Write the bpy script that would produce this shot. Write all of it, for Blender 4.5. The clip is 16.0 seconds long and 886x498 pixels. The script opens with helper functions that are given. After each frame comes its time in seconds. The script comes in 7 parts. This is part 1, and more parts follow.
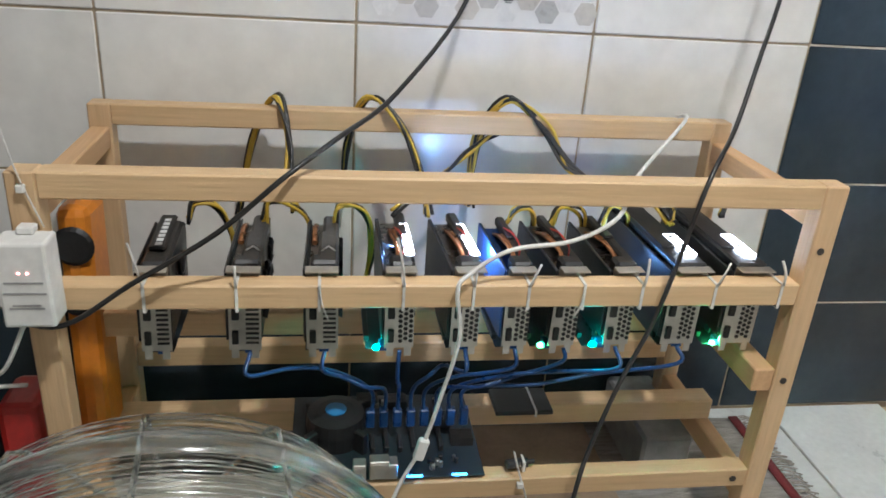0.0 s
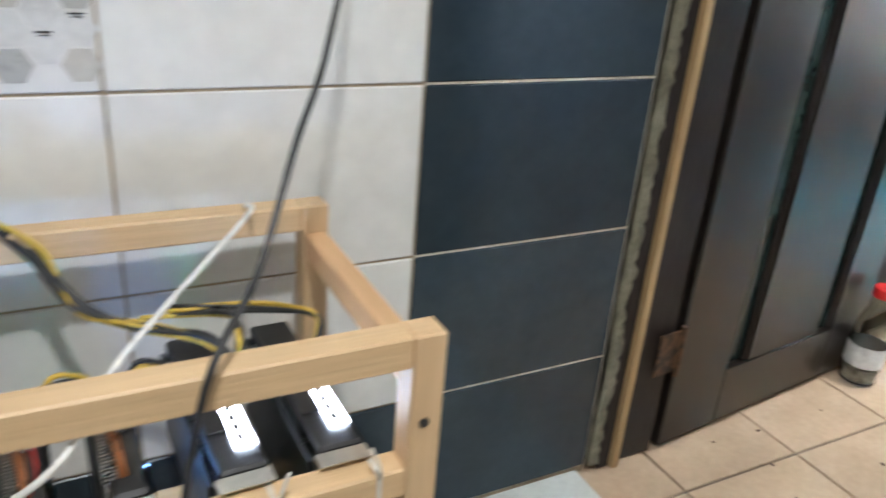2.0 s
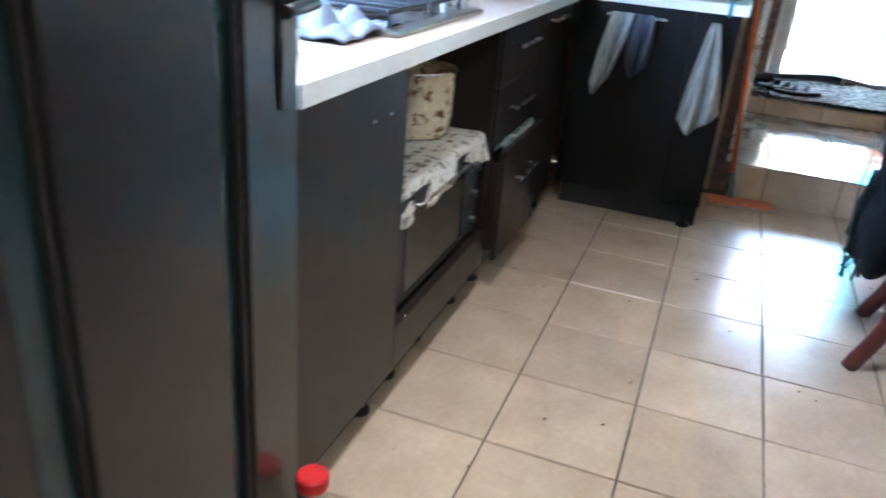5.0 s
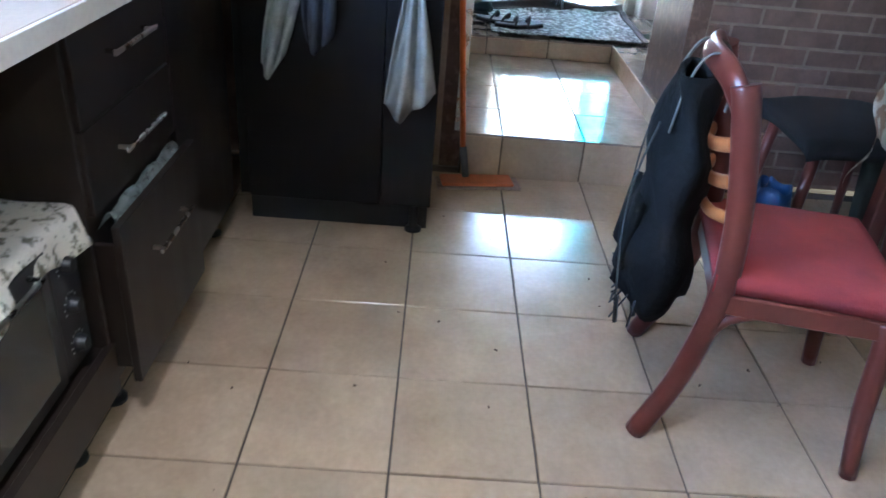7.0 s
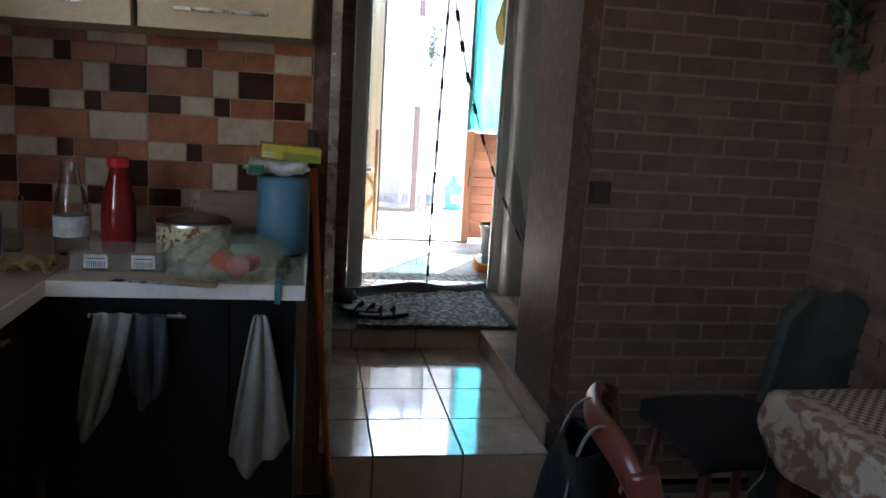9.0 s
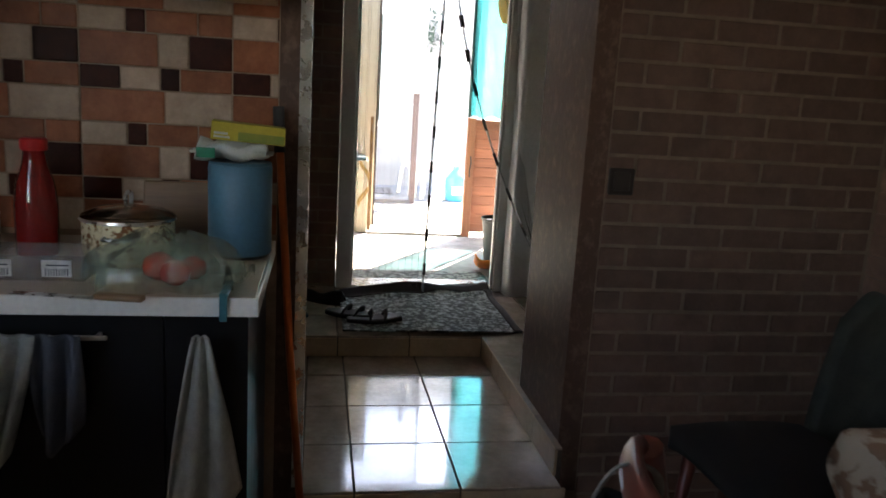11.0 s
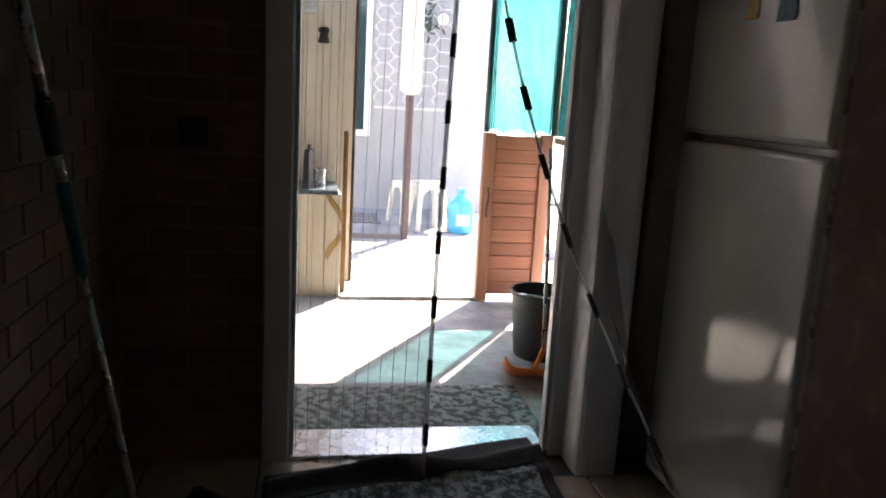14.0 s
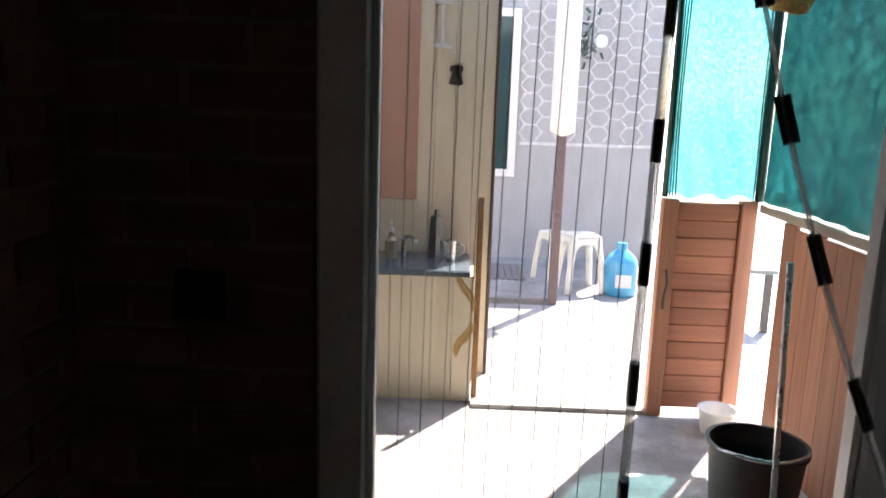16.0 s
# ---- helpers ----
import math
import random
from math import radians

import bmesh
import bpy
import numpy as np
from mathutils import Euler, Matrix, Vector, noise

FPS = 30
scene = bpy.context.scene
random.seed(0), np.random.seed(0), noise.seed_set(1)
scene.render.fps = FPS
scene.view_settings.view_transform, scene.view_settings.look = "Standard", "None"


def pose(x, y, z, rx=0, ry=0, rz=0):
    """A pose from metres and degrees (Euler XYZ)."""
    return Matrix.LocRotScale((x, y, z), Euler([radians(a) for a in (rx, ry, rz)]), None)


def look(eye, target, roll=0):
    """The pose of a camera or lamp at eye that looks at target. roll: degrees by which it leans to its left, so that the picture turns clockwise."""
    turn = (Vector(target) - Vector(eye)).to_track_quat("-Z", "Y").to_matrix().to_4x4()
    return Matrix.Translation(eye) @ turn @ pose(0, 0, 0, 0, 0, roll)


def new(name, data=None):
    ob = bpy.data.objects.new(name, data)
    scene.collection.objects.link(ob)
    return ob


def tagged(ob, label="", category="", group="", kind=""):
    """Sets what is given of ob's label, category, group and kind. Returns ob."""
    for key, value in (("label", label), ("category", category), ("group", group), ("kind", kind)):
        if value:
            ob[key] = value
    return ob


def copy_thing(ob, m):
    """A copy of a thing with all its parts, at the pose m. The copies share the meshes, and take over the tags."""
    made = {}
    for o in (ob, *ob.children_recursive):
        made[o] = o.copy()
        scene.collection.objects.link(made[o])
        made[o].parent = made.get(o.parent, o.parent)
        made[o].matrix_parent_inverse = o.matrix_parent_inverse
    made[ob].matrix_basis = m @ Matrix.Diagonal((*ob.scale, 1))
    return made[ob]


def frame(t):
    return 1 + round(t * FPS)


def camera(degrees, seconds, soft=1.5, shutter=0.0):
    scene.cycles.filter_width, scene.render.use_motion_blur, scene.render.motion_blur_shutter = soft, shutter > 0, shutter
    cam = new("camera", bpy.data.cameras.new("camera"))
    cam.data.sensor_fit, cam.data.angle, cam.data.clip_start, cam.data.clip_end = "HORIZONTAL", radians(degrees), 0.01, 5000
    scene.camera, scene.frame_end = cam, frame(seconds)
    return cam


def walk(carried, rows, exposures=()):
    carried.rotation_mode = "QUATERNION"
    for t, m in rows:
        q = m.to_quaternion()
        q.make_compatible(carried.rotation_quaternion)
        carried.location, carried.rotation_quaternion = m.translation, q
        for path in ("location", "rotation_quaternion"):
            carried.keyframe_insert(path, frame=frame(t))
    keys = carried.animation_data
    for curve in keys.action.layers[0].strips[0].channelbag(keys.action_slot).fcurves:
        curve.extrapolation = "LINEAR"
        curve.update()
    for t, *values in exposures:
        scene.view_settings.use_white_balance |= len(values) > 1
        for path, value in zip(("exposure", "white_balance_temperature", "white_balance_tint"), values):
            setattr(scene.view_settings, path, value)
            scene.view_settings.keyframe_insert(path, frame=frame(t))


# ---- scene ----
cam = camera(60.3, 16.0, 1.6, 0.5)
PATH = [
    (0, (-4.5, -1.563, 1.019), (-4.2, 0.244, 0.216), 4.1),
    (0.5, (-4.477, -1.518, 1.027), (-4.093, 0.272, 0.224), 4.0),
    (1, (-4.347, -1.422, 1.031), (-3.782, 0.313, 0.213), 4.1),
    (1.5, (-4.205, -1.308, 1.056), (-3.565, 0.402, 0.24), 4.2),
    (2, (-4.087, -1.186, 1.068), (-3.212, 0.42, 0.258), 4.7),
    (2.5, (-3.958, -1.153, 1.071), (-2.869, 0.32, 0.268), 4.2),
    (3, (-3.814, -1.086, 1.051), (-2.595, 0.282, 0.25), 3.9),
    (3.2, (-3.773, -1.044, 1.067), (-2.547, 0.319, 0.268), 4.1),
    (3.5, (-3.706, -0.978, 1.077), (-2.469, 0.376, 0.28), 3.9),
    (4, (-3.571, -0.85, 1.109), (-2.161, 0.31, 0.293), 4.7),
    (4.5, (-3.389, -0.793, 1.178), (-1.777, 0.053, 0.349), 4.6),
    (5, (-3.179, -0.7, 1.213), (-1.454, -0.11, 0.39), 4.9),
    (5.2, (-3.104, -0.695, 1.211), (-1.345, -0.204, 0.397), 4.4),
    (7.3, (-2.178, -0.718, 1.281), (-0.438, -0.81, 0.299), 4.1),
    (7.5, (-2.148, -0.743, 1.332), (-0.399, -0.866, 0.368), 3.6),
    (7.6, (-2.094, -0.711, 1.332), (-0.33, -0.887, 0.407), 4.8),
    (8, (-2.004, -0.711, 1.368), (-0.144, -1.006, 0.693), 4.1),
    (8.5, (-1.915, -0.757, 1.436), (0.022, -1.087, 1.064), 3.5),
    (9, (-1.885, -0.759, 1.432), (0.052, -1.095, 1.065), 3.5),
    (11.3, (-1.297, -0.862, 1.353), (0.636, -1.193, 0.961), 3.4),
    (11.5, (-1.15, -0.856, 1.333), (0.782, -1.195, 0.942), 3.4),
    (12, (-0.777, -0.896, 1.327), (1.155, -1.235, 0.939), 3.4),
    (12.5, (-0.452, -0.881, 1.361), (1.477, -1.239, 0.974), 3.5),
    (13, (-0.123, -0.941, 1.372), (1.804, -1.306, 0.981), 3.2),
    (13.1, (-0.044, -0.963, 1.373), (1.882, -1.336, 0.985), 3.3),
    (13.5, (0.226, -1.055, 1.41), (2.155, -1.411, 1.02), 3.3),
    (14, (0.551, -1.108, 1.425), (2.482, -1.451, 1.031), 3.2),
    (14.5, (0.823, -1.163, 1.438), (2.776, -1.356, 1.053), 3.0),
    (15, (1.126, -1.167, 1.479), (3.087, -1.149, 1.088), 2.5),
    (15.5, (1.46, -1.155, 1.524), (3.422, -1.127, 1.138), 1.6),
    (16, (1.591, -1.201, 1.614), (3.555, -1.163, 1.237), 1.9),
]
EXPOSURES = [(0, 7.05, 6350, 10), (2.0, 7.05, 6250, 9), (2.5, 7.15, 5900, 6), (3.0, 7.3, 5650, 3), (3.5, 7.05, 5500, 3), (4.2, 7.45, 5600, 1), (4.6, 7.25, 5600, 3), (5.0, 6.7, 5700, 9), (5.2, 6.65, 5700, 9), (7.6, 6.5, 5550, 9), (8.0, 6.5, 5600, 9), (8.5, 5.2, 6300, 12), (9.0, 4.15, 6850, 14), (9.2, 4.1, 7000, 14), (11.3, 3.85, 7700, 16), (12.5, 3.5, 7700, 18), (13.5, 3.15, 7400, 20), (15, 2.7, 7200, 22), (16, 2.65, 7200, 22)]
walk(cam, [(t, look(eye, target, roll)) for t, eye, target, roll in PATH], EXPOSURES)

# ---- world, sun, lamps ----
world = bpy.data.worlds.new("sky_world")
scene.world = world
world.use_nodes = True
wn = world.node_tree
sky = wn.nodes.new("ShaderNodeTexSky")
sky.sky_type, sky.sun_disc = "NISHITA", False
SUN_WAY = Vector((-1.37, 0.90, -2.34)).normalized()
sky.sun_elevation = math.asin(-SUN_WAY.z)
sky.sun_rotation = math.atan2(-SUN_WAY.x, -SUN_WAY.y)
wn.nodes["Background"].inputs[1].default_value = 0.15
wn.links.new(sky.outputs[0], wn.nodes["Background"].inputs[0])
sun = new("sun", bpy.data.lights.new("sun", "SUN"))
sun.data.energy, sun.data.angle, sun.data.color = 5.0, radians(0.6), (1, 0.95, 0.87)
sun.matrix_world = Matrix.Translation((5, -3, 6)) @ SUN_WAY.to_track_quat("-Z", "Y").to_matrix().to_4x4()


def area_lamp(name, eye, target, w, h, power, color):
    ob = new(name, bpy.data.lights.new(name, "AREA"))
    ob.data.shape, ob.data.size, ob.data.size_y, ob.data.energy, ob.data.color = "RECTANGLE", w, h, power, color
    ob.matrix_world = look(eye, target)
    return ob


area_lamp("rig_room_lamp_light", (-4.1, -1.5, 2.395), (-4.1, -1.45, 0), 0.11, 0.11, 0.275, (0.98, 0.98, 0.97))
# Added side fill for the kitchen, as if through a made-up window.
area_lamp("kitchen_side_fill", (-1.9, 0.66, 1.62), (-1.8, -1.6, 0.6), 1.3, 0.9, 0.06, (0.92, 0.96, 1.0))
# Unseen fill from overhead, added to brighten the kitchen floor.
kl = area_lamp("kitchen_top_fill", (-1.85, -0.42, 2.40), (-1.85, -0.44, 0), 0.30, 0.30, 0.092, (1.0, 0.98, 1.0))
kl.data.spread = radians(86)

# ---- materials ----
def mat(name, c, c2=None, scale=6.0, rough=0.5, metal=0.0, bump=0.15, bscale=80.0, var=0.0, stretch=(1, 1, 1), rvar=0.12, coat=0.0, contrast=0.35, spec=0.5, island=False, mid=0.5):
    """A surface with coarse stains, fine grain and relief; var: brightness from piece to piece."""
    m = bpy.data.materials.new(name)
    m.use_nodes = True
    nt = m.node_tree
    b = nt.nodes["Principled BSDF"]
    geo = nt.nodes.new("ShaderNodeNewGeometry")
    mp = nt.nodes.new("ShaderNodeMapping")
    mp.inputs["Scale"].default_value = stretch
    nt.links.new(geo.outputs["Position"], mp.inputs[0])
    n1 = nt.nodes.new("ShaderNodeTexNoise")
    n1.inputs["Scale"].default_value, n1.inputs["Detail"].default_value, n1.inputs["Roughness"].default_value = scale, 6, 0.65
    n2 = nt.nodes.new("ShaderNodeTexNoise")
    n2.inputs["Scale"].default_value, n2.inputs["Detail"].default_value = bscale, 4
    nt.links.new(mp.outputs[0], n1.inputs[0])
    nt.links.new(mp.outputs[0], n2.inputs[0])
    ramp = nt.nodes.new("ShaderNodeValToRGB")
    c2 = c2 or tuple(v * 0.72 for v in c)
    ramp.color_ramp.elements[0].position, ramp.color_ramp.elements[1].position = mid - contrast / 2, mid + contrast / 2
    ramp.color_ramp.elements[0].color, ramp.color_ramp.elements[1].color = (*c2, 1), (*c, 1)
    nt.links.new(n1.outputs[0], ramp.inputs[0])
    fine = nt.nodes.new("ShaderNodeHueSaturation")
    mr = nt.nodes.new("ShaderNodeMapRange")
    mr.inputs["To Min"].default_value, mr.inputs["To Max"].default_value = 0.86, 1.14
    nt.links.new(n2.outputs[0], mr.inputs[0])
    nt.links.new(mr.outputs[0], fine.inputs["Value"])
    nt.links.new(ramp.outputs[0], fine.inputs["Color"])
    last = fine.outputs[0]
    if var:
        info = nt.nodes.new("ShaderNodeNewGeometry" if island else "ShaderNodeObjectInfo")
        rnd = info.outputs["Random Per Island" if island else "Random"]
        mv = nt.nodes.new("ShaderNodeMapRange")
        mv.inputs["To Min"].default_value, mv.inputs["To Max"].default_value = 1 - var, 1 + var
        nt.links.new(rnd, mv.inputs[0])
        h2 = nt.nodes.new("ShaderNodeHueSaturation")
        nt.links.new(mv.outputs[0], h2.inputs["Value"])
        nt.links.new(last, h2.inputs["Color"])
        last = h2.outputs[0]
    nt.links.new(last, b.inputs["Base Color"])
    r = nt.nodes.new("ShaderNodeMapRange")
    r.inputs["To Min"].default_value, r.inputs["To Max"].default_value = max(0.02, rough - rvar), min(1, rough + rvar)
    nt.links.new(n1.outputs[0], r.inputs[0])
    nt.links.new(r.outputs[0], b.inputs["Roughness"])
    b.inputs["Metallic"].default_value = metal
    b.inputs["Coat Weight"].default_value = coat
    b.inputs["Specular IOR Level"].default_value = spec
    if bump:
        bp = nt.nodes.new("ShaderNodeBump")
        bp.inputs["Strength"].default_value, bp.inputs["Distance"].default_value = bump, 0.004
        nt.links.new(n2.outputs[0], bp.inputs["Height"])
        nt.links.new(bp.outputs[0], b.inputs["Normal"])
    return m


def wood(name, c, c2, axis="x", rough=0.5, var=0.08):
    """Sawn wood with grain drawn out along one axis."""
    s = {"x": (0.7, 12, 12), "y": (12, 0.7, 12), "z": (12, 12, 0.7)}[axis]
    return mat(name, c, c2, 2.2, rough, 0, 0.25, 14, var, s, contrast=0.5)


def glow(name, c, power, base=(0.02, 0.02, 0.02)):
    m = bpy.data.materials.new(name)
    m.use_nodes = True
    b = m.node_tree.nodes["Principled BSDF"]
    b.inputs["Base Color"].default_value = (*base, 1)
    b.inputs["Emission Color"].default_value, b.inputs["Emission Strength"].default_value = (*c, 1), power
    return m


def glass(name, c, rough=0.03, ior=1.45, alpha=1.0):
    m = bpy.data.materials.new(name)
    m.use_nodes = True
    b = m.node_tree.nodes["Principled BSDF"]
    b.inputs["Base Color"].default_value = (*c, 1)
    b.inputs["Roughness"].default_value, b.inputs["IOR"].default_value, b.inputs["Transmission Weight"].default_value = rough, ior, 1.0
    return m


def film(name, c, clear, rough=0.35, grain=300.0, tint=(1, 1, 1), amp=0.12):
    """Thin sheet that lets part of the light straight through: net, gauze or plastic film."""
    m = bpy.data.materials.new(name)
    m.use_nodes = True
    nt = m.node_tree
    out = nt.nodes["Material Output"]
    nt.nodes.remove(nt.nodes["Principled BSDF"])
    d, tl, tr, gl = (nt.nodes.new(k) for k in ("ShaderNodeBsdfDiffuse", "ShaderNodeBsdfTranslucent", "ShaderNodeBsdfTransparent", "ShaderNodeBsdfGlossy"))
    for k in (d, tl):
        k.inputs[0].default_value = (*c, 1)
    tr.inputs[0].default_value = (*tint, 1)
    gl.inputs["Roughness"].default_value = rough
    gl.inputs[0].default_value = (0.6, 0.6, 0.6, 1)
    a, b2, e = (nt.nodes.new("ShaderNodeMixShader") for _ in range(3))
    a.inputs[0].default_value, b2.inputs[0].default_value = 0.55, 0.06
    nt.links.new(d.outputs[0], a.inputs[1]), nt.links.new(tl.outputs[0], a.inputs[2])
    nt.links.new(a.outputs[0], b2.inputs[1]), nt.links.new(gl.outputs[0], b2.inputs[2])
    n = nt.nodes.new("ShaderNodeTexNoise")
    n.inputs["Scale"].default_value, n.inputs["Detail"].default_value = grain, 3
    g = nt.nodes.new("ShaderNodeNewGeometry")
    nt.links.new(g.outputs["Position"], n.inputs[0])
    mr = nt.nodes.new("ShaderNodeMapRange")
    mr.inputs["From Min"].default_value, mr.inputs["From Max"].default_value = 0.3, 0.7
    mr.inputs["To Min"].default_value, mr.inputs["To Max"].default_value = max(0, clear - amp), min(1, clear + amp)
    nt.links.new(n.outputs[0], mr.inputs[0]), nt.links.new(mr.outputs[0], e.inputs[0])
    nt.links.new(b2.outputs[0], e.inputs[1]), nt.links.new(tr.outputs[0], e.inputs[2])
    nt.links.new(e.outputs[0], out.inputs[0])
    return m


PLASTER = mat("plaster", (0.62, 0.58, 0.53), (0.48, 0.44, 0.40), 4, 0.8, bump=0.4, bscale=30)
CEILING = mat("ceiling_paint", (0.78, 0.76, 0.72), (0.70, 0.68, 0.64), 2, 0.85)
GROUT = mat("grout", (0.42, 0.33, 0.22), (0.25, 0.20, 0.14), 12, 0.9)
GROUT_PALE = mat("grout_pale", (0.62, 0.57, 0.47), (0.45, 0.40, 0.32), 12, 0.9)
GROUT_DARK = mat("grout_dark", (0.13, 0.10, 0.08), (0.06, 0.05, 0.04), 12, 0.9)
TILE_WHITE = mat("white_wall_tile", (0.74, 0.73, 0.70), (0.66, 0.65, 0.62), 3, 0.22, bump=0.05, bscale=20, var=0.03, rvar=0.06)
TILE_NAVY = mat("dark_blue_wall_tile", (0.030, 0.048, 0.062), (0.019, 0.030, 0.040), 4, 0.20, bump=0.06, bscale=40, var=0.10, rvar=0.08)
TILE_PALE = mat("pale_floor_tile", (0.55, 0.57, 0.54), (0.44, 0.46, 0.44), 4, 0.3, var=0.05)
TILE_BEIGE = mat("beige_floor_tile", (0.50, 0.375, 0.260), (0.39, 0.285, 0.190), 4, 0.17, bump=0.08, bscale=60, var=0.06, rvar=0.10)
TILE_STEP = mat("worn_step_tile", (0.44, 0.36, 0.29), (0.28, 0.22, 0.17), 7, 0.11, bump=0.06, bscale=40, var=0.06, rvar=0.08, spec=0.95, coat=0.6)
PLY_DARK = mat("dark_brown_laminate", (0.026, 0.018, 0.014), (0.017, 0.012, 0.0095), 3, 0.34, bump=0.04, bscale=60, stretch=(6, 6, 0.8), spec=0.35)
DOOR_DARK = mat("wenge_door_veneer", (0.013, 0.0095, 0.0075), (0.0105, 0.0078, 0.0062), 3, 0.30, spec=0.5, rvar=0.015, bump=0, bscale=60, stretch=(9, 9, 0.6))
# Darker copy of dark_brown_laminate, for the end cabinet only.
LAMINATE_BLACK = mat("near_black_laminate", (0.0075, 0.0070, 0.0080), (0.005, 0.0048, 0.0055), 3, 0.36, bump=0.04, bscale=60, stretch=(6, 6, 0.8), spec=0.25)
JAMB_DARK = mat("dark_brown_frame_paint", (0.022, 0.015, 0.012), (0.011, 0.008, 0.006), 8, 0.5, spec=0.35, bump=0.25, bscale=40, stretch=(4, 4, 0.8))
PINE = wood("pine_batten_x", (0.66, 0.47, 0.27), (0.54, 0.36, 0.19), "x")
PINE_Y = wood("pine_batten_y", (0.64, 0.40, 0.22), (0.50, 0.30, 0.14), "y")
PINE_Z = wood("pine_batten_z", (0.65, 0.46, 0.27), (0.53, 0.35, 0.19), "z")
TAN_STRIP = wood("raw_wood_strip", (0.50, 0.34, 0.17), (0.36, 0.23, 0.11), "z")
MORTAR = mat("rough_mortar", (0.27, 0.25, 0.18), (0.10, 0.09, 0.06), 20, 0.9, bump=1.0, bscale=60)
BRICK = mat("brown_brick_tile", (0.170, 0.096, 0.068), (0.105, 0.058, 0.041), 9, 0.62, bump=0.5, bscale=50, var=0.16)
# Brick copy with lighter colour, making up for weak bounce light on the landing.
BRICK_JOIN = mat("brown_brick_tile_lightened", (0.215, 0.120, 0.088), (0.135, 0.073, 0.053), 9, 0.62, bump=0.5, bscale=50, var=0.16, island=True)
BRICK_GROUT = mat("brick_grout", (0.255, 0.185, 0.14), (0.17, 0.12, 0.092), 14, 0.9)
PIER = mat("scuffed_brown_plaster", (0.210, 0.126, 0.088), (0.098, 0.049, 0.032), 24, 0.5, bump=0.35, bscale=60, stretch=(1, 1, 0.8), contrast=0.22, mid=0.60)
MOS_A = mat("terracotta_mosaic", (0.40, 0.145, 0.070), (0.27, 0.090, 0.043), 16, 0.40, var=0.18, spec=0.2)
MOS_B = mat("cream_mosaic", (0.58, 0.44, 0.34), (0.44, 0.32, 0.24), 16, 0.40, var=0.10, spec=0.2)
MOS_C = mat("dark_brown_mosaic", (0.065, 0.014, 0.008), (0.032, 0.008, 0.005), 16, 0.45, var=0.25, spec=0.12)
WORKTOP = mat("beige_stone_worktop", (0.50, 0.40, 0.31), (0.42, 0.33, 0.25), 60, 0.35, bscale=160)
WHITE_EDGE = mat("white_edge_band", (0.76, 0.75, 0.71), (0.68, 0.67, 0.63), 6, 0.35)
CREAM_WOOD = wood("cream_wood_laminate", (0.62, 0.50, 0.33), (0.50, 0.39, 0.25), "x", 0.35, 0.0)
STEEL = mat("brushed_steel", (0.62, 0.61, 0.58), (0.50, 0.49, 0.47), 20, 0.28, 1.0, 0.05, 200)
DARK_METAL = mat("dark_metal", (0.09, 0.085, 0.08), None, 20, 0.4, 0.8, 0.05)
BLACK = mat("black_plastic", (0.016, 0.016, 0.017), (0.010, 0.010, 0.010), 20, 0.42, bump=0.1, bscale=200)
WHITE_PLASTIC = mat("white_plastic", (0.76, 0.76, 0.74), (0.66, 0.66, 0.63), 8, 0.35, bump=0.05)
PVC = mat("grey_white_pvc", (0.74, 0.73, 0.71), (0.62, 0.61, 0.59), 3, 0.35, bump=0.05)
CONCRETE = mat("worn_concrete", (0.40, 0.40, 0.39), (0.20, 0.205, 0.20), 4, 0.7, contrast=0.28, bump=0.6, bscale=45)
HOUSE_GREY = mat("grey_rendered_wall", (0.40, 0.40, 0.40), (0.33, 0.33, 0.33), 3, 0.7, bump=0.3)
PANEL_CREAM = mat("cream_plastic_panelling", (0.78, 0.70, 0.54), (0.68, 0.59, 0.43), 3, 0.45, bump=0.08, stretch=(3, 3, 0.5), var=0.04)
CEDAR = wood("red_brown_gate_wood", (0.52, 0.215, 0.120), (0.30, 0.115, 0.062), "y", 0.65, 0.16)
CEDAR_Z = wood("red_brown_post_wood", (0.48, 0.22, 0.125), (0.27, 0.115, 0.062), "z", 0.65, 0.14)
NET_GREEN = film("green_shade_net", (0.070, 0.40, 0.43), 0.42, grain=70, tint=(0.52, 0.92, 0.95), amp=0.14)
# Gate netting with shade put into its colour, for fence and gathered edges.
NET_SHADED = film("green_net_painted_shade", (0.018, 0.17, 0.18), 0.16, grain=22, tint=(0.20, 0.62, 0.60), amp=0.16)

# ---- building helpers ----
def thing(name, loc=(0, 0, 0), label="", category="", group="", kind="", rz=0):
    ob = new(name)
    ob.empty_display_size = 0.05
    ob.matrix_basis = pose(*loc, 0, 0, rz)
    return tagged(ob, label, category, group, kind)


def part(name, bm, material, parent=None, label="", smooth=False, kind=""):
    """Links a bmesh as one mesh object, under a thing or under a part; coordinates are the parent's."""
    me = bpy.data.meshes.new(name)
    bmesh.ops.recalc_face_normals(bm, faces=bm.faces)
    if smooth:
        for f in bm.faces:
            f.smooth = True
    bm.to_mesh(me)
    bm.free()
    if smooth:
        me.set_sharp_from_angle(angle=radians(40))
    for k in material if isinstance(material, (list, tuple)) else (material,):
        me.materials.append(k)
    ob = new(name, me)
    ob.parent = parent
    return tagged(ob, label, "", "", kind)


def BM():
    return bmesh.new()


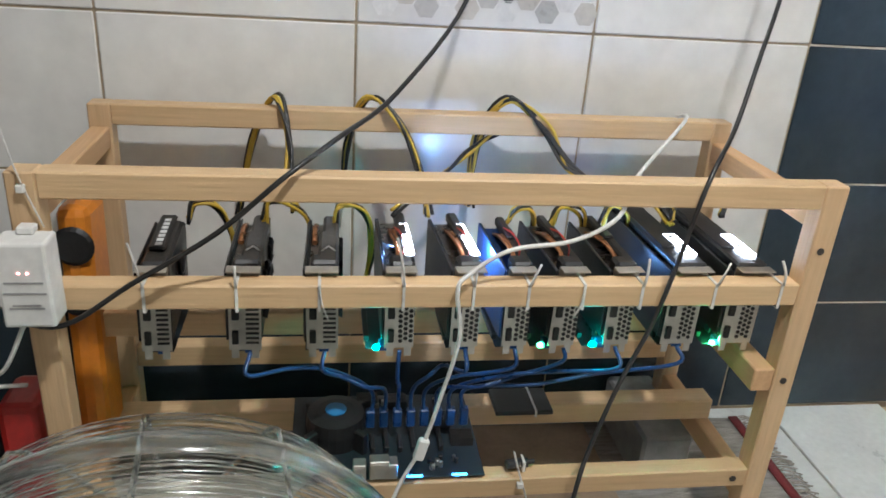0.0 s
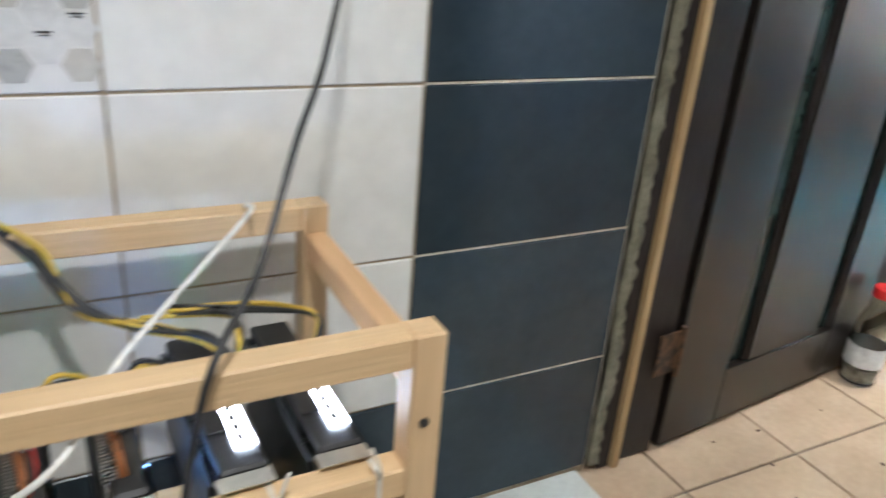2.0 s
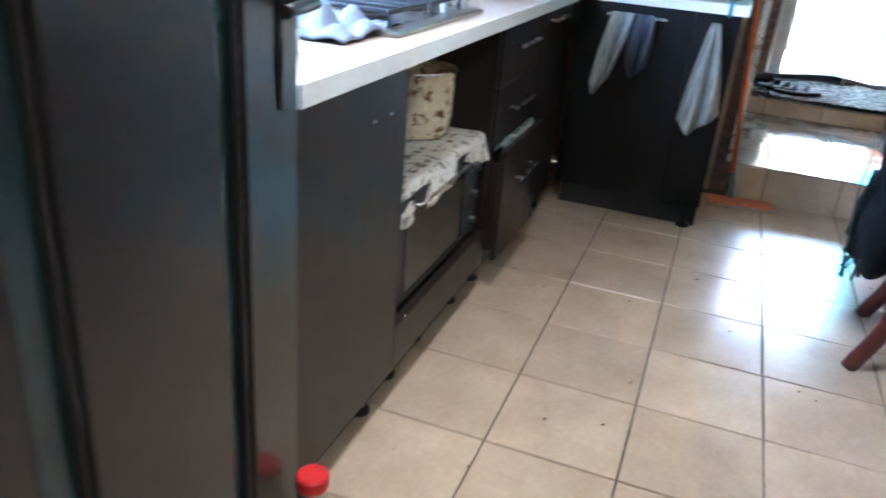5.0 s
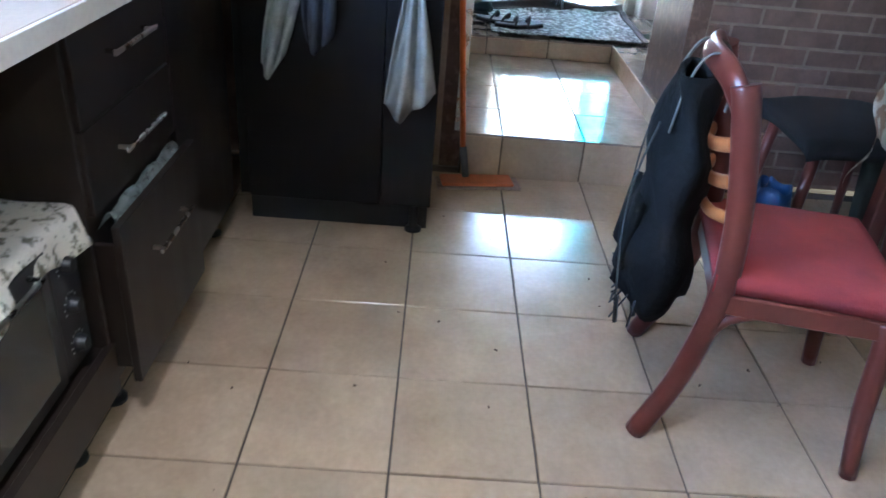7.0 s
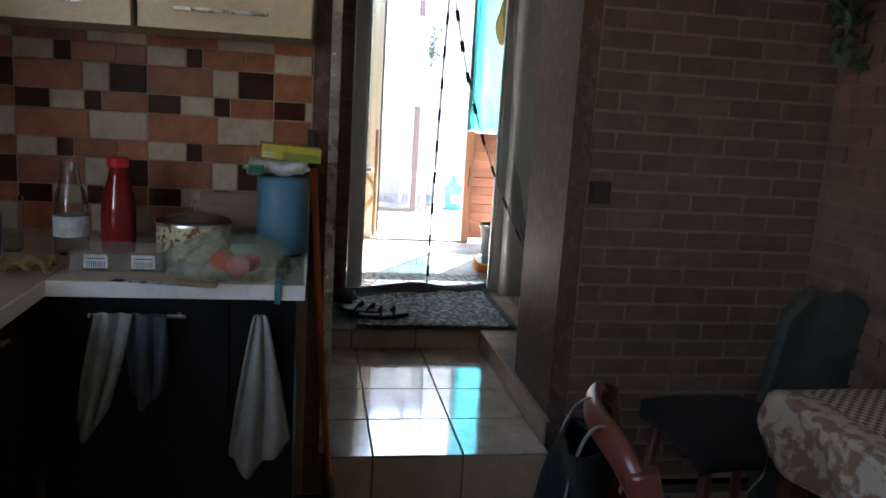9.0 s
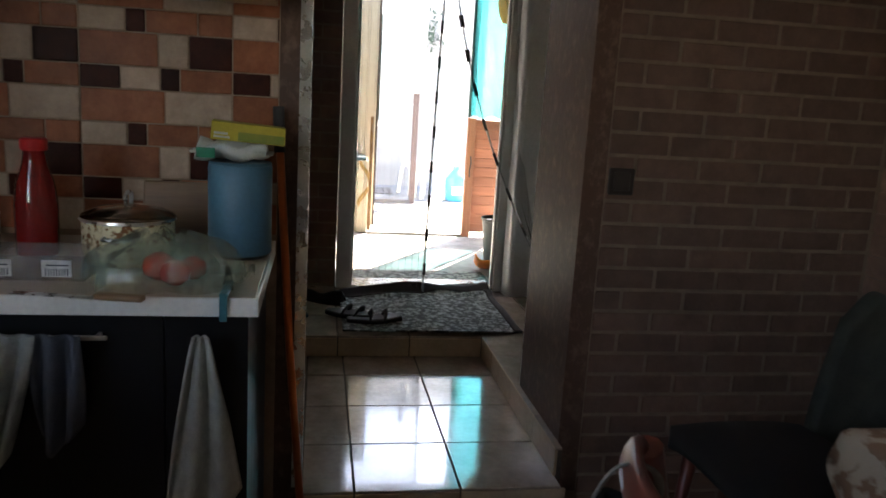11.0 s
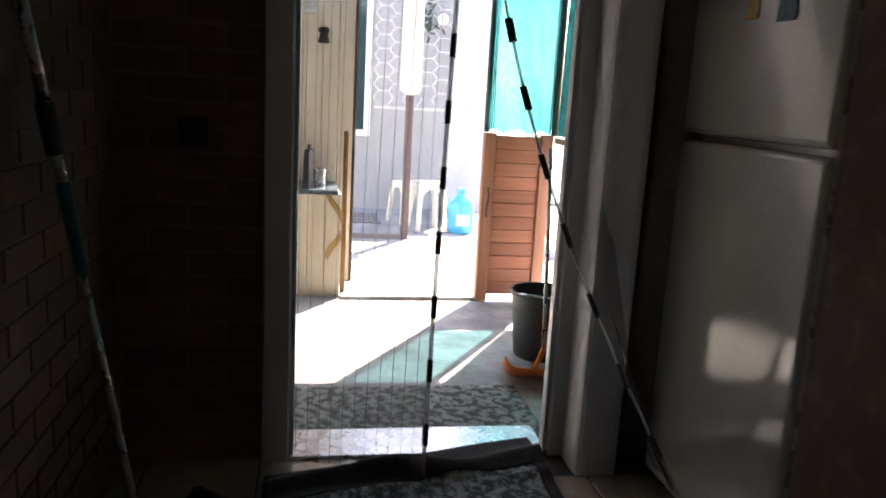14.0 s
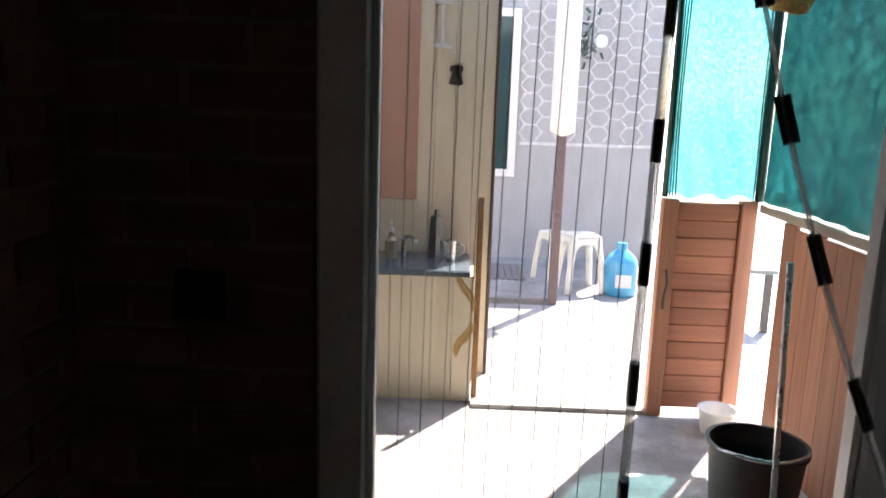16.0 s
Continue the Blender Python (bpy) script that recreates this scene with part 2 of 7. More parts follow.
def box(bm, x0, x1, y0, y1, z0, z1, bevel=0.0, m=None, mi=0, seg=1):
    t = bmesh.new()
    v = [t.verts.new((x, y, z)) for x in (x0, x1) for y in (y0, y1) for z in (z0, z1)]
    for f in ((0, 1, 3, 2), (4, 6, 7, 5), (0, 4, 5, 1), (2, 3, 7, 6), (0, 2, 6, 4), (1, 5, 7, 3)):
        t.faces.new([v[i] for i in f])
    if bevel:
        bmesh.ops.bevel(t, geom=t.edges[:], offset=bevel, segments=seg, profile=0.5, affect="EDGES")
    return join(bm, t, m, mi)


def join(bm, t, m=None, mi=0):
    if m is not None:
        t.transform(m)
    back = {v: bm.verts.new(v.co) for v in t.verts}
    for f in t.faces:
        g = bm.faces.new([back[v] for v in f.verts])
        g.material_index = mi if mi else f.material_index
        g.smooth = f.smooth
    t.free()
    return bm


def lathe(bm, prof, n=24, m=None, mi=0, cap=True):
    """Turned solid from (radius, height) pairs."""
    t = bmesh.new()
    rings = [[t.verts.new((r * math.cos(2 * math.pi * k / n), r * math.sin(2 * math.pi * k / n), z)) for k in range(n)] for r, z in prof]
    for a, b in zip(rings, rings[1:]):
        for k in range(n):
            t.faces.new((a[k], a[(k + 1) % n], b[(k + 1) % n], b[k]))
    if cap:
        t.faces.new(rings[0][::-1])
        t.faces.new(rings[-1])
    return join(bm, t, m, mi)


def smooth_path(pts, per=6):
    p = [Vector(q) for q in pts]
    p = [p[0] * 2 - p[1]] + p + [p[-1] * 2 - p[-2]]
    out = []
    for i in range(1, len(p) - 2):
        for k in range(per):
            t = k / per
            a, b, c, d = p[i - 1:i + 3]
            out.append(0.5 * (2 * b + (c - a) * t + (2 * a - 5 * b + 4 * c - d) * t * t + (3 * b - a - 3 * c + d) * t ** 3))
    return out + [p[-2]]


def sweep(bm, pts, r, n=6, per=6, r2=None, mi=0, flat=1.0):
    """Round bar, cable or tapered limb along a smooth path."""
    path = smooth_path(pts, per) if per else [Vector(q) for q in pts]
    r2 = r if r2 is None else r2
    rings, up = [], Vector((0.13, 0.21, 0.97))
    for i, c in enumerate(path):
        d = (path[min(i + 1, len(path) - 1)] - path[max(i - 1, 0)]).normalized()
        s = d.cross(up)
        if s.length < 1e-3:
            s = d.orthogonal()
        s.normalize()
        u = s.cross(d)
        up = u
        q = r + (r2 - r) * i / (len(path) - 1)
        rings.append([bm.verts.new(c + s * q * math.cos(2 * math.pi * k / n) + u * q * flat * math.sin(2 * math.pi * k / n)) for k in range(n)])
    for a, b in zip(rings, rings[1:]):
        for k in range(n):
            f = bm.faces.new((a[k], a[(k + 1) % n], b[(k + 1) % n], b[k]))
            f.material_index = mi
            f.smooth = True
    for ring in (rings[0][::-1], rings[-1]):
        bm.faces.new(ring).material_index = mi
    return bm


def sheet(bm, fn, nu, nv, thick=0.003, mi=0):
    """Cloth or film of real thickness: fn(u, v) gives its middle surface, u and v from 0 to 1."""
    P = [[Vector(fn(i / nu, j / nv)) for j in range(nv + 1)] for i in range(nu + 1)]
    top, bot = [], []
    for i in range(nu + 1):
        rt, rb = [], []
        for j in range(nv + 1):
            du = P[min(i + 1, nu)][j] - P[max(i - 1, 0)][j]
            dv = P[i][min(j + 1, nv)] - P[i][max(j - 1, 0)]
            n = du.cross(dv)
            n = n.normalized() * thick / 2 if n.length > 1e-9 else Vector((0, 0, thick / 2))
            rt.append(bm.verts.new(P[i][j] + n)), rb.append(bm.verts.new(P[i][j] - n))
        top.append(rt), bot.append(rb)
    faces = []
    for i in range(nu):
        for j in range(nv):
            faces.append((top[i][j], top[i + 1][j], top[i + 1][j + 1], top[i][j + 1]))
            faces.append((bot[i][j], bot[i][j + 1], bot[i + 1][j + 1], bot[i + 1][j]))
    for i in range(nu):
        faces += [(top[i][0], bot[i][0], bot[i + 1][0], top[i + 1][0]), (top[i][nv], top[i + 1][nv], bot[i + 1][nv], bot[i][nv])]
    for j in range(nv):
        faces += [(top[0][j], top[0][j + 1], bot[0][j + 1], bot[0][j]), (top[nu][j], bot[nu][j], bot[nu][j + 1], top[nu][j + 1])]
    for f in faces:
        g = bm.faces.new(f)
        g.smooth, g.material_index = True, mi
    return bm


def wall(name, boxes, material, label, category="wall"):
    bm = BM()
    for b in boxes:
        box(bm, *b)
    return tagged(part(name, bm, material), label, category, kind="structure")


PIECES = {}


def piece(name, parent, size, m, material, bevel=0.002):
    """One tile, brick or board, on a mesh that all pieces of its size and material share."""
    key = (name, tuple(round(s, 4) for s in size), material.name)
    if key not in PIECES:
        bm = BM()
        box(bm, -size[0] / 2, size[0] / 2, -size[1] / 2, size[1] / 2, -size[2] / 2, size[2] / 2, min(bevel, min(size) * 0.45))
        me = bpy.data.meshes.new(name)
        bmesh.ops.recalc_face_normals(bm, faces=bm.faces)
        bm.to_mesh(me)
        bm.free()
        me.materials.append(material)
        PIECES[key] = me
    ob = new(name, PIECES[key])
    ob.parent = parent
    ob.matrix_basis = m if isinstance(m, Matrix) else Matrix.Translation(m)
    return ob

# ---- the large structure ----
S = 1 / 3
H = 2.50
floor_kitchen = wall("floor_kitchen", [(-3.19, 0.76, -2.75, 0.62, -0.12, -0.006)], GROUT_DARK, "kitchen floor of square beige tiles with dark joints", "floor")
floor_rig = wall("floor_rig_room", [(-5.75, -3.19, -2.75, -0.2, -0.12, 0.008)], GROUT, "pale grey tiled floor of the rig room", "floor")
wall_north = wall("wall_north_rig_room", [(-5.75, -3.165, -0.1965, -0.02, 0, H)], GROUT, "wall of white and dark blue glazed tiles")
wall_west = wall("wall_west", [(-5.9, -5.75, -2.9, -0.02, 0, H)], PLASTER, "plain plastered wall closing the rig room")
wall_south = wall("wall_south", [(-5.9, 0.79, -2.9, -2.75, 0, H), (0.79, 2.95, -2.95, -2.8, 0, 2.7)], PLASTER, "plain plastered wall on the south side")
wall_divider = wall("wall_between_rooms", [(-3.15, -3.0, -2.75, -1.12, 0, H), (-3.15, -3.0, -1.12, -0.2, 2.15, H)], PLASTER, "plastered wall with the inner doorway")
# The gap in this wall holds the made-up window.
wall_kitchen_north = wall("wall_kitchen_north", [(-3.0, -2.6, 0.60, 0.75, 0, H), (-1.2, 0.76, 0.60, 0.75, 0, H), (-2.6, -1.2, 0.60, 0.75, 0, 1.12), (-2.6, -1.2, 0.60, 0.75, 2.12, H), (-3.165, -3.0, -0.02, 0.75, 0, H)], PLASTER, "plastered kitchen wall behind the worktop")
wall_mosaic = wall("wall_mosaic", [(0.7530, 0.93, -0.745, 0.75, 0, H)], mat("pale_brown_joint", (0.42, 0.30, 0.22), (0.30, 0.20, 0.14), 14, 0.9), "kitchen wall of terracotta, cream and brown mosaic tiles")
pier_plain = wall("wall_end_pier", [(0.755, 0.93, -0.828, -0.745, 0, H)], PIER, "scuffed plaster end of the kitchen wall")
wall_brick_north = wall("wall_landing_north", [(0.93, 2.95, -0.55, -0.40, 0, 2.7)], BRICK_GROUT, "dark brown brick-tiled wall beside the landing")
wall_brick_east = wall("wall_brick_east", [(0.7955, 1.0, -2.75, -1.70, 0, 2.7)], BRICK_GROUT, "brown brick-tiled wall beside the steps")
pier_right = wall("wall_reveal_pier", [(0.792, 1.30, -1.745, -1.672, 0.10, 2.7), (1.0, 1.30, -2.80, -1.745, 0.0, 2.7)], PIER, "scuffed brown plaster reveal beside the steps")
wall_door = wall("wall_exit_door", [(2.83, 3.0, -0.97, -0.55, 0, 2.7), (2.83, 3.0, -3.1, -1.97, 0, 2.7), (2.83, 3.0, -1.97, -0.97, 2.42, 2.7)], BRICK_GROUT, "dark brick-tiled wall round the exit door")
ceiling = wall("ceiling", [(-5.9, 0.8, -2.9, 0.75, H, H + 0.1), (0.8, 3.0, -2.95, -0.55, 2.6, 2.7)], CEILING, "plain painted ceiling", "ceiling")
steps = wall("entrance_steps", [(0.685, 0.93, -1.645, -0.829, -0.1, 0.165), (0.93, 1.915, -1.645, -0.55, -0.1, 0.165), (1.915, 2.83, -1.645, -0.55, -0.1, 0.270), (0.745, 1.30, -1.672, -1.655, -0.1, 0.270), (1.30, 2.83, -2.8, -1.655, -0.1, 0.270)], GROUT_DARK, "two tiled steps up to the landing", "steps")
trim_left = wall("trim_corner_left", [(0.748, 0.752, -0.832, -0.800, 0.16, H), (0.752, 0.80, -0.833, -0.829, 0.16, H)], STEEL, "bright metal corner trim", "trim")
trim_right = wall("trim_corner_right", [(1.3005, 1.3025, -1.684, -1.6715, 0.284, 2.6)], STEEL, "bright metal corner trim", "trim")
yard = wall("ground", [(3.0, 60, -60, 60, 0.0, 0.19), (-60, -5.9, -60, 60, 0.0, 0.19), (-5.9, 3.0, -60, -3.1, 0.0, 0.19), (-5.9, 3.0, 0.8, 60, 0, 0.19)], CONCRETE, "worn bare concrete yard", "ground")
roof = wall("porch_roof", [(2.95, 5.06, -2.75, 0.8, 2.55, 2.62)], CONCRETE, "flat porch roof over the doorway", "roof")
# Unseen wall, added to cut the sky light entering the porch.
porch_blocker = wall("porch_sky_blocker", [(3.0, 5.52, -0.35, -0.2, 0.15, 2.55)], HOUSE_GREY, "unseen grey wall added to keep sky light off the porch")

# ---- the rig room: timber rig and its cards ----
LED_TEAL = glow("teal_led", (0.0, 0.9, 0.75), 0.26)
LED_GREEN = glow("green_led", (0.05, 1.0, 0.25), 0.26)
LED_BLUE = glow("blue_led", (0.02, 0.25, 1.0), 0.24)
LED_WHITE = glow("white_light_strip", (0.72, 0.82, 1.0), 0.30)
LED_PINK = glow("pink_led", (1.0, 0.35, 0.35), 0.055)
GUNMETAL = mat("gunmetal_plastic", (0.075, 0.075, 0.075), (0.05, 0.05, 0.05), 20, 0.4, 0.2, 0.1, 150)
COPPER = mat("copper_pipe", (0.72, 0.33, 0.16), None, 20, 0.28, 1.0)
PCB = mat("dark_circuit_board", (0.012, 0.022, 0.028), None, 60, 0.45, bscale=300)
# Blue LED light painted into the card metal; riser sockets share the colour.
PCB_BLUE = mat("blue_lit_cards_and_sockets", (0.05, 0.13, 0.33), (0.03, 0.07, 0.2), 40, 0.35, 0.7, bscale=200)
BRACKET = mat("steel_bracket", (0.60, 0.58, 0.53), (0.48, 0.46, 0.42), 30, 0.35, 0.9)
YELLOW_WIRE = mat("yellow_wire", (0.62, 0.42, 0.05), (0.5, 0.33, 0.04), 40, 0.45, bump=0)
BLACK_WIRE = mat("black_wire", (0.018, 0.018, 0.018), None, 40, 0.38, bump=0)
BLUE_WIRE = mat("blue_cable_jacket", (0.012, 0.065, 0.20), (0.007, 0.04, 0.13), 40, 0.3, bump=0)
RED_WIRE = mat("red_wire", (0.5, 0.03, 0.02), None, 40, 0.4, bump=0)
TIE = mat("white_cable_tie", (0.78, 0.77, 0.73), None, 40, 0.4, bump=0)
LABEL = mat("pale_label", (0.70, 0.72, 0.72), None, 40, 0.5, bump=0)

rig = thing("timber_rig_frame", (-4.33, -0.455, 0.01), "open pine batten frame that holds graphics cards", "rig frame")
RX0, RX1, RY0, RY1 = -0.550, 0.552, -0.19, 0.19
B = 0.035


def batten(a, b, material, name="batten"):
    bm = BM()
    box(bm, a[0], b[0], a[1], b[1], a[2], b[2], 0.0022)
    return part(name, bm, material, rig)


for x in (RX0, RX1 - B):
    for y in (RY0, RY1 - B):
        batten((x, y, 0), (x + B, y + B, 0.698), PINE_Z, "post")
    batten((x + 0.003, RY0 + B, 0.626), (x + B - 0.003, RY1 - B, 0.661), PINE_Y, "side_rail")
    batten((x + 0.003, RY0 + B, 0.125), (x + B - 0.003, RY1 - B, 0.166), PINE_Y, "side_rail")
for y0, z0 in ((RY0, 0.663), (RY1 - B, 0.663), (RY0, 0.511), (RY0, 0.172)):
    batten((RX0 + B, y0 + 0.001, z0), (RX1 - B, y0 + B - 0.001, z0 + B), PINE, "long_rail")
batten((RX0 + B, -0.02, 0.372), (RX1 - B, 0.025, 0.414), PINE, "riser_rail")
batten((RX0 + B, RY1 - B + 0.001, 0.205), (RX1 - B, RY1 - 0.001, 0.248), PINE, "long_rail")
batten((RX0 + 0.005, 0.0, 0.167), (RX1 - 0.005, 0.042, 0.209), PINE, "board_rail")
batten((RX1 - 2 * B, RY0 + 0.001, 0.36), (RX1 - B - 0.001, -0.022, 0.40), PINE_Y, "side_rail")
for x, z in ((RX1 - 0.02, 0.60), (RX1 - 0.02, 0.38), (RX0 + 0.02, 0.27), (RX0 + 0.02, 0.60), (RX1 - 0.06, 0.19)):
    bm = BM()
    lathe(bm, [(0.0055, 0), (0.0055, 0.0015), (0.002, 0.002)], 10, pose(x, RY0 - 0.0005, z, 90))
    part("bolt", bm, DARK_METAL, rig, "dark bolt head")


def card(style, length, thick, label):
    """Graphics card: bracket at its front end, circuit board, cooler shroud, fans and top trim."""
    g = thing("graphics_card", (0, 0, 0), label, "graphics card", "cards along the rig")
    bm = BM()
    t = thick
    box(bm, -t / 2, t / 2, 0, 0.0012, -0.122, 0.002)
    box(bm, -t / 2, t / 2, -0.018, 0.0012, 0.002, 0.0032)
    box(bm, -t / 2 + 0.003, -t / 2 + 0.012, 0, 0.0012, -0.135, -0.122)
    box(bm, t / 2 - 0.012, t / 2 - 0.003, 0, 0.0012, -0.135, -0.122)
    br = part("bracket", bm, BRACKET, g, "bare steel slot bracket")
    bm = BM()
    if style in ("small", "copper"):
        for k in range(13):
            box(bm, 0.001, t / 2 - 0.003, -0.0012, 0.0004, -0.112 + k * 0.0072, -0.109 + k * 0.0072)
    else:
        for k in range(11):
            for i in range(3):
                lathe(bm, [(0.0030, 0), (0.0030, 0.002)], 6, pose(0.0015 + i * 0.0068, 0.0008, -0.111 + k * 0.0078 + (i % 2) * 0.0039, 90))
    part("vent_panel", bm, BLACK, br)
    bm = BM()
    box(bm, -t / 2 + 0.004, -t / 2 + 0.013, -0.004, 0.001, -0.075, -0.038, 0.001)
    box(bm, -t / 2 + 0.004, -t / 2 + 0.012, -0.004, 0.001, -0.112, -0.092, 0.001)
    part("video_port", bm, BLACK, br)
    bm = BM()
    box(bm, -t / 2, -t / 2 + 0.0016, 0.003, length, -0.113, -0.006, 0.0004)
    box(bm, -t / 2, -t / 2 + 0.0016, 0.03, 0.12, -0.122, -0.113)
    part("circuit_board", bm, PCB, g)
    bm = BM()
    box(bm, -t / 2 - 0.004, -t / 2 - 0.001, 0.004, length - 0.004, -0.110, -0.004, 0.001)
    part("backplate", bm, {"blue": PCB_BLUE, "copper": GUNMETAL}.get(style, BLACK), g)
    bm = BM()
    for k in range(int(length / 0.0052) - 3):
        box(bm, -t / 2 + 0.003, t / 2 - 0.008, 0.009 + k * 0.0052, 0.0104 + k * 0.0052, -0.104, -0.010)
    part("heatsink", bm, PCB_BLUE if style == "blue" else STEEL, g)
    # the shroud: a chamfered shell, stepped along its top
    bm = BM()
    box(bm, t / 2 - 0.010, t / 2, 0.006, length, -0.113, -0.004, 0.003)
    if style == "slab":
        box(bm, -t / 2 + 0.004, t / 2, 0.004, length + 0.006, -0.008, 0.006, 0.003)
        box(bm, -t / 2 + 0.006, t / 2 - 0.006, 0.06, length - 0.03, 0.006, 0.009, 0.001)
        box(bm, -t / 2 + 0.004, t / 2, length, length + 0.006, -0.11, -0.006, 0.002)
    elif style == "copper":
        box(bm, -0.006, t / 2, 0.008, length * 0.62, -0.012, 0.006, 0.004)
        box(bm, -0.002, t / 2, length * 0.60, length, -0.03, 0.002, 0.004, pose(0, 0, 0))
        box(bm, -t / 2 + 0.006, t / 2, 0.006, 0.03, -0.03, 0.008, 0.004)
    elif style == "small":
        box(bm, -t / 2 + 0.003, t / 2, 0.006, length * 0.9, -0.014, 0.005, 0.004)
        box(bm, -t / 2 + 0.006, t / 2 - 0.008, length * 0.25, length * 0.95, 0.004, 0.010, 0.003)
    else:
        box(bm, 0.004, t / 2, 0.008, length, -0.010, 0.005, 0.003)
        box(bm, -t / 2 + 0.006, t / 2, 0.006, 0.034, -0.02, 0.006, 0.004)
        box(bm, 0.002, t / 2 - 0.002, length * 0.5, length * 0.7, 0.004, 0.009, 0.002)
    part("shroud", bm, GUNMETAL if style == "copper" else BLACK, g)
    for yc in ((length * 0.3, length * 0.74) if length > 0.18 else (length * 0.52,)):
        bm = BM()
        lathe(bm, [(0.012, 0), (0.012, 0.004), (0.008, 0.005)], 14, pose(t / 2 - 0.001, yc, -0.058, 0, 90))
        for k in range(9):
            box(bm, 0.010, 0.040, -0.006, 0.006, 0.0, 0.0012, 0, pose(t / 2 + 0.001, yc, -0.058, 0, 90) @ pose(0, 0, 0, 0, 0, 40 * k) @ pose(0, 0, 0.001, 24))
        part("cooling_fan", bm, BLACK, g)
    if style in ("lit", "blue", "wired"):
        bm = BM()
        for k in range(3):
            sweep(bm, [(-0.002 + k * 0.005, 0.03, -0.012), (0.0 + k * 0.004, 0.06, 0.000 - 0.002 * k), (-0.004 + k * 0.006, length * 0.62, -0.001), (-0.004, length * 0.85, -0.014)], 0.0028, 6, 5)
        part("heat_pipe", bm, COPPER, g)
    if style == "copper":
        bm = BM()
        sweep(bm, [(-0.012, length * 0.5, -0.004), (-0.013, length * 0.75, -0.002), (-0.012, length * 0.95, -0.012)], 0.004, 6, 4)
        part("heat_pipe", bm, COPPER, g)
    if style == "lit":
        bm = BM()
        box(bm, 0.008, t / 2 + 0.001, 0.03, length * 0.72, 0.0055, 0.0075, 0.001)
        part("light_strip", bm, LED_WHITE, g, "glowing white side strip")
    if style == "slab":
        bm = BM()
        box(bm, 0.002, t / 2 - 0.004, 0.030, 0.105, 0.0065, 0.0095, 0.0008)
        part("light_strip", bm, LED_WHITE, g, "glowing white name strip")
    if style in ("small", "slab"):
        bm = BM()
        for k in range(7 if style == "small" else 4):
            y = 0.05 + k * 0.014 if style == "small" else 0.04 + k * 0.016
            if style == "small":
                box(bm, -0.004, 0.004, y, y + 0.009, 0.010, 0.0106)
            else:
                box(bm, 0.005, 0.013, y, y + 0.009, 0.0095, 0.0099)
        part("lettering_bars", bm, LABEL if style == "small" else BLACK, g)
    if style == "copper":
        bm = BM()
        for sx in (-1, 1):
            box(bm, -0.0015, 0.0015, -0.009, 0.009, 0, 0.0005, 0, pose(0.007 + sx * 0.004, 0.05, 0.0065, 0, 0, 28 * sx))
        part("emblem", bm, LABEL, g)
    return g


styles = {
    "small": (0.170, 0.036, "small black graphics card with pale lettering on its edge"),
    "copper": (0.185, 0.040, "gunmetal graphics card with an exposed copper heat pipe"),
    "lit": (0.195, 0.038, "graphics card with copper pipes and a glowing white strip"),
    "blue": (0.180, 0.034, "graphics card with blue-lit fins and copper pipes"),
    "wired": (0.190, 0.036, "dark graphics card with bundled wires on its top"),
    "slab": (0.245, 0.048, "long black graphics card with a lit white strip"),
}
first = {}
CARDS = ((-4.731, "small", 2), (-4.612, "copper", 0), (-4.507, "copper", -1), (-4.398, "lit", 0), (-4.300, "lit", 3), (-4.224, "blue", 2),
         (-4.148, "wired", 3), (-4.066, "wired", 2), (-3.965, "slab", 2), (-3.868, "slab", 1))
for x, style, turn in CARDS:
    m = pose(x, -0.603, 0.562, 0, random.uniform(-2, 2), turn)
    if style in first:
        copy_thing(first[style], m)
    else:
        first[style] = card(style, *styles[style])
        first[style].matrix_basis = m @ Matrix.Diagonal((1.12, 1.06, 1.05, 1))


def riser(x, led):
    """Riser board on the rail under a card, with its slot, capacitors, plug and lamp."""
    r = thing("riser_board", (x, -0.525, 0.424), "small dark riser board tucked beneath a graphics card", "riser board", "risers on the rig")
    bm = BM()
    box(bm, -0.020, 0.020, -0.065, 0.080, 0.000, 0.0016, 0.0004)
    part("circuit_board", bm, PCB, r)
    bm = BM()
    box(bm, -0.022, -0.014, -0.045, 0.045, 0.0016, 0.0115, 0.001)
    part("card_slot", bm, BLACK, r)
    for k in range(3):
        bm = BM()
        lathe(bm, [(0.004, 0), (0.004, 0.011), (0.003, 0.0118)], 12, pose(0.010, -0.035 + k * 0.016, 0.0016))
        part("capacitor", bm, STEEL, r)
    bm = BM()
    box(bm, 0.000, 0.016, -0.074, -0.050, 0.0016, 0.0105, 0.001)
    part("cable_socket", bm, PCB_BLUE, r)
    if led:
        bm = BM()
        lathe(bm, [(0.0050, 0), (0.0050, 0.003), (0.003, 0.0055)], 12, pose(-0.004, -0.066, 0.0016))
        part("lamp", bm, led, r, "small glowing indicator lamp")
    return r


LEDS = {3: LED_TEAL, 6: LED_GREEN, 7: LED_TEAL, 9: LED_GREEN}
for i, (x, style, turn) in enumerate(CARDS):
    riser(x - 0.004 if i not in LEDS else x - 0.026, LEDS.get(i))
for x, c in ((-4.424, (0.0, 0.9, 0.75)), (-4.092, (0.0, 0.9, 0.75)), (-3.894, (0.05, 1.0, 0.3))):
    ob = new("led_light", bpy.data.lights.new("led_light", "POINT"))
    ob.data.energy, ob.data.color, ob.data.shadow_soft_size = 0.0016, c, 0.004
    ob.matrix_world = pose(x - 0.004, -0.596, 0.437)

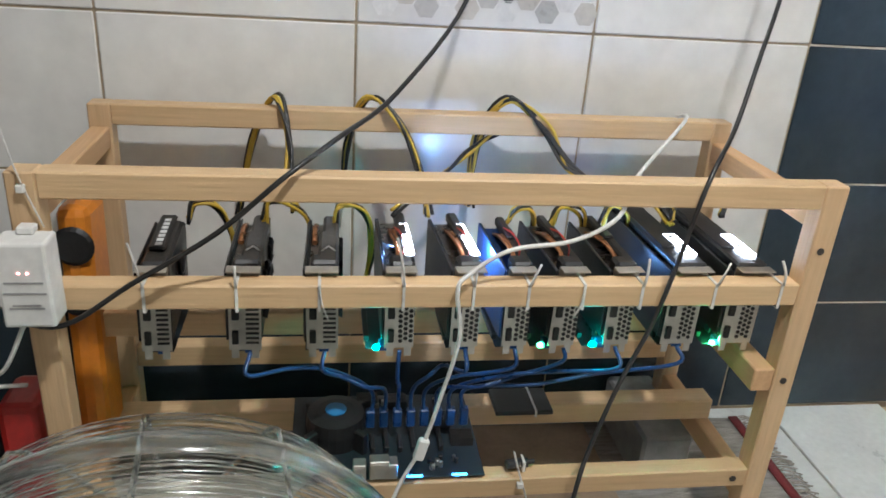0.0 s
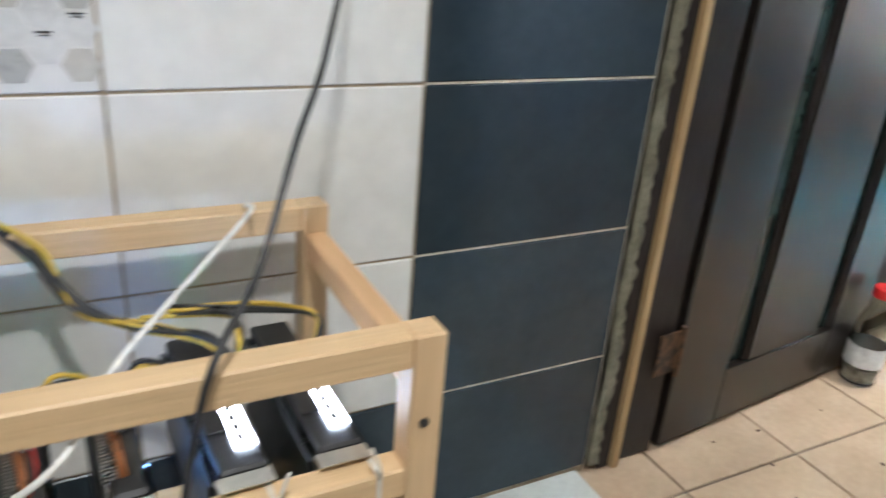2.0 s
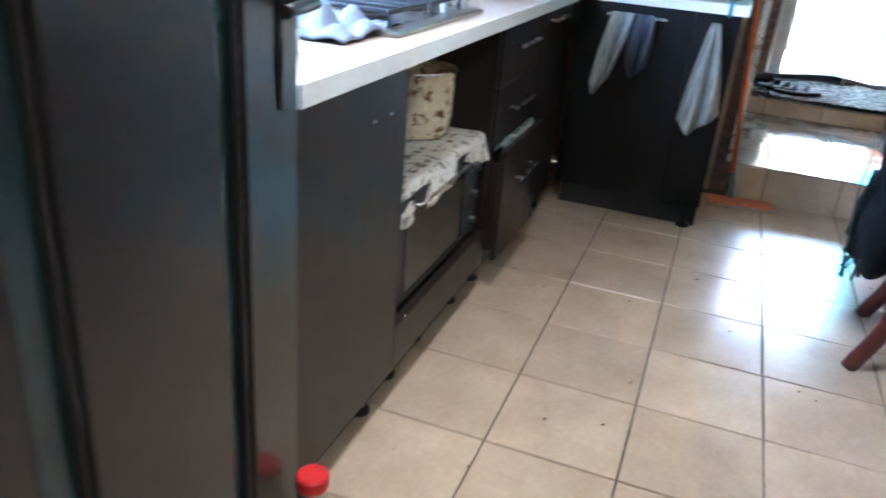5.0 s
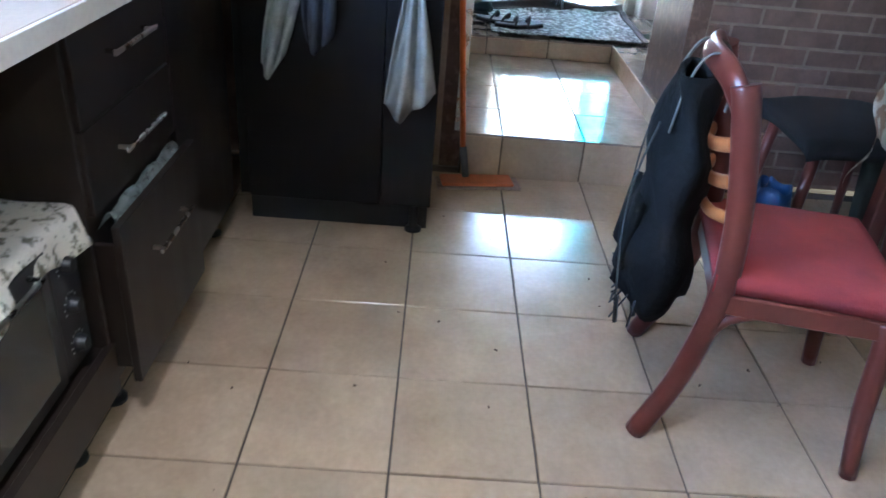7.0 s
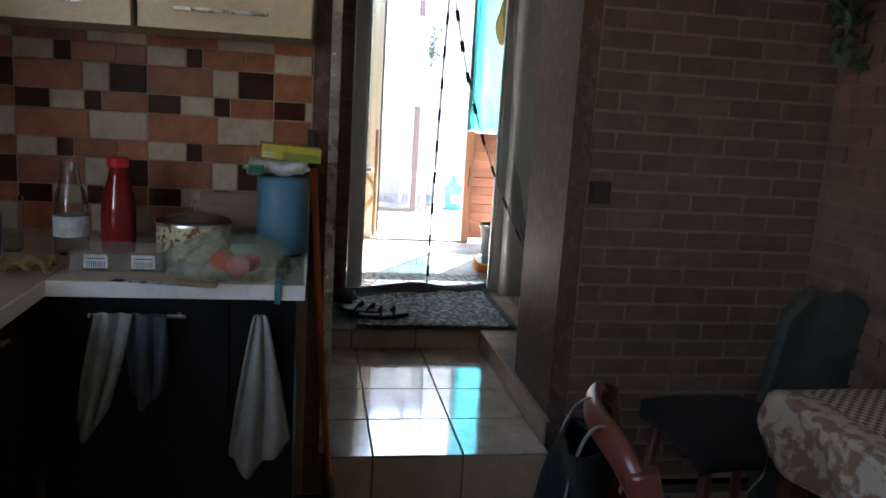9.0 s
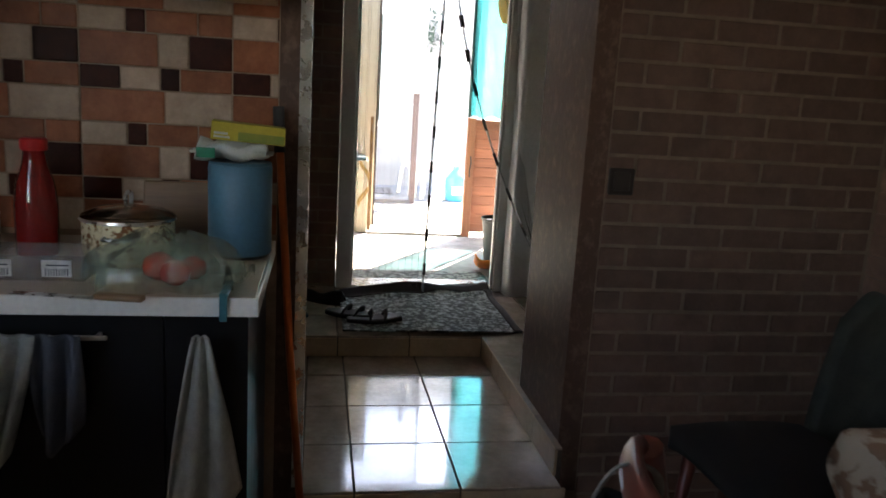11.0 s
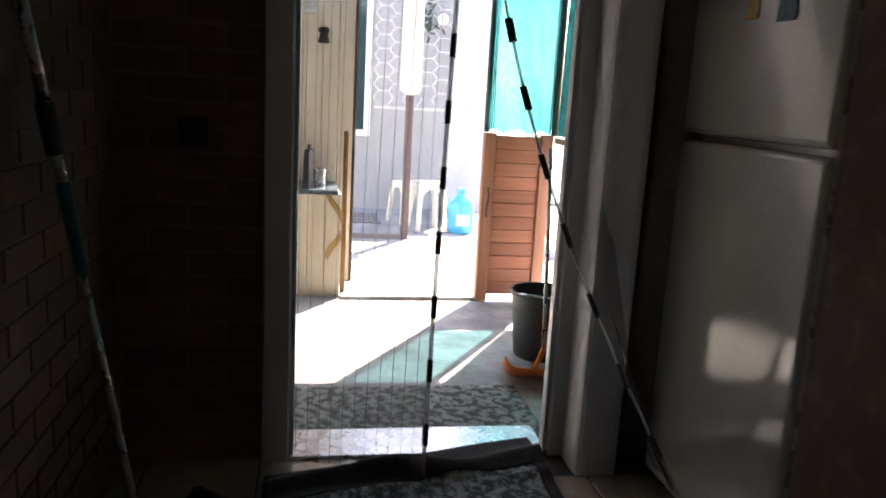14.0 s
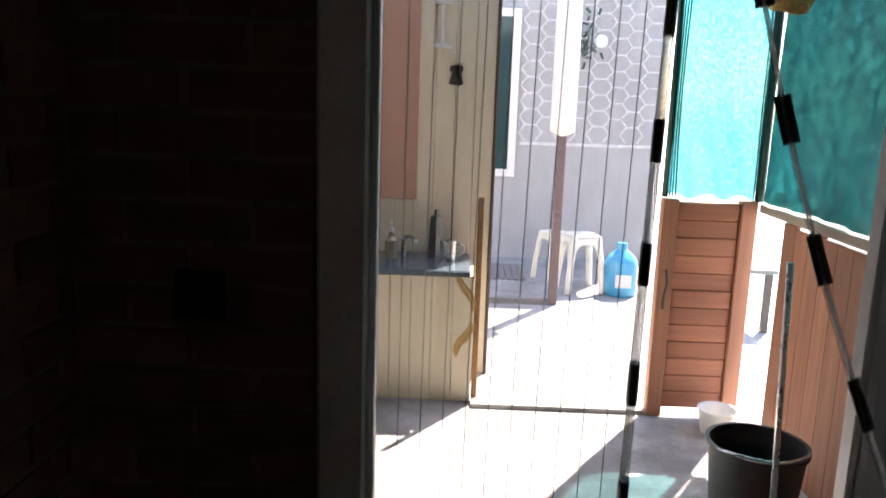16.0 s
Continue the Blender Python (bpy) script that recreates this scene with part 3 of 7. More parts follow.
for x in (-4.40, -4.27, -4.05):
    ob = new("card_light", bpy.data.lights.new("card_light", "POINT"))
    ob.data.energy, ob.data.color, ob.data.shadow_soft_size = 0.0125, (0.20, 0.45, 1.0), 0.01
    ob.matrix_world = pose(x, -0.50, 0.545)


def cable(name, pts, r, material, label, category="cable", group="", per=6):
    bm = BM()
    sweep(bm, pts, r, 7, per)
    return tagged(part(name, bm, material), label, category, group)


# supply cables looped over the top rails
def bundle(name, base, n, spread, label):
    t = thing(name, (0, 0, 0), label, "power cable", "power cables over the rig")
    for k in range(n):
        j = [(random.uniform(-spread, spread), random.uniform(-0.008, 0.008), random.uniform(-0.006, 0.006)) for _ in base]
        bm = BM()
        sweep(bm, [(p[0] + q[0], p[1] + q[1], p[2] + q[2]) for p, q in zip(base, j)], 0.0030, 6, 6)
        part("strand", bm, YELLOW_WIRE if k % 2 else BLACK_WIRE, t)
    return t


bundle("power_cable", [(-4.66, -0.24, 0.50), (-4.63, -0.235, 0.64), (-4.585, -0.285, 0.725), (-4.565, -0.33, 0.66), (-4.562, -0.38, 0.60), (-4.550, -0.42, 0.572)], 5, 0.006, "black and yellow supply cable looped over the rail")
bundle("power_cable", [(-4.47, -0.235, 0.52), (-4.466, -0.235, 0.64), (-4.43, -0.285, 0.728), (-4.375, -0.32, 0.69), (-4.345, -0.36, 0.61), (-4.335, -0.40, 0.565)], 5, 0.006, "black and yellow supply cable looped over the rail")
bundle("power_cable", [(-4.235, -0.235, 0.52), (-4.23, -0.235, 0.65), (-4.19, -0.285, 0.732), (-4.125, -0.30, 0.690), (-4.085, -0.34, 0.630), (-4.03, -0.37, 0.610), (-3.96, -0.40, 0.60), (-3.93, -0.44, 0.572)], 7, 0.008, "thick black and yellow supply cable looped over the rail")
bundle("power_cable", [(-4.20, -0.26, 0.67), (-4.25, -0.28, 0.64), (-4.30, -0.33, 0.615), (-4.36, -0.37, 0.59), (-4.40, -0.41, 0.57)], 3, 0.006, "black and yellow cable between two cards")
for x in (-4.700, -4.585, -4.478, -4.195, -4.122, -4.040):
    d = random.uniform(0.0, 0.02)
    bundle("power_cable", [(x - 0.012, -0.43, 0.562), (x, -0.435, 0.592 + d / 2), (x + 0.030 + d, -0.42, 0.575), (x + 0.046 + d, -0.38, 0.50), (x + 0.05, -0.34, 0.42)], 4, 0.005, "black and yellow cable curling from a card")
bundle("power_cable", [(-3.93, -0.44, 0.575), (-3.925, -0.42, 0.615), (-3.93, -0.36, 0.605), (-4.02, -0.33, 0.60)], 4, 0.004, "yellow cable plugged into a long card")
bundle("power_cable", [(-3.84, -0.43, 0.575), (-3.83, -0.41, 0.61), (-3.88, -0.36, 0.605), (-3.99, -0.33, 0.605)], 4, 0.004, "yellow cable plugged into a long card")
for k, x in enumerate((-4.398, -4.300, -4.224, -4.148)):
    bm = BM()
    sweep(bm, [(x, -0.47, 0.570), (x + 0.006, -0.50, 0.575), (x + 0.010, -0.54, 0.571), (x + 0.004, -0.565, 0.565)], 0.0016, 5, 5)
    tagged(part("fan_wire", bm, RED_WIRE), "thin red wire lying over a card", "wire", "fan wires")

# blue data cables down to the board
for i, (x, s, t_) in enumerate(CARDS[1:9]):
    sx = -4.43 + i * 0.022
    sag = random.uniform(-0.03, 0.02)
    t = thing("data_cable", (0, 0, 0), "translucent blue data cable from riser to board", "data cable", "data cables")
    bm = BM()
    sweep(bm, [(x + 0.004, -0.600, 0.428), (x + 0.002, -0.625 + 0.01 * (i % 3), 0.405), ((x * 2 + sx) / 3, -0.59 + 0.02 * (i % 2), 0.375 + sag), ((x + 2 * sx) / 3, -0.575, 0.36 + sag), (sx, -0.545, 0.32), (sx, -0.540, 0.262)], 0.0033, 7, 6)
    part("lead", bm, BLUE_WIRE, t)
    bm = BM()
    box(bm, sx - 0.007, sx + 0.007, -0.5475, -0.5325, 0.248, 0.280, 0.002)
    part("plug", bm, BLUE_WIRE, t)

mb = thing("motherboard", (-4.40, -0.535, 0.222), "black computer motherboard lying on the lower rails", "motherboard")
bm = BM()
box(bm, -0.155, 0.145, -0.105, 0.115, 0, 0.0018, 0.0004)
part("circuit_board", bm, PCB, mb)
bm = BM()
lathe(bm, [(0.045, 0.002), (0.048, 0.030), (0.046, 0.052), (0.030, 0.056)], 24, pose(-0.085, 0.0, 0))
for k in range(4):
    box(bm, 0.04, 0.066, -0.006, 0.006, 0.002, 0.04, 0.002, pose(-0.085, 0, 0, 0, 0, 45 + 90 * k))
cooler = part("cpu_cooler", bm, BLACK, mb)
bm = BM()
lathe(bm, [(0.017, 0.056), (0.017, 0.058), (0.012, 0.0585)], 20, pose(-0.085, 0, 0))
part("hub_sticker", bm, mat("blue_round_sticker", (0.03, 0.25, 0.55), None, 40, 0.4, bump=0), cooler, "round blue hub sticker")
for k, x in enumerate((-0.030, -0.008, 0.014, 0.036, 0.058, 0.080)):
    bm = BM()
    box(bm, x, x + 0.007, -0.045, 0.045 if k % 2 else -0.01, 0.0018, 0.013, 0.001)
    part("slot", bm, BLACK, mb)
for x, w, d, z in ((-0.020, 0.03, 0.02, 0.036), (0.0, 0.016, 0.022, 0.03), (-0.14, 0.03, 0.03, 0.02), (-0.05, 0.02, 0.02, 0.03)):
    bm = BM()
    box(bm, x - w / 2, x + w / 2, -0.108, -0.108 + d, 0.0018, z, 0.0015)
    box(bm, x - w / 2 + 0.003, x + w / 2 - 0.003, -0.109, -0.107, 0.006, z - 0.005)
    part("port", bm, BRACKET, mb)
for k in range(14):
    bm = BM()
    r = random.uniform(0.003, 0.005)
    lathe(bm, [(r, 0), (r, 0.009), (r * 0.7, 0.010)], 10, pose(random.uniform(-0.02, 0.13), random.choice((-0.085, -0.07, 0.075, 0.09)) + random.uniform(-0.006, 0.006), 0.0018))
    part("capacitor", bm, STEEL if k % 3 else BLACK, mb)
for x, y in ((0.09, 0.03), (0.12, -0.02), (0.02, 0.085), (-0.03, 0.09)):
    bm = BM()
    for k in range(7):
        box(bm, x - 0.018, x + 0.018, y + k * 0.004 - 0.014, y + k * 0.004 - 0.0125, 0.002, 0.018)
    part("heatsink", bm, DARK_METAL, mb)
for x in (0.035, 0.105):
    bm = BM()
    box(bm, x - 0.012, x + 0.012, -0.1052, -0.101, 0.0018, 0.0045, 0.001)
    part("lamp", bm, LED_BLUE, mb, "blue indicator lamp")
drive = thing("storage_drive", (-4.155, -0.452, 0.221), "black slim storage drive strapped to the rail", "storage drive")
bm = BM()
box(bm, -0.052, 0.052, -0.037, 0.037, 0, 0.009, 0.002)
part("case", bm, BLACK, drive)
bm = BM()
box(bm, 0.018, 0.0215, -0.039, 0.039, -0.002, 0.0105)
part("strap", bm, TIE, drive)
barrel = thing("barrel_connector", (-4.20, -0.624, 0.2225), "black barrel plug tied to the front rail", "connector")
bm = BM()
lathe(bm, [(0.006, -0.02), (0.008, -0.018), (0.008, 0.016), (0.004, 0.017), (0.004, 0.028)], 12, pose(0, 0, 0.008, 0, 90, 8))
part("plug", bm, BLACK, barrel)
bm = BM()
box(bm, 0.006, 0.010, -0.012, 0.010, 0, 0.0175)
part("strap", bm, TIE, barrel)

# cable ties round the rail, with their loose tails
for i, x in enumerate((-4.735, -4.618, -4.510, -4.397, -4.300, -4.222, -4.142, -4.056, -3.945, -3.842)):
    t = thing("cable_tie", (x, -0.6265, 0.538), "white cable tie round the card rail", "cable tie", "ties on the card rail")
    bm = BM()
    for a, b2 in ((-0.0200, -0.0184), (0.0184, 0.0200)):
        box(bm, -0.002, 0.002, a, b2, -0.0200, 0.0200)
    for a, b2 in ((-0.0200, -0.0184), (0.0184, 0.0200)):
        box(bm, -0.002, 0.002, -0.0184, 0.0184, a, b2)
    part("loop", bm, TIE, t)
    up = random.uniform(0.03, 0.075) if i % 4 != 2 else -0.05
    bm = BM()
    sweep(bm, [(0, -0.021, 0.018), (0.004 * (i % 3 - 1), -0.025, 0.018 + up * 0.5), (0.012 * (i % 3 - 1), -0.022, 0.018 + up)], 0.0022, 5, 4, flat=0.4)
    part("tail", bm, TIE, t)
for x, y, z, dz in ((-4.86, -0.648, 0.69, 0.07), (-4.20, -0.648, 0.21, 0.06), (-4.585, -0.648, 0.30, 0.03)):
    t = thing("cable_tie", (x, y, z), "long white cable tie with an upright tail", "cable tie", "ties on the frame")
    bm = BM()
    sweep(bm, [(0.02, -0.002, -0.05), (0.004, -0.003, 0), (-0.006, 0.0, dz * 0.5), (-0.014, 0.004, dz)], 0.0026, 5, 5, flat=0.4)
    part("tail", bm, TIE, t)
    bm = BM()
    box(bm, -0.005, 0.005, -0.006, 0.002, -0.006, 0.004, 0.001)
    part("lock", bm, TIE, t)

cable("mains_cable", [(-4.20, -0.225, 1.30), (-4.235, -0.27, 1.08), (-4.29, -0.36, 0.903), (-4.405, -0.50, 0.785), (-4.485, -0.60, 0.748), (-4.553, -0.662, 0.712), (-4.636, -0.668, 0.64), (-4.741, -0.67, 0.572), (-4.828, -0.672, 0.515), (-4.90, -0.66, 0.52)], 0.0036, BLACK_WIRE, "black mains cable slung across the frame")
cable("mains_cable", [(-3.70, -0.26, 2.40), (-3.72, -0.29, 1.70), (-3.77, -0.37, 1.15), (-3.832, -0.45, 0.946), (-3.891, -0.53, 0.863), (-3.945, -0.60, 0.774), (-4.005, -0.668, 0.714), (-4.047, -0.685, 0.537), (-4.096, -0.71, 0.435), (-4.137, -0.74, 0.343), (-4.16, -0.77, 0.29), (-4.20, -0.82, 0.12), (-4.26, -0.88, 0.022)], 0.0034, BLACK_WIRE, "black mains cable hanging over the rig's front rail")
w = thing("white_cable", (0, 0, 0), "thin white cable with an inline plug over the rails", "cable")
bm = BM()
sweep(bm, [(-3.885, -0.292, 0.716), (-3.90, -0.36, 0.726), (-4.056, -0.56, 0.690), (-4.110, -0.645, 0.660), (-4.172, -0.652, 0.627), (-4.256, -0.652, 0.613), (-4.31, -0.655, 0.579), (-4.327, -0.665, 0.559), (-4.319, -0.664, 0.485), (-4.337, -0.662, 0.392), (-4.36, -0.662, 0.302), (-4.395, -0.67, 0.228), (-4.43, -0.69, 0.12), (-4.45, -0.72, 0.02)], 0.0032, 7, 6)
part("lead", bm, TIE, w)
bm = BM()
box(bm, -0.008, 0.008, -0.006, 0.006, -0.018, 0.018, 0.002, pose(-4.362, -0.664, 0.297, 0, 14))
part("inline_plug", bm, WHITE_PLASTIC, w)

adapter = thing("power_adapter", (-4.856, -0.6735, 0.525), "white power adapter tied to the frame post", "power adapter")
bm = BM()
box(bm, -0.030, 0.030, -0.022, 0.022, 0, 0.112, 0.004, seg=2)
box(bm, -0.010, 0.010, 0.004, 0.022, 0.112, 0.122, 0.002)
part("case", bm, WHITE_PLASTIC, adapter)
bm = BM()
for z, w2 in ((0.046, 0.024), (0.030, 0.016), (0.026, 0.02), (0.060, 0.022)):
    box(bm, -w2, w2, -0.0228, -0.0222, z, z + 0.0025)
part("lettering_bars", bm, mat("grey_print", (0.35, 0.35, 0.35), None, 40, 0.6, bump=0), adapter)
for x in (-0.004, 0.006):
    bm = BM()
    lathe(bm, [(0.002, 0), (0.0015, 0.001)], 8, pose(x, -0.022, 0.074, 90))
    part("lamp", bm, LED_PINK, adapter, "tiny pink lamp")
lead = BM()
sweep(lead, [(-4.87, -0.672, 0.524), (-4.90, -0.68, 0.46), (-4.94, -0.66, 0.42), (-4.90, -0.63, 0.40)], 0.003, 6, 6)
tagged(part("adapter_lead", lead, TIE), "white lead looping below the adapter", "cable")

# things behind the rig's left end
ORANGE_P = mat("orange_plastic", (0.72, 0.24, 0.02), (0.55, 0.17, 0.015), 12, 0.4)
spk = thing("orange_box", (-4.862, -0.47, 0.1765), "tall orange plastic case with two black round openings", "case")
bm = BM()
box(bm, -0.024, 0.022, -0.05, 0.05, 0.0, 0.425, 0.016, pose(0, 0, 0, -4), seg=2)
part("case_body", bm, ORANGE_P, spk)
for z in (0.37, 0.29):
    bm = BM()
    lathe(bm, [(0.027, 0), (0.030, 0.004), (0.024, 0.008)], 20, pose(0.000, -0.050 + z * 0.07, z, 86))
    part("round_opening", bm, BLACK, spk)
roll = thing("paper_roll", (-4.945, -0.265, 0.565 - 0.10), "white paper roll standing behind the frame", "paper roll")
bm = BM()
lathe(bm, [(0.018, 0), (0.042, 0), (0.043, 0.01), (0.043, 0.105), (0.042, 0.11), (0.018, 0.11)], 24)
part("roll", bm, mat("white_tissue", (0.75, 0.74, 0.71), None, 30, 0.9), roll, smooth=True)
crate = thing("storage_crate", (-4.945, -0.265, 0.01), "dark wooden crate behind the frame", "crate")
bm = BM()
box(bm, -0.05, 0.045, -0.048, 0.05, 0, 0.452, 0.004)
part("crate_body", bm, JAMB_DARK, crate)
coat = thing("dark_garment", (-5.12, -0.62, 0.02), "dark blue garment hanging beside the rig", "garment")
bm = BM()
sheet(bm, lambda u, v: (0.05 * math.sin(9 * u) + 0.02 * math.sin(21 * u + 5 * v), -0.25 + 0.5 * u, 0.02 + 1.05 * v + 0.02 * math.sin(11 * u)), 30, 16, 0.012)
part("cloth", bm, mat("navy_cloth", (0.012, 0.018, 0.024), None, 40, 0.9, bump=0.5, bscale=300), coat)
jug = thing("red_canister", (-4.93, -0.56, 0.01), "red plastic canister beside the frame foot", "canister")
bm = BM()
box(bm, -0.03, 0.03, -0.05, 0.04, 0, 0.34, 0.012, seg=2)
part("body", bm, mat("red_plastic", (0.5, 0.025, 0.02), None, 20, 0.4), jug)

# the fan in front
fan = thing("desk_fan", (-4.66, -0.98, 0.02), "floor fan with clear grey guard and pale blades", "fan", rz=6)
BLADE = mat("pale_blade_plastic", (0.62, 0.60, 0.52), None, 20, 0.3)
CLEAR = glass("clear_grey_plastic", (0.82, 0.85, 0.84), 0.12)
FANC = 0.335
gm = pose(0, 0, FANC, -90 + 10) @ Matrix.Diagonal((1.16, 1.16, 1, 1))
bm = BM()
for k in range(9):
    r = 0.215 - 0.004 * k
    ring = [(r * math.cos(a), r * math.sin(a), -0.06 + 0.015 * k) for a in np.linspace(0, 2 * math.pi, 49)]
    sweep(bm, [gm @ Vector(p) for p in ring], 0.0030, 6, 0)
    part("guard_ring", bm, CLEAR, fan, smooth=True)
    bm = BM()
for k in range(8):
    r = 0.188 - 0.021 * k
    ring = [(r * math.cos(a), r * math.sin(a), 0.062 + 0.003 * k) for a in np.linspace(0, 2 * math.pi, 49)]
    sweep(bm, [gm @ Vector(p) for p in ring], 0.0022, 6, 0)
    part("guard_ring", bm, CLEAR, fan, smooth=True)
    bm = BM()
for k in range(12):
    a = 2 * math.pi * k / 12
    sweep(bm, [gm @ Vector((r * math.cos(a), r * math.sin(a), z)) for r, z in ((0.214, -0.062), (0.205, 0.0), (0.185, 0.062), (0.04, 0.086))], 0.0028, 5, 4)
    part("guard_spoke", bm, CLEAR, fan, smooth=True)
    bm = BM()
bm.free()
bm = BM()
lathe(bm, [(0.217, -0.012), (0.219, -0.008), (0.219, 0.008), (0.217, 0.012), (0.212, 0.008), (0.212, -0.008), (0.217, -0.012)], 48, gm, cap=False)
part("guard_band", bm, CLEAR, fan, smooth=True)
bm = BM()
for k in range(5):
    sheet(bm, lambda u, v, k=k: gm @ pose(0, 0, 0, 0, 0, 72 * k) @ Vector((0.03 + 0.15 * u, (v - 0.5) * (0.05 + 0.10 * u), 0.03 * (v - 0.5))), 6, 5, 0.003)
    part("blade", bm, BLADE, fan)
    bm = BM()
bm.free()
bm = BM()
lathe(bm, [(0.03, 0.02), (0.035, 0.0), (0.05, -0.05), (0.045, -0.13), (0.02, -0.15)], 24, gm)
part("motor_housing", bm, PVC, fan, smooth=True)
bm = BM()
lathe(bm, [(0.13, 0), (0.13, 0.015), (0.05, 0.03), (0.018, 0.04), (0.016, FANC - 0.02)], 28, pose(0, -0.06, 0))
part("stand", bm, PVC, fan, smooth=True)

# floor under and beside the rig
RUG = mat("striped_mat", (0.34, 0.32, 0.28), (0.16, 0.14, 0.12), 90, 0.95, bump=0.8, bscale=300, stretch=(0.15, 1, 1))
rug2 = thing("floor_mat", (-3.95, -0.70, 0.0165), "worn striped floor mat with a red border and fringe", "mat")
bm = BM()
sheet(bm, lambda u, v: (-0.75 + 1.12 * u, -0.45 + 0.90 * v, 0.004 + 0.002 * math.sin(17 * u) * math.sin(9 * v)), 24, 24, 0.005)
part("weave", bm, RUG, rug2)
bm = BM()
sheet(bm, lambda u, v: (0.345 + 0.02 * u, -0.45 + 0.90 * v, 0.0085), 2, 20, 0.004)
part("border", bm, mat("dark_red_braid", (0.16, 0.02, 0.02), None, 60, 0.95, bump=0.8), rug2)
bm = BM()
for k in range(150):
    y = -0.45 + 0.9 * k / 149
    sweep(bm, [(0.365, y, 0.006), (0.385, y + random.uniform(-0.01, 0.01), 0.008), (0.40 + random.uniform(0, 0.015), y + random.uniform(-0.015, 0.015), 0.003)], 0.0016, 4, 2)
part("fringe", bm, mat("grey_fringe", (0.30, 0.27, 0.23), None, 60, 0.95), rug2)
block = thing("concrete_block", (-3.80, -0.33, 0.02), "rough grey concrete block under the frame", "block")
bm = BM()
box(bm, -0.10, 0.0, -0.12, 0.10, 0, 0.11, 0.006)
part("block_body", bm, CONCRETE, block)
brd = thing("cardboard_sheet", (-4.12, -0.42, 0.022), "brown cardboard sheet lying under the frame", "cardboard")
bm = BM()
box(bm, -0.12, 0.17, -0.10, 0.16, 0, 0.006, 0.001)
part("board", bm, mat("brown_cardboard", (0.30, 0.22, 0.15), (0.24, 0.17, 0.11), 10, 0.9), brd)
psu = thing("power_supply", (-4.60, -0.34, 0.02), "black power supply box under the frame", "power supply")
bm = BM()
box(bm, -0.16, 0.16, -0.07, 0.07, 0, 0.086, 0.003)
part("case", bm, BLACK, psu)
bm = BM()
lathe(bm, [(0.055, 0.0865), (0.05, 0.0875), (0.012, 0.0875)], 24, pose(0.06, 0, 0))
part("fan_grille", bm, DARK_METAL, psu)
lamp = thing("ceiling_lamp", (-4.1, -1.5, 2.5), "square flush ceiling lamp of the rig room", "ceiling lamp")
bm = BM()
box(bm, -0.17, 0.17, -0.17, 0.17, -0.10, 0, 0.006)
part("housing", bm, WHITE_PLASTIC, lamp)

# ---- the inner doorway ----
frame_door = thing("door_1", (-2.968, -0.205, 0), "dark veneered inner door standing open, with glass strips", "door", kind="structure", rz=6.4)
GLASS_STRIP = mat("frosted_glass_strip", (0.026, 0.045, 0.042), (0.018, 0.032, 0.030), 4, 0.16, bump=0.03)
bm = BM()
for u0, u1, z0, z1 in ((0, 0.190, 0.012, 2.0), (0.268, 0.545, 0.16, 1.86), (0.612, 0.772, 0.012, 2.0), (0.19, 0.612, 0.012, 0.16), (0.19, 0.612, 1.86, 2.0)):
    box(bm, u0, u1, 0, 0.04, z0, z1, 0.003)
part("leaf", bm, DOOR_DARK, frame_door)
for u0, u1 in ((0.19, 0.268), (0.545, 0.612)):
    bm = BM()
    box(bm, u0 - 0.002, u1 + 0.002, 0.018, 0.023, 0.155, 1.865)
    part("glass_strip", bm, GLASS_STRIP, frame_door, "frosted glass strip")
    bm = BM()
    box(bm, u0, u0 + 0.013, 0.006, 0.017, 0.16, 1.86, 0.003)
    box(bm, u1 - 0.013, u1, 0.006, 0.017, 0.16, 1.86, 0.003)
    part("glazing_bead", bm, JAMB_DARK, frame_door)
bm = BM()
box(bm, 0.705, 0.735, -0.006, -0.0005, 0.93, 1.15, 0.003)
plate = part("lock_plate", bm, DARK_METAL, frame_door)
bm = BM()
sweep(bm, [(0.72, -0.006, 1.08), (0.72, -0.045, 1.08), (0.70, -0.052, 1.08), (0.62, -0.052, 1.078)], 0.009, 10, 5)
part("door_handle", bm, DARK_METAL, plate)
bm = BM()
box(bm, -0.072, -0.004, -0.004, 0.0, 0.215, 0.315, 0.001)
lathe(bm, [(0.007, 0.205), (0.007, 0.325)], 12, pose(-0.008, -0.006, 0))
part("hinge", bm, mat("rusty_hinge", (0.13, 0.070, 0.035), (0.030, 0.018, 0.013), 60, 0.6, 0.3, contrast=0.2), frame_door, "worn brown hinge")
jamb = thing("door_frame_1", (0, 0, 0), "worn dark door frame with a raw wood strip", "door frame", kind="structure")
bm = BM()
box(bm, -3.139, -3.106, -0.208, -0.05, 0.0, 2.12, 0.004)
part("outer_post", bm, JAMB_DARK, jamb)
bm = BM()
box(bm, -3.1045, -3.0875, -0.218, -0.06, 0.0, 2.12, 0.002)
part("raw_strip", bm, TAN_STRIP, jamb, "bare pale wood strip")
bm = BM()
box(bm, -3.0860, -2.985, -0.200, -0.05, 0.0, 2.12, 0.004)
box(bm, -2.984, -2.972, -0.185, -0.05, 0.0, 2.12, 0.002)
part("inner_post", bm, JAMB_DARK, jamb)
bm = BM()
box(bm, -3.139, -2.985, -1.10, -0.21, 2.10, 2.15, 0.004)
box(bm, -3.139, -2.985, -1.118, -1.07, 0.0, 2.10, 0.004)
part("far_post", bm, JAMB_DARK, jamb)
bm = BM()
rag = [random.uniform(-1, 1) for k in range(161)]
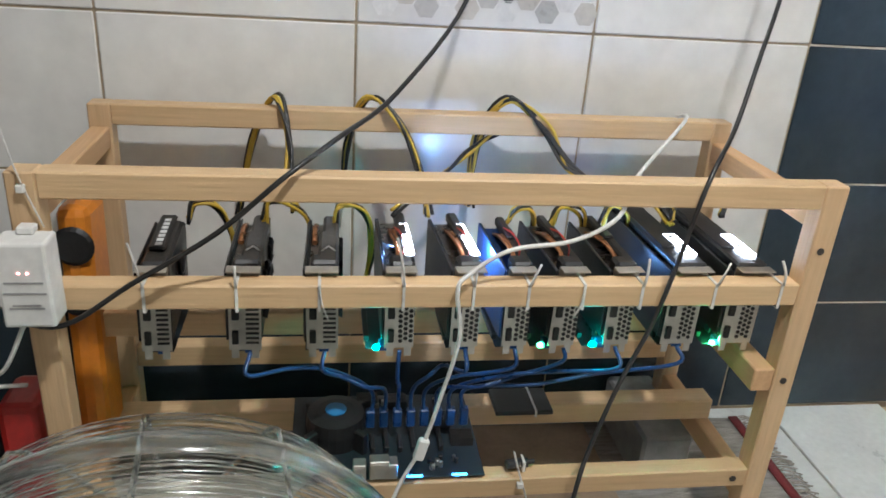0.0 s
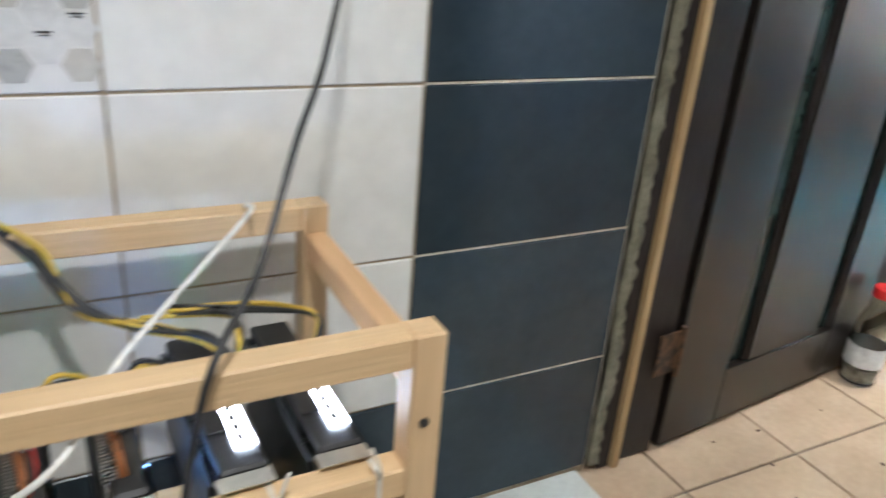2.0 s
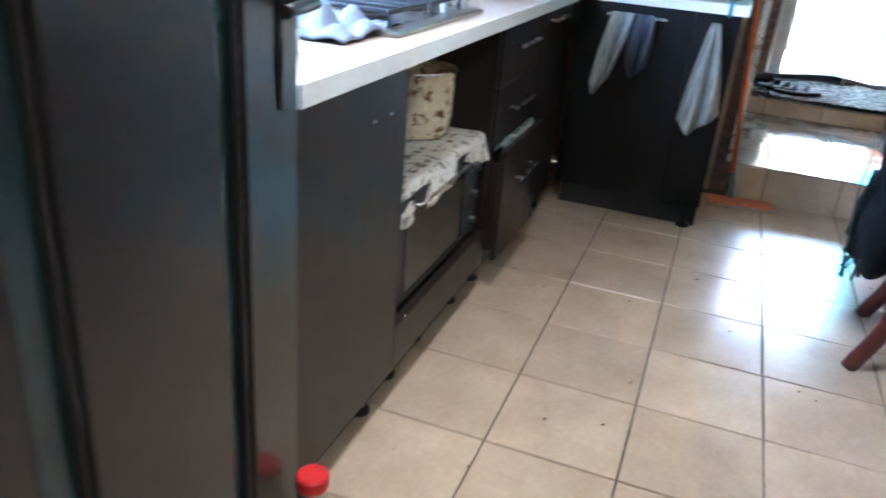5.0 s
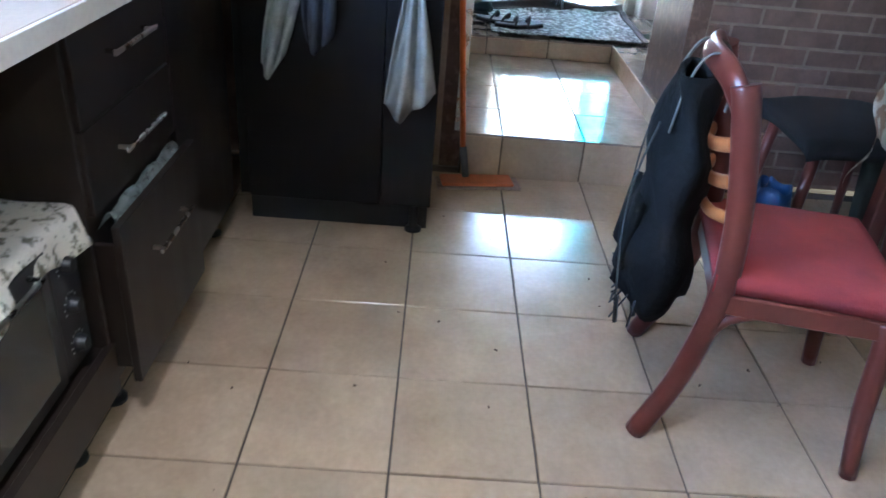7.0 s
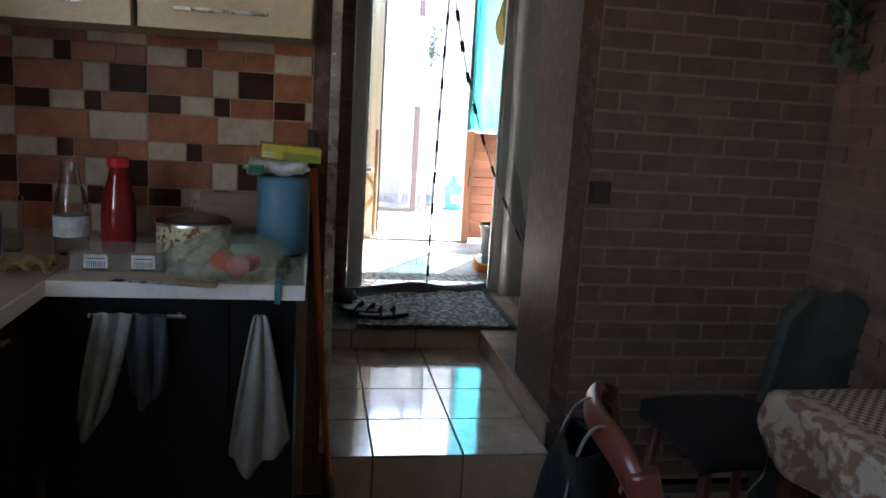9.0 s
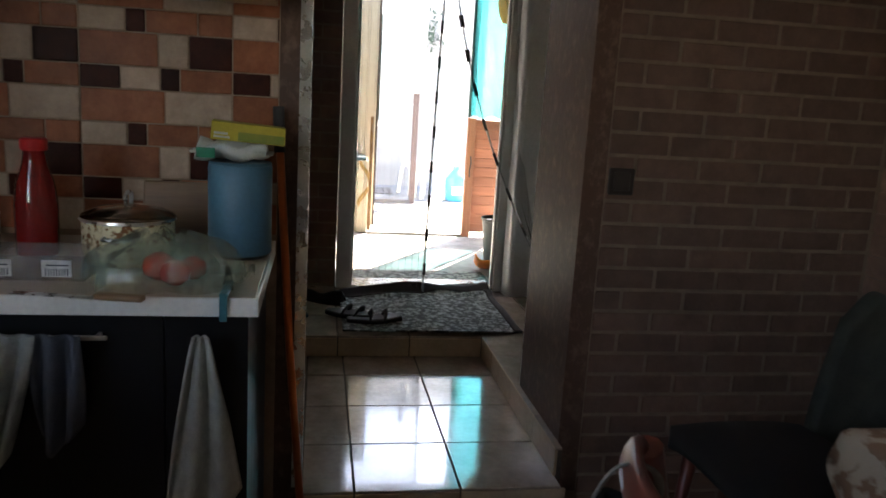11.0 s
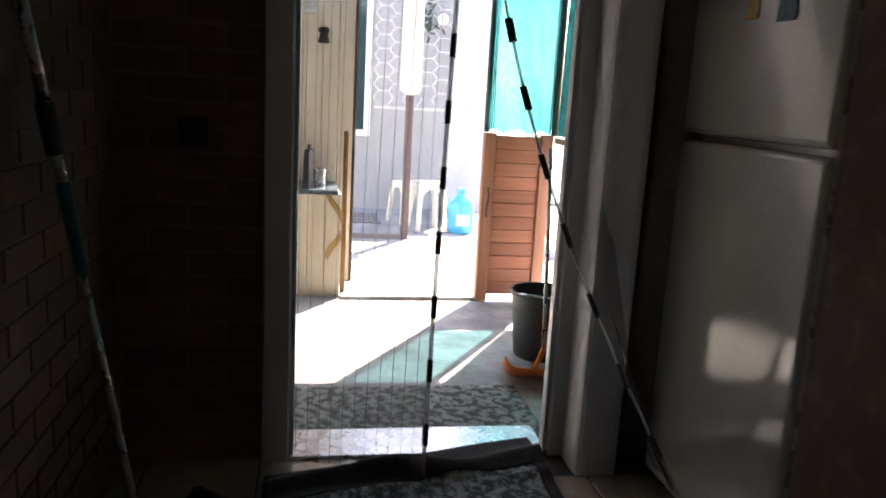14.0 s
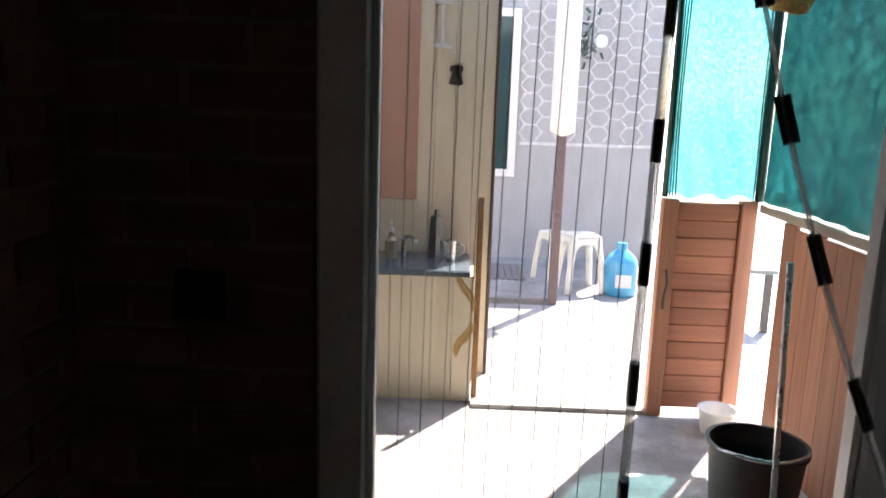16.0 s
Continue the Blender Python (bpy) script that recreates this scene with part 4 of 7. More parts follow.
sheet(bm, lambda u, v: (-3.164 + 0.023 * u + u * 0.005 * rag[int(v * 160)], -0.207 + 0.0035 * math.sin(40 * v) * math.sin(3 * u) + 0.0025 * rag[int(v * 80)], 0.02 + 2.1 * v), 5, 160, 0.012)
part("mortar_edge", bm, MORTAR, jamb, "crumbling mortar edge")

# ---- kitchen units ----
FY = -0.06


def handle(bm, x0, x1, y, z):
    box(bm, x0, x1, y - 0.030, y - 0.022, z - 0.005, z + 0.005, 0.002)
    for x in (x0 + 0.02, x1 - 0.02):
        box(bm, x - 0.004, x + 0.004, y - 0.023, y, z - 0.004, z + 0.004)


def feet(parent, spots):
    for x, y in spots:
        bm = BM()
        lathe(bm, [(0.030, 0), (0.030, 0.008), (0.016, 0.016), (0.018, 0.10)], 14, pose(x, y, 0))
        part("foot", bm, BLACK, parent)


end_unit = thing("base_cabinet", (0, 0, 0), "dark brown base cabinet with a plain door", "cabinet", "base cabinets")
bm = BM()
box(bm, -2.145, -1.632, -0.040, 0.56, 0.10, 0.903, 0.001)
part("body", bm, PLY_DARK, end_unit)
bm = BM()
box(bm, -2.147, -1.631, FY, -0.042, 0.10, 0.902, 0.0015)
dr = part("cabinet_door", bm, PLY_DARK, end_unit)
bm = BM()
for x in (-1.80, -1.72):
    lathe(bm, [(0.004, 0), (0.004, 0.001)], 8, pose(x, FY, 0.80, 90))
part("screw_cap", bm, WHITE_PLASTIC, dr)
feet(end_unit, ((-2.05, 0.0), (-1.70, 0.0), (-2.05, 0.45), (-1.70, 0.45)))

niche = thing("oven_niche_cabinet", (0, 0, 0), "open dark cabinet niche with a low apron board", "cabinet", "base cabinets")
for nm, b in (("side_panel", (-1.628, -1.612, -0.050, 0.56, 0.10, 0.903)), ("side_panel", (-0.912, -0.897, -0.050, 0.56, 0.10, 0.903)), ("back_panel", (-1.611, -0.913, 0.54, 0.56, 0.10, 0.903)), ("shelf", (-1.611, -0.913, -0.040, 0.539, 0.205, 0.223))):
    bm = BM()
    box(bm, *b, 0.001)
    part(nm, bm, PLY_DARK, niche)
bm = BM()
box(bm, -1.627, -0.899, FY, -0.042, 0.105, 0.228, 0.0015)
part("apron", bm, PLY_DARK, niche)
feet(niche, ((-1.52, 0.01), (-1.02, 0.01), (-1.30, 0.02)))

oven = thing("tabletop_oven", (-1.265, 0.0, 0.2235), "black tabletop oven with a glass door", "oven")
bm = BM()
box(bm, -0.315, 0.335, -0.015, 0.36, 0.010, 0.330, 0.006)
for x in (-0.28, 0.30):
    for y in (0.02, 0.32):
        lathe(bm, [(0.012, 0), (0.012, 0.012)], 10, pose(x, y, 0))
part("body", bm, BLACK, oven)
bm = BM()
box(bm, -0.305, 0.215, -0.034, -0.016, 0.018, 0.318, 0.003)
od = part("oven_door", bm, BLACK, oven)
bm = BM()
box(bm, -0.265, 0.180, -0.0365, -0.0345, 0.050, 0.268, 0.0006)
part("window", bm, mat("smoky_oven_glass", (0.030, 0.034, 0.032), (0.018, 0.02, 0.019), 6, 0.08, bump=0.02), od, "smoky reflective glass")
bm = BM()
sweep(bm, [(-0.24, -0.035, 0.296), (-0.24, -0.06, 0.296), (0.15, -0.06, 0.296), (0.15, -0.035, 0.296)], 0.005, 8, 0)
part("handle", bm, STEEL, od)
bm = BM()
box(bm, 0.222, 0.332, -0.030, -0.016, 0.018, 0.322, 0.003)
pn = part("control_panel", bm, BLACK, oven)
for k in range(3):
    bm = BM()
    lathe(bm, [(0.019, 0), (0.019, 0.006), (0.014, 0.020), (0.008, 0.021)], 18, pose(0.277, -0.030, 0.070 + k * 0.090, 90))
    part("knob", bm, BLACK, pn)
    bm = BM()
    for a in range(9):
        box(bm, 0.023, 0.028, -0.0012, 0.0012, 0, 0.0006, 0, pose(0.277, -0.030, 0.070 + k * 0.090, 90) @ pose(0, 0, 0, 0, 0, -30 + a * 30))
    part("dial_marks", bm, LABEL, pn)

FLORAL = mat("floral_cotton", (0.66, 0.63, 0.55), (0.15, 0.14, 0.10), 34, 0.9, bump=0.3, bscale=300, contrast=0.08, mid=0.44)
oc = thing("oven_cloth", (-1.265, 0.0, 0.558), "floral cotton cloth draped over the oven", "cloth")


def oven_cloth(u, v):
    x = -0.30 + 0.66 * u
    s = v * 0.44
    wave = 0.010 * math.sin(11 * u) + 0.006 * math.sin(29 * u + 2)
    drop = 0.075 + 0.016 * math.sin(6 * u + 1) + 0.006 * math.sin(31 * u)
    if s < drop:
        return (x, -0.030 - 0.010 * (1 - s / drop) + wave * (1 - s / drop), -(drop - s))
    return (x + 0.01 * math.sin(7 * v), -0.028 + (s - drop), 0.004 + 0.002 * math.sin(30 * u) * math.sin(20 * v))


bm = BM()
sheet(bm, oven_cloth, 40, 34, 0.003)
part("cotton", bm, FLORAL, oc)


def floral_pot(loc, r, h, label, lid=True):
    p = thing("enamel_pot", loc, label, "pot", "enamel pots")
    bm = BM()
    lathe(bm, [(r * 0.86, 0.0), (r * 0.93, 0.004), (r, h * 0.30), (r * 1.01, h), (r * 0.985, h), (r * 0.97, h * 0.3), (r * 0.85, 0.006)], 36)
    body = part("body", bm, mat("cream_enamel_with_flowers", (0.74, 0.64, 0.42), (0.22, 0.085, 0.035), 40, 0.25, bump=0.02, contrast=0.06, mid=0.44), p, "cream enamel with printed brown flowers", smooth=True)
    bm = BM()
    lathe(bm, [(r * 1.0, h - 0.004), (r * 1.06, h), (r * 1.05, h + 0.006), (r * 0.98, h + 0.004)], 36, cap=False)
    part("rim", bm, STEEL, body, smooth=True)
    for s in (-1, 1):
        bm = BM()
        sweep(bm, [(s * r, -0.03, h * 0.7), (s * (r + 0.03), -0.025, h * 0.72), (s * (r + 0.035), 0, h * 0.72), (s * (r + 0.03), 0.025, h * 0.72), (s * r, 0.03, h * 0.7)], 0.005, 8, 5)
        part("handle", bm, STEEL, body)
    if lid:
        bm = BM()
        lathe(bm, [(r * 1.04, h + 0.006), (r * 1.0, h + 0.012), (r * 0.7, h + 0.026), (r * 0.2, h + 0.034), (0.01, h + 0.035)], 36)
        ld = part("lid", bm, glass("lid_glass", (0.75, 0.77, 0.75), 0.05) if lid == "glass" else STEEL, p, smooth=True)
        bm = BM()
        sweep(bm, [(-0.025, 0, h + 0.034), (-0.03, 0, h + 0.055), (0, 0, h + 0.064), (0.03, 0, h + 0.055), (0.025, 0, h + 0.034)], 0.005, 8, 6)
        part("lid_handle", bm, STEEL, ld)
    return p


pot_a = floral_pot((-1.04, 0.17, 0.566), 0.122, 0.195, "tall cream floral enamel pot on the oven", lid=False)
bm = BM()
lathe(bm, [(0.124, 0), (0.115, 0.010), (0.05, 0.024), (0.01, 0.028)], 32, pose(0.01, 0.045, 0.228, -68, 0, 0))
part("lid", bm, STEEL, pot_a, "steel lid set upright in the pot", smooth=True)

drawers = thing("drawer_cabinet", (0, 0, 0), "dark brown drawer unit, lowest drawer slightly open", "cabinet", "base cabinets")
bm = BM()
box(bm, -0.894, -0.402, -0.040, 0.56, 0.10, 0.903, 0.001)
part("body", bm, PLY_DARK, drawers)
for z0, z1, out, hz in ((0.706, 0.901, 0, 0.818), (0.527, 0.702, 0, 0.617), (0.12, 0.507, 0.045, 0.380)):
    bm = BM()
    box(bm, -0.893, -0.404, FY - out, -0.042 - out, z0, z1, 0.0015)
    if out:
        box(bm, -0.88, -0.868, -0.042 - out, 0.02, z0 + 0.03, z1 - 0.05)
        box(bm, -0.43, -0.418, -0.042 - out, 0.02, z0 + 0.03, z1 - 0.05)
    f = part("drawer_front", bm, PLY_DARK, drawers)
    bm = BM()
    handle(bm, -0.760, -0.525, FY - out, hz)
    part("handle", bm, STEEL, f, "brushed steel bar handle")
feet(drawers, ((-0.82, 0.0), (-0.47, 0.0)))
dj = thing("plastic_bag", (-0.66, -0.065, 0.478), "crumpled clear plastic bag in the open drawer", "plastic bag")
bm = BM()
sheet(bm, lambda u, v: (-0.20 + 0.40 * u, -0.03 + 0.05 * v, 0.03 * math.sin(math.pi * v) + 0.012 * math.sin(19 * u + 4 * v) * math.sin(math.pi * v) + 0.004), 26, 8, 0.0015)
part("film", bm, film("clear_bag_film", (0.55, 0.62, 0.60), 0.55, 0.15, 60), dj)

corner_unit = thing("base_cabinet", (0, 0, 0), "dark brown base cabinet with a steel handle", "cabinet", "base cabinets")
bm = BM()
box(bm, -0.399, 0.10, -0.040, 0.56, 0.10, 0.903, 0.001)
part("body", bm, PLY_DARK, corner_unit)
bm = BM()
box(bm, -0.400, 0.045, FY, -0.042, 0.10, 0.901, 0.0015)
cd = part("cabinet_door", bm, PLY_DARK, corner_unit)
bm = BM()
handle(bm, -0.31, -0.09, FY, 0.852)
part("handle", bm, STEEL, cd, "brushed steel bar handle")
bm = BM()
box(bm, 0.047, 0.125, FY + 0.008, -0.042, 0.10, 0.901, 0.001)
part("filler", bm, PLY_DARK, corner_unit)
feet(corner_unit, ((-0.32, 0.0), (0.02, 0.0)))

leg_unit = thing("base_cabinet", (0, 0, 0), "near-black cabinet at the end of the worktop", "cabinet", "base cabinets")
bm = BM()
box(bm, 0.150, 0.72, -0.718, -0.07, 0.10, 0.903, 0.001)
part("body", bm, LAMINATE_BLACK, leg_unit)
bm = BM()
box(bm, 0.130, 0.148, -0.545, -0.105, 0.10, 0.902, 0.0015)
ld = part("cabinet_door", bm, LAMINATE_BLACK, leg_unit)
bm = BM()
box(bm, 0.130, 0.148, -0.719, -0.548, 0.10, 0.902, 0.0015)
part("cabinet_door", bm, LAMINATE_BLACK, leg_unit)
bm = BM()
box(bm, 0.098, 0.106, -0.44, -0.20, 0.852, 0.862, 0.002)
for y in (-0.42, -0.22):
    box(bm, 0.106, 0.130, y - 0.004, y + 0.004, 0.853, 0.861)
part("handle", bm, STEEL, ld, "brushed steel bar handle")
bm = BM()
box(bm, 0.17, 0.19, -0.71, -0.10, 0.0, 0.098)
part("plinth", bm, BLACK, leg_unit)
feet(leg_unit, ((0.155, -0.665),))
wt = thing("worktop", (0, 0, 0), "beige stone-look worktop with a white front edge", "worktop")
bm = BM()
box(bm, -2.152, 0.748, -0.093, 0.598, 0.905, 0.945, 0.002)
part("slab", bm, WORKTOP, wt)
bm = BM()
box(bm, 0.112, 0.748, -0.735, -0.095, 0.905, 0.945, 0.002)
part("return_slab", bm, WORKTOP, wt)
bm = BM()
box(bm, -2.156, 0.108, -0.101, -0.0935, 0.904, 0.9445, 0.0015)
box(bm, 0.104, 0.1115, -0.742, -0.101, 0.904, 0.9445, 0.0015)
box(bm, 0.112, 0.745, -0.742, -0.7355, 0.904, 0.9445, 0.0015)
box(bm, -2.158, -2.1525, -0.093, 0.59, 0.904, 0.9445, 0.0015)
part("edge_band", bm, WHITE_EDGE, wt, "white edge band")

hob = thing("gas_hob", (-1.37, 0.20, 0.9455), "steel gas hob with black grates", "hob")
bm = BM()
box(bm, -0.29, 0.29, -0.24, 0.24, 0, 0.012, 0.004, seg=2)
part("plate", bm, mat("worn_hob_steel", (0.34, 0.31, 0.27), (0.2, 0.18, 0.15), 16, 0.3, 0.9), hob)
for cx in (-0.15, 0.10):
    for cy in (-0.10, 0.13):
        bm = BM()
        lathe(bm, [(0.05, 0.012), (0.048, 0.024), (0.03, 0.028), (0.028, 0.036), (0.005, 0.037)], 20, pose(cx, cy, 0))
        part("burner", bm, BLACK, hob)
for cx in (-0.15, 0.10):
    bm = BM()
    for dx in (-0.10, -0.03, 0.03, 0.10):
        box(bm, cx + dx - 0.004, cx + dx + 0.004, -0.20, 0.22, 0.042, 0.052, 0.002)
    for y in (-0.20, 0.02, 0.22):
        box(bm, cx - 0.11, cx + 0.11, y - 0.004, y + 0.004, 0.040, 0.050, 0.002)
    for dx in (-0.10, 0.10):
        for y in (-0.20, 0.22):
            box(bm, cx + dx - 0.004, cx + dx + 0.004, y - 0.004, y + 0.004, 0.012, 0.042)
    part("grate", bm, BLACK, hob)
for k in range(4):
    bm = BM()
    lathe(bm, [(0.017, 0.012), (0.017, 0.018), (0.013, 0.040), (0.010, 0.042)], 18, pose(0.255, -0.19 + k * 0.048, 0))
    part("knob", bm, STEEL, hob)
rag = thing("dish_cloth", (-1.70, 0.10, 0.948), "crumpled grey-blue dish cloth on the worktop", "cloth")
bm = BM()
sheet(bm, lambda u, v: (-0.13 + 0.28 * u, -0.10 + 0.24 * v, 0.004 + abs(0.026 * math.sin(9 * u + 3 * v) + 0.02 * math.sin(15 * v - 5 * u)) * (0.3 + math.sin(math.pi * u) * math.sin(math.pi * v))), 28, 24, 0.005)
part("cloth", bm, mat("grey_blue_cloth", (0.22, 0.25, 0.30), (0.15, 0.17, 0.21), 20, 0.95, bump=0.6, bscale=300), rag)
jar = thing("storage_jar", (-1.97, 0.06, 0.9455), "glass jar with a steel lid and brown contents", "jar")
bm = BM()
lathe(bm, [(0.035, 0), (0.038, 0.004), (0.038, 0.045), (0.036, 0.05)], 22)
part("contents", bm, mat("brown_spice", (0.20, 0.07, 0.03), None, 60, 0.9), jar)
bm = BM()
lathe(bm, [(0.0395, 0.0), (0.0395, 0.05), (0.034, 0.075), (0.036, 0.078), (0.036, 0.098), (0.03, 0.10)], 22)
part("lid", bm, STEEL, jar, smooth=True)

# ---- upper cabinets ----
for i, (y0, y1) in enumerate(((-0.738, -0.262), (-0.250, 0.24))):
    c = thing("wall_cabinet", (0, 0, 0), "cream wood wall cabinet with a long bar handle", "cabinet", "wall cabinets")
    bm = BM()
    box(bm, 0.42, 0.755, y0, y1, 1.60, 2.30, 0.001)
    part("body", bm, CREAM_WOOD, c)
    bm = BM()
    box(bm, 0.400, 0.418, y0 + 0.002, y1 - 0.002, 1.598, 2.30, 0.0015)
    d = part("cabinet_door", bm, CREAM_WOOD, c)
    bm = BM()
    box(bm, 0.368, 0.376, y0 + 0.12, y1 - 0.10, 1.647, 1.657, 0.002)
    for y in (y0 + 0.15, y1 - 0.13):
        box(bm, 0.376, 0.400, y - 0.004, y + 0.004, 1.648, 1.656)
    part("handle", bm, STEEL, d, "brushed steel bar handle")
c = thing("wall_cabinet", (0, 0, 0), "pale wall cabinet above the cooking place", "cabinet", "wall cabinets")
bm = BM()
box(bm, -0.35, 0.40, 0.26, 0.598, 1.60, 2.30, 0.002)
part("body", bm, CREAM_WOOD, c)
bm = BM()
box(bm, -0.35, 0.395, 0.241, 0.258, 1.598, 2.30, 0.0015)
part("cabinet_door", bm, CREAM_WOOD, c)

# ---- things on the worktop ----
CLEAR_G = glass("clear_bottle_glass", (0.86, 0.90, 0.88), 0.02)
RED_SAUCE = mat("red_sauce_bottle", (0.26, 0.012, 0.010), (0.18, 0.008, 0.007), 8, 0.12, bump=0.02, coat=0.5)
BOTTLE = [(0.030, 0.0), (0.039, 0.006), (0.041, 0.05), (0.041, 0.12), (0.036, 0.17), (0.024, 0.21), (0.020, 0.24), (0.022, 0.245), (0.022, 0.262)]


def bottle(loc, material, label, s=1.0, cap=None, liquid=None, paper=None):
    b = thing("glass_bottle", loc, label, "bottle", "bottles")
    bm = BM()
    prof = [(r * s * 1.14, z * s) for r, z in BOTTLE]
    if material is CLEAR_G:
        prof = prof + [(r * s * 1.14 - 0.0025, max(z * s, 0.006)) for r, z in BOTTLE[::-1]]
    lathe(bm, prof, 26)
    part("body", bm, material, b, smooth=True)
    if cap:
        bm = BM()
        lathe(bm, [(0.0275 * s, 0.244 * s), (0.029 * s, 0.248 * s), (0.029 * s, 0.268 * s), (0.025 * s, 0.272 * s)], 24)
        part("cap", bm, cap, b)
    if liquid:
        bm = BM()
        lathe(bm, [(0.038 * s, 0.008), (0.0425 * s, 0.02 * s), (0.0428 * s, 0.046 * s)], 24)
        part("contents", bm, liquid, b)
    if paper:
        bm = BM()
        lathe(bm, [(0.0472 * s, 0.055 * s), (0.0475 * s, 0.056 * s), (0.0475 * s, 0.112 * s), (0.0472 * s, 0.113 * s)], 26, cap=False)
        part("paper_label", bm, paper, b)
    return b


RED_CAP = mat("red_screw_cap", (0.62, 0.02, 0.02), (0.5, 0.015, 0.015), 20, 0.35)
bottle((-2.238, -0.171, 0), CLEAR_G, "clear glass bottle with red cap, partly filled, on the floor", 1.02, RED_CAP, mat("murky_water", (0.42, 0.41, 0.35), (0.16, 0.15, 0.12), 40, 0.3), LABEL)
bottle((0.438, -0.068, 0.9455), CLEAR_G, "empty clear glass bottle with a pale label", 1.02, None, None, LABEL)
bottle((0.471, -0.190, 0.9455), RED_SAUCE, "tall red sauce bottle without a label", 1.05, RED_CAP)
floral_pot((0.438, -0.409, 0.9455), 0.105, 0.105, "wide cream floral enamel pot with a glass lid", "glass")
BAG = film("pale_green_bag_film", (0.58, 0.78, 0.62), 0.83, 0.12, 24, amp=0.15)
bag = thing("plastic_bag", (0.214, -0.536, 0.9470), "thin green plastic bag with tomatoes", "plastic bag")
bm = BM()


def bag_form(u, v):
    a = 2 * math.pi * u
    r = (0.160 + 0.022 * math.sin(5 * a + 1) + 0.012 * math.sin(11 * a)) * math.sin(math.pi * (0.12 + 0.88 * v) * 0.5 + 0.02) ** 0.7
    return (r * 0.72 * math.cos(a), r * math.sin(a), 0.105 * (1 - v) ** 0.7 + 0.012 * math.sin(7 * a + 6 * v) * (1 - v) + 0.004)


sheet(bm, bag_form, 44, 12, 0.001)
part("film", bm, BAG, bag)
for a_ in (0.5, -0.6):
    bm = BM()
    sheet(bm, lambda u, v: (-0.05 + 0.05 * math.cos(a_) * u, -0.13 - 0.06 * u, 0.022 + 0.02 * v + 0.01 * math.sin(9 * u + a_)), 10, 4, 0.001)
    part("handle_loop", bm, BAG, bag)
for x, y, r in ((0.235, -0.518, 0.036), (0.19, -0.56, 0.032), (0.245, -0.588, 0.030)):
    t = thing("tomato", (x, y, 0.951), "ripe red tomato inside the plastic bag", "tomato", "tomatoes")
    bm = BM()
    lathe(bm, [(r * 0.4, 0), (r * 0.9, r * 0.35), (r, r * 0.8), (r * 0.85, r * 1.3), (r * 0.4, r * 1.6), (r * 0.1, r * 1.52)], 18)
    part("fruit", bm, mat("tomato_red", (0.60, 0.03, 0.02), (0.5, 0.05, 0.02), 12, 0.25), t, smooth=True)
tray = thing("plastic_tray", (0.289, -0.246, 0.9455), "clear plastic food tray with two printed labels", "tray")
bm = BM()
for x0, x1, y0, y1, z0, z1 in ((-0.07, 0.07, -0.12, 0.12, 0, 0.002), (-0.07, -0.068, -0.12, 0.12, 0.002, 0.055), (0.068, 0.07, -0.12, 0.12, 0.002, 0.055), (-0.068, 0.068, -0.12, -0.118, 0.002, 0.055), (-0.068, 0.068, 0.118, 0.12, 0.002, 0.055)):
    box(bm, x0, x1, y0, y1, z0, z1)
part("shell", bm, film("tray_film", (0.6, 0.6, 0.6), 0.75, 0.1, 20), tray)
for y in (-0.065, 0.055):
    bm = BM()
    box(bm, -0.0725, -0.0705, y - 0.03, y + 0.03, 0.010, 0.046)
    lb = part("label_sticker", bm, LABEL, tray)
    bm = BM()
    for k in range(9):
        box(bm, -0.0735, -0.0727, y - 0.024 + k * 0.0055, y - 0.0215 + k * 0.0055, 0.012, 0.028)
    box(bm, -0.0735, -0.0727, y - 0.024, y + 0.02, 0.034, 0.037)
    part("print_bars", bm, mat("dark_print", (0.05, 0.06, 0.09), None, 40, 0.6, bump=0), lb)
can = thing("blue_canister", (0.530, -0.662, 0.9455), "matt blue cylindrical canister beside the wall", "canister")
bm = BM()
lathe(bm, [(0.078, 0.010), (0.080, 0.014), (0.080, 0.234), (0.0775, 0.238)], 36)
part("body", bm, mat("blue_painted_tin", (0.075, 0.20, 0.29), (0.06, 0.165, 0.245), 6, 0.45), can, smooth=True)
bm = BM()
lathe(bm, [(0.066, 0), (0.068, 0.0095), (0.060, 0.0095)], 36)
part("foot_ring", bm, BLACK, can, "dark foot ring", smooth=True)
bm = BM()
lathe(bm, [(0.0775, 0.2385), (0.079, 0.241), (0.077, 0.2455), (0.055, 0.2455), (0.052, 0.243)], 36)
part("lid", bm, mat("blue_lid_tin", (0.07, 0.19, 0.27), None, 8, 0.4), can, smooth=True)
wipes = thing("wipes_packet", (0.525, -0.643, 1.1915), "white and green packet of wipes on the canister", "packet")
bm = BM()
sheet(bm, lambda u, v: (-0.05 + 0.10 * v, -0.085 + 0.17 * u, 0.022 + 0.016 * math.sin(math.pi * v) + 0.006 * math.sin(12 * u + 3 * v)), 20, 10, 0.034)
part("packet", bm, mat("white_green_print", (0.68, 0.70, 0.68), (0.46, 0.50, 0.48), 14, 0.30, contrast=0.3), wipes)
bm = BM()
sheet(bm, lambda u, v: (-0.0705 + 0.002 * math.sin(7 * v), 0.035 + 0.045 * u, 0.012 + 0.024 * v), 6, 4, 0.002)
part("printed_mark", bm, mat("green_print", (0.03, 0.30, 0.17), None, 30, 0.4, bump=0), wipes, "green printed mark")
for s in (-1, 1):
    bm = BM()
    sheet(bm, lambda u, v: (-0.045 + 0.09 * v, s * (0.084 + 0.016 * u), 0.022 + 0.004 * math.sin(30 * v)), 3, 16, 0.002)
    part("crimped_end", bm, WHITE_PLASTIC, wipes)
